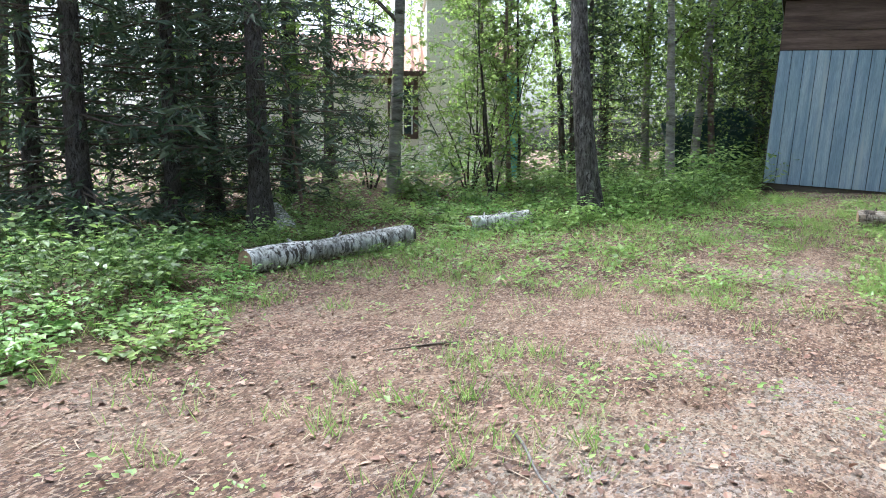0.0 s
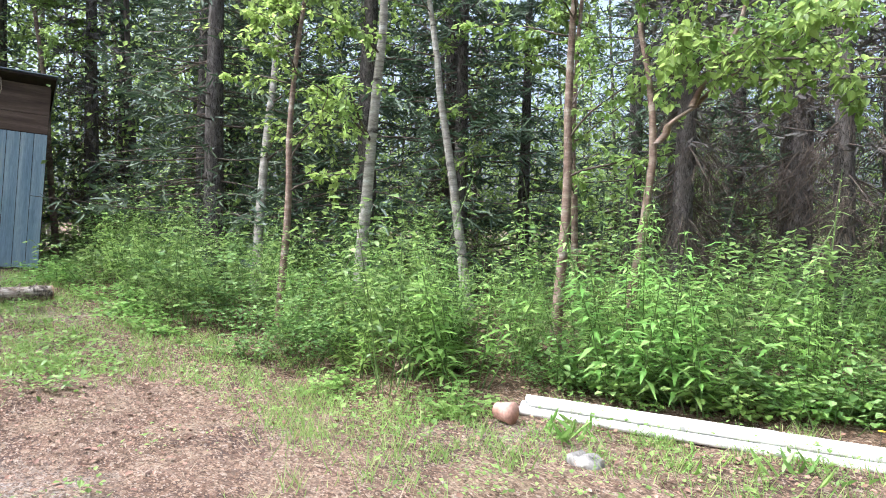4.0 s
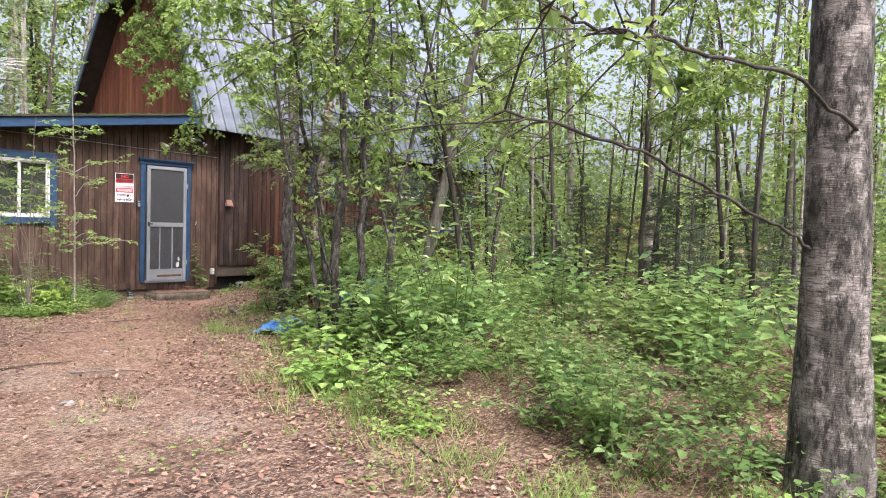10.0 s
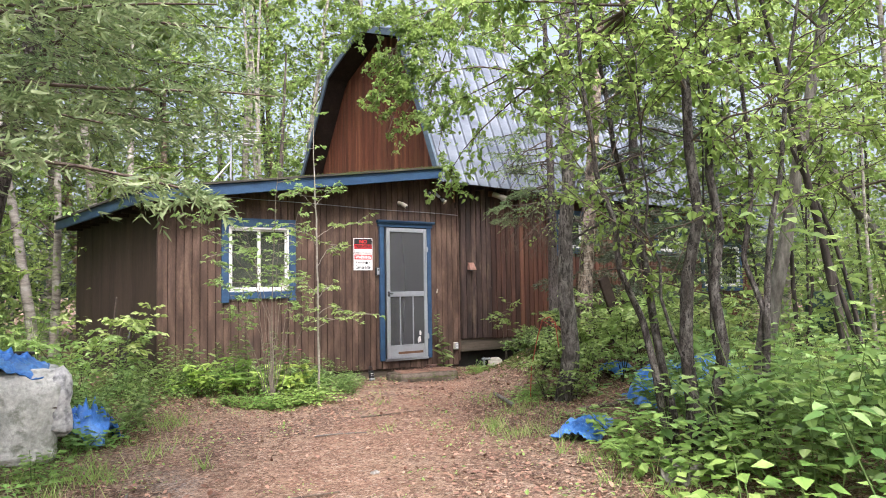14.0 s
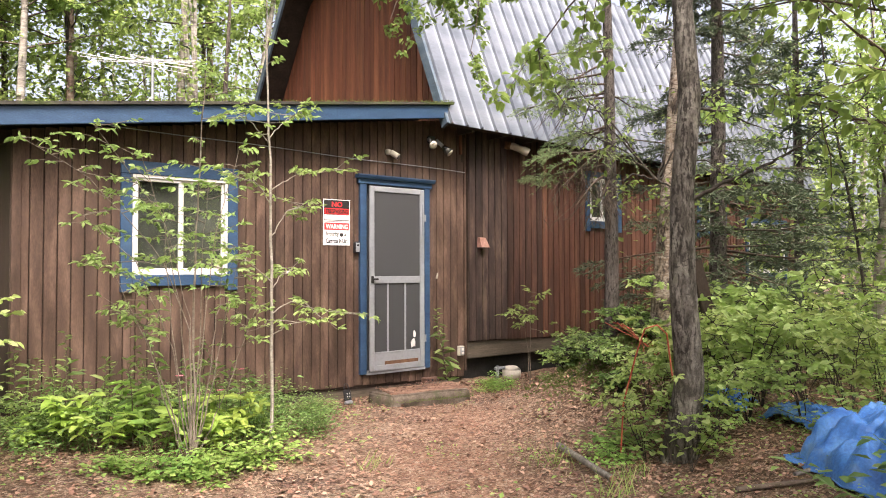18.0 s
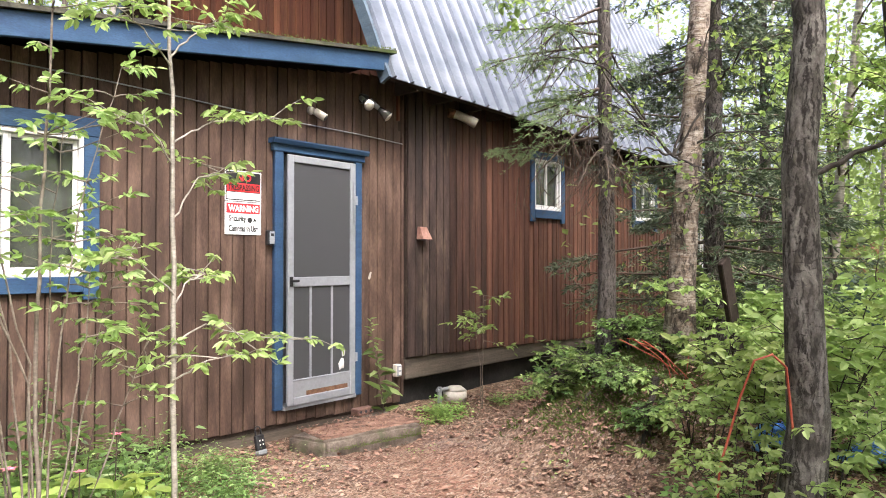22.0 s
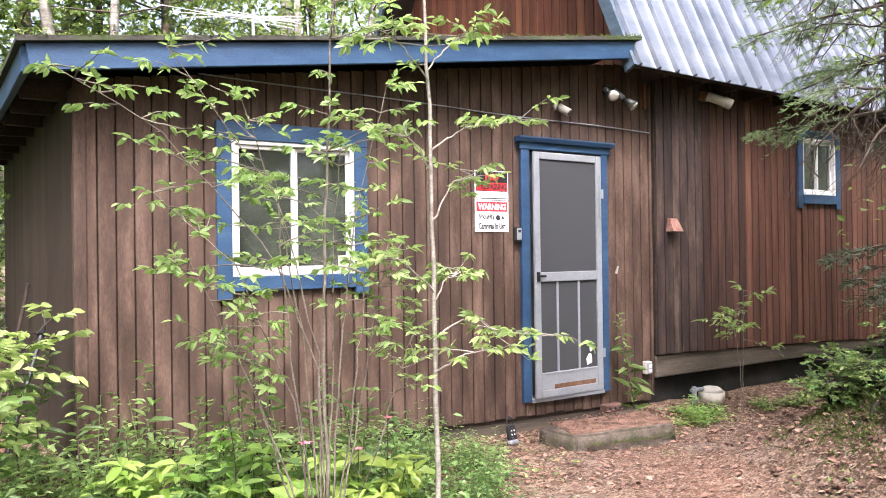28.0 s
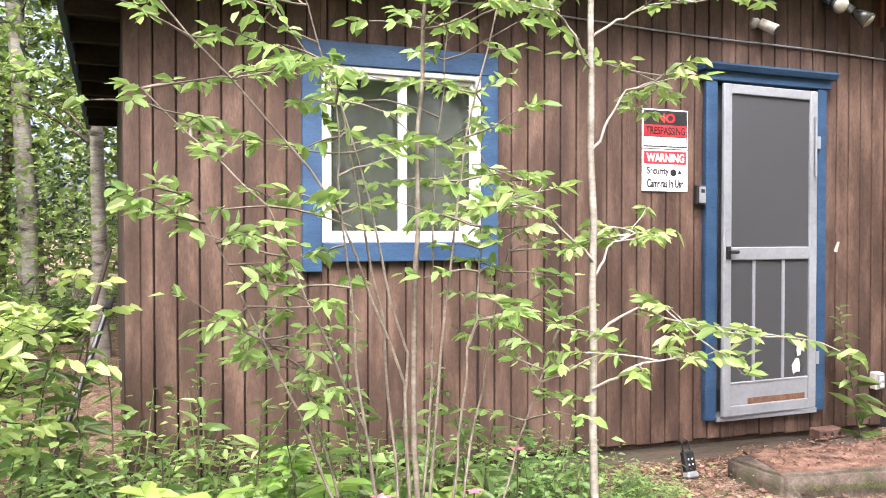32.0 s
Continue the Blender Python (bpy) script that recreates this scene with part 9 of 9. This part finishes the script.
def limb(name, at, lines, leaves, size, seed, label, bark=TWIG, r=0.016, bare=0.45):
    """Long side limbs along given points, their leaves towards the tips."""
    rng = np.random.default_rng(seed)
    root = thing(name, at, label, "branch")
    tw, lf, P = Heap(), Heap(), []
    for pts in lines:
        pts = np.array(pts, float) - np.array(at)
        q = np.linspace(0, len(pts) - 1, 5 * len(pts))
        line = np.column_stack([np.interp(q, np.arange(len(pts)), pts[:, c]) for c in range(3)])
        line[1:] += rng.normal(size=(len(line) - 1, 3)) * 0.006
        tw.tube(line, np.linspace(r, 0.003, len(line)), 6)
        for _ in range(14):
            u = rng.uniform(bare, 1)
            o = line[min(int(u * len(line)), len(line) - 1)]
            t = wander(rng, o, unit(rng, 1, 0.4)[0] + (line[-1] - line[0]) * 0.3, rng.uniform(0.16, 0.55), 4, 0.4, -0.5)
            tw.tube(t, np.linspace(0.0035, 0.0015, len(t)), 3)
            P.append(t[rng.integers(1, len(t), leaves // (14 * len(lines)))])
    P = np.concatenate(P)
    P = P + rng.normal(size=P.shape) * 0.02
    L = size * rng.uniform(0.65, 1.25, len(P))
    lf.leaves(P, unit(rng, len(P), 0.5) + [0, 0, -0.45], np.array([0, 0, 1.0]) + unit(rng, len(P)) * 0.5, L, L * 0.72)
    tagged(child("branchwork", tw.mesh("branchwork", bark, True), root), kind="stuff")
    tagged(child("foliage", lf.mesh("foliage", LEAF_BIRCH), root), kind="stuff")
    return root


B1 = [(-2.56, -11.28, 1.22), (-2.74, -11.21, 1.31), (-3.25, -11.1, 1.44), (-4.09, -11.11, 1.56), (-4.77, -11.14, 1.58), (-5.03, -11.16, 1.57)]
B2 = [(-2.58, -11.44, 1.80), (-3.39, -11.38, 1.91), (-4.05, -11.28, 1.88), (-4.63, -11.27, 1.82), (-4.96, -11.23, 1.79)]
limb("birch_branch", B1[0], [B1], 14, 0.036, 52, "long thin bare birch limb reaching over the drive", BARK_DARK, 0.010, 0.3)
limb("birch_branch", B2[0], [B2], 112, 0.034, 56, "long thin birch limb with few leaves over the drive", BARK_DARK, 0.010, 0.65)
GB = (-0.2, -2.6, 5.2)
limb("birch_branch", GB, [[GB, (-1.0, -2.4, 5.0), (-1.87, -2.18, 4.39)], [GB, (-0.9, -2.6, 4.6), (-1.52, -2.39, 4.0)], [GB, (-1.1, -2.4, 4.4), (-1.55, -2.32, 3.2)], [GB, (-0.8, -2.65, 4.3), (-1.03, -2.65, 3.0)],
     [GB, (-1.2, -2.3, 4.7), (-1.75, -2.3, 3.7)], [GB, (-0.9, -2.5, 4.8), (-1.35, -2.5, 3.5)], [GB, (-1.0, -2.4, 4.6), (-1.45, -2.4, 3.8)], [GB, (-1.0, -2.4, 4.8), (-1.6, -2.3, 4.1)], [GB, (-0.8, -2.5, 4.3), (-1.2, -2.5, 3.3)]], 8200, 0.045, 51, "drooping birch spray before the gable", TWIG, 0.010, 0.4)
limb("aspen_branch", (-0.09, -3.85, 1.80), [[(-0.09, -3.85, 1.80), (0.03, -4.04, 1.93), (0.21, -4.31, 2.06), (0.32, -4.48, 2.18), (0.55, -4.8, 2.5)], [(-0.05, -3.82, 2.3), (0.3, -3.7, 2.55), (0.8, -3.6, 2.6), (1.3, -3.7, 2.5)]],
     210, 0.055, 57, "dark crooked aspen limb reaching out over the brush", BARK_DARK, 0.018, 0.3)
MB = (1.33, -2.60, 2.2)
limb("birch_branch", MB, [[MB, (1.1, -2.35, 2.6), (0.95, -2.1, 3.0), (0.76, -1.87, 3.32)], [MB, (1.05, -2.4, 2.5), (0.77, -2.13, 2.69)], [MB, (1.1, -2.5, 2.25), (0.86, -2.46, 2.13)], [MB, (1.0, -2.2, 2.9), (0.6, -1.9, 2.95)],
     [MB, (1.4, -2.9, 2.7), (1.31, -3.12, 2.92), (1.25, -3.3, 2.85)], [MB, (1.4, -2.9, 2.35), (1.31, -3.11, 2.33), (1.3, -3.35, 2.15)], [MB, (1.3, -2.8, 2.1), (1.14, -2.96, 1.92)], [MB, (1.4, -2.75, 2.8), (1.3, -2.95, 3.3)]],
     620, 0.05, 58, "dark twiggy birch limbs above the mound", BARK_DARK, 0.011, 0.3)
hanging("alder_branch", (-1.6, -6.2, 3.4), [(-0.6, 1.6, -0.6), (-0.9, 1.3, 0.1), (-0.3, 1.9, -1.1), (0.4, 1.7, -0.4), (0.9, 1.5, 0.3), (0.1, 1.4, 0.6)], 3000, 0.056, 53, "leafy alder limb beside the cabin door")
hanging("aspen_branch", (0.75, -5.55, 3.6), [(-0.9, 0.2, -0.5), (-1.2, -0.4, -0.2), (-0.6, 0.7, -0.3), (-1.3, 0.5, 0.2)], 1300, 0.06, 54, "broad-leaved aspen limb over the tarpaulin")
hanging("birch_branch", (-10.1, -6.7, 2.6), [(1.6, 0.2, 0.1), (1.9, 0.5, 0.35), (1.0, -0.3, 0.5), (0.6, -0.6, 0.2), (2.1, 0.3, -0.2)], 1500, 0.075, 55, "long leafy birch limb over the undergrowth")
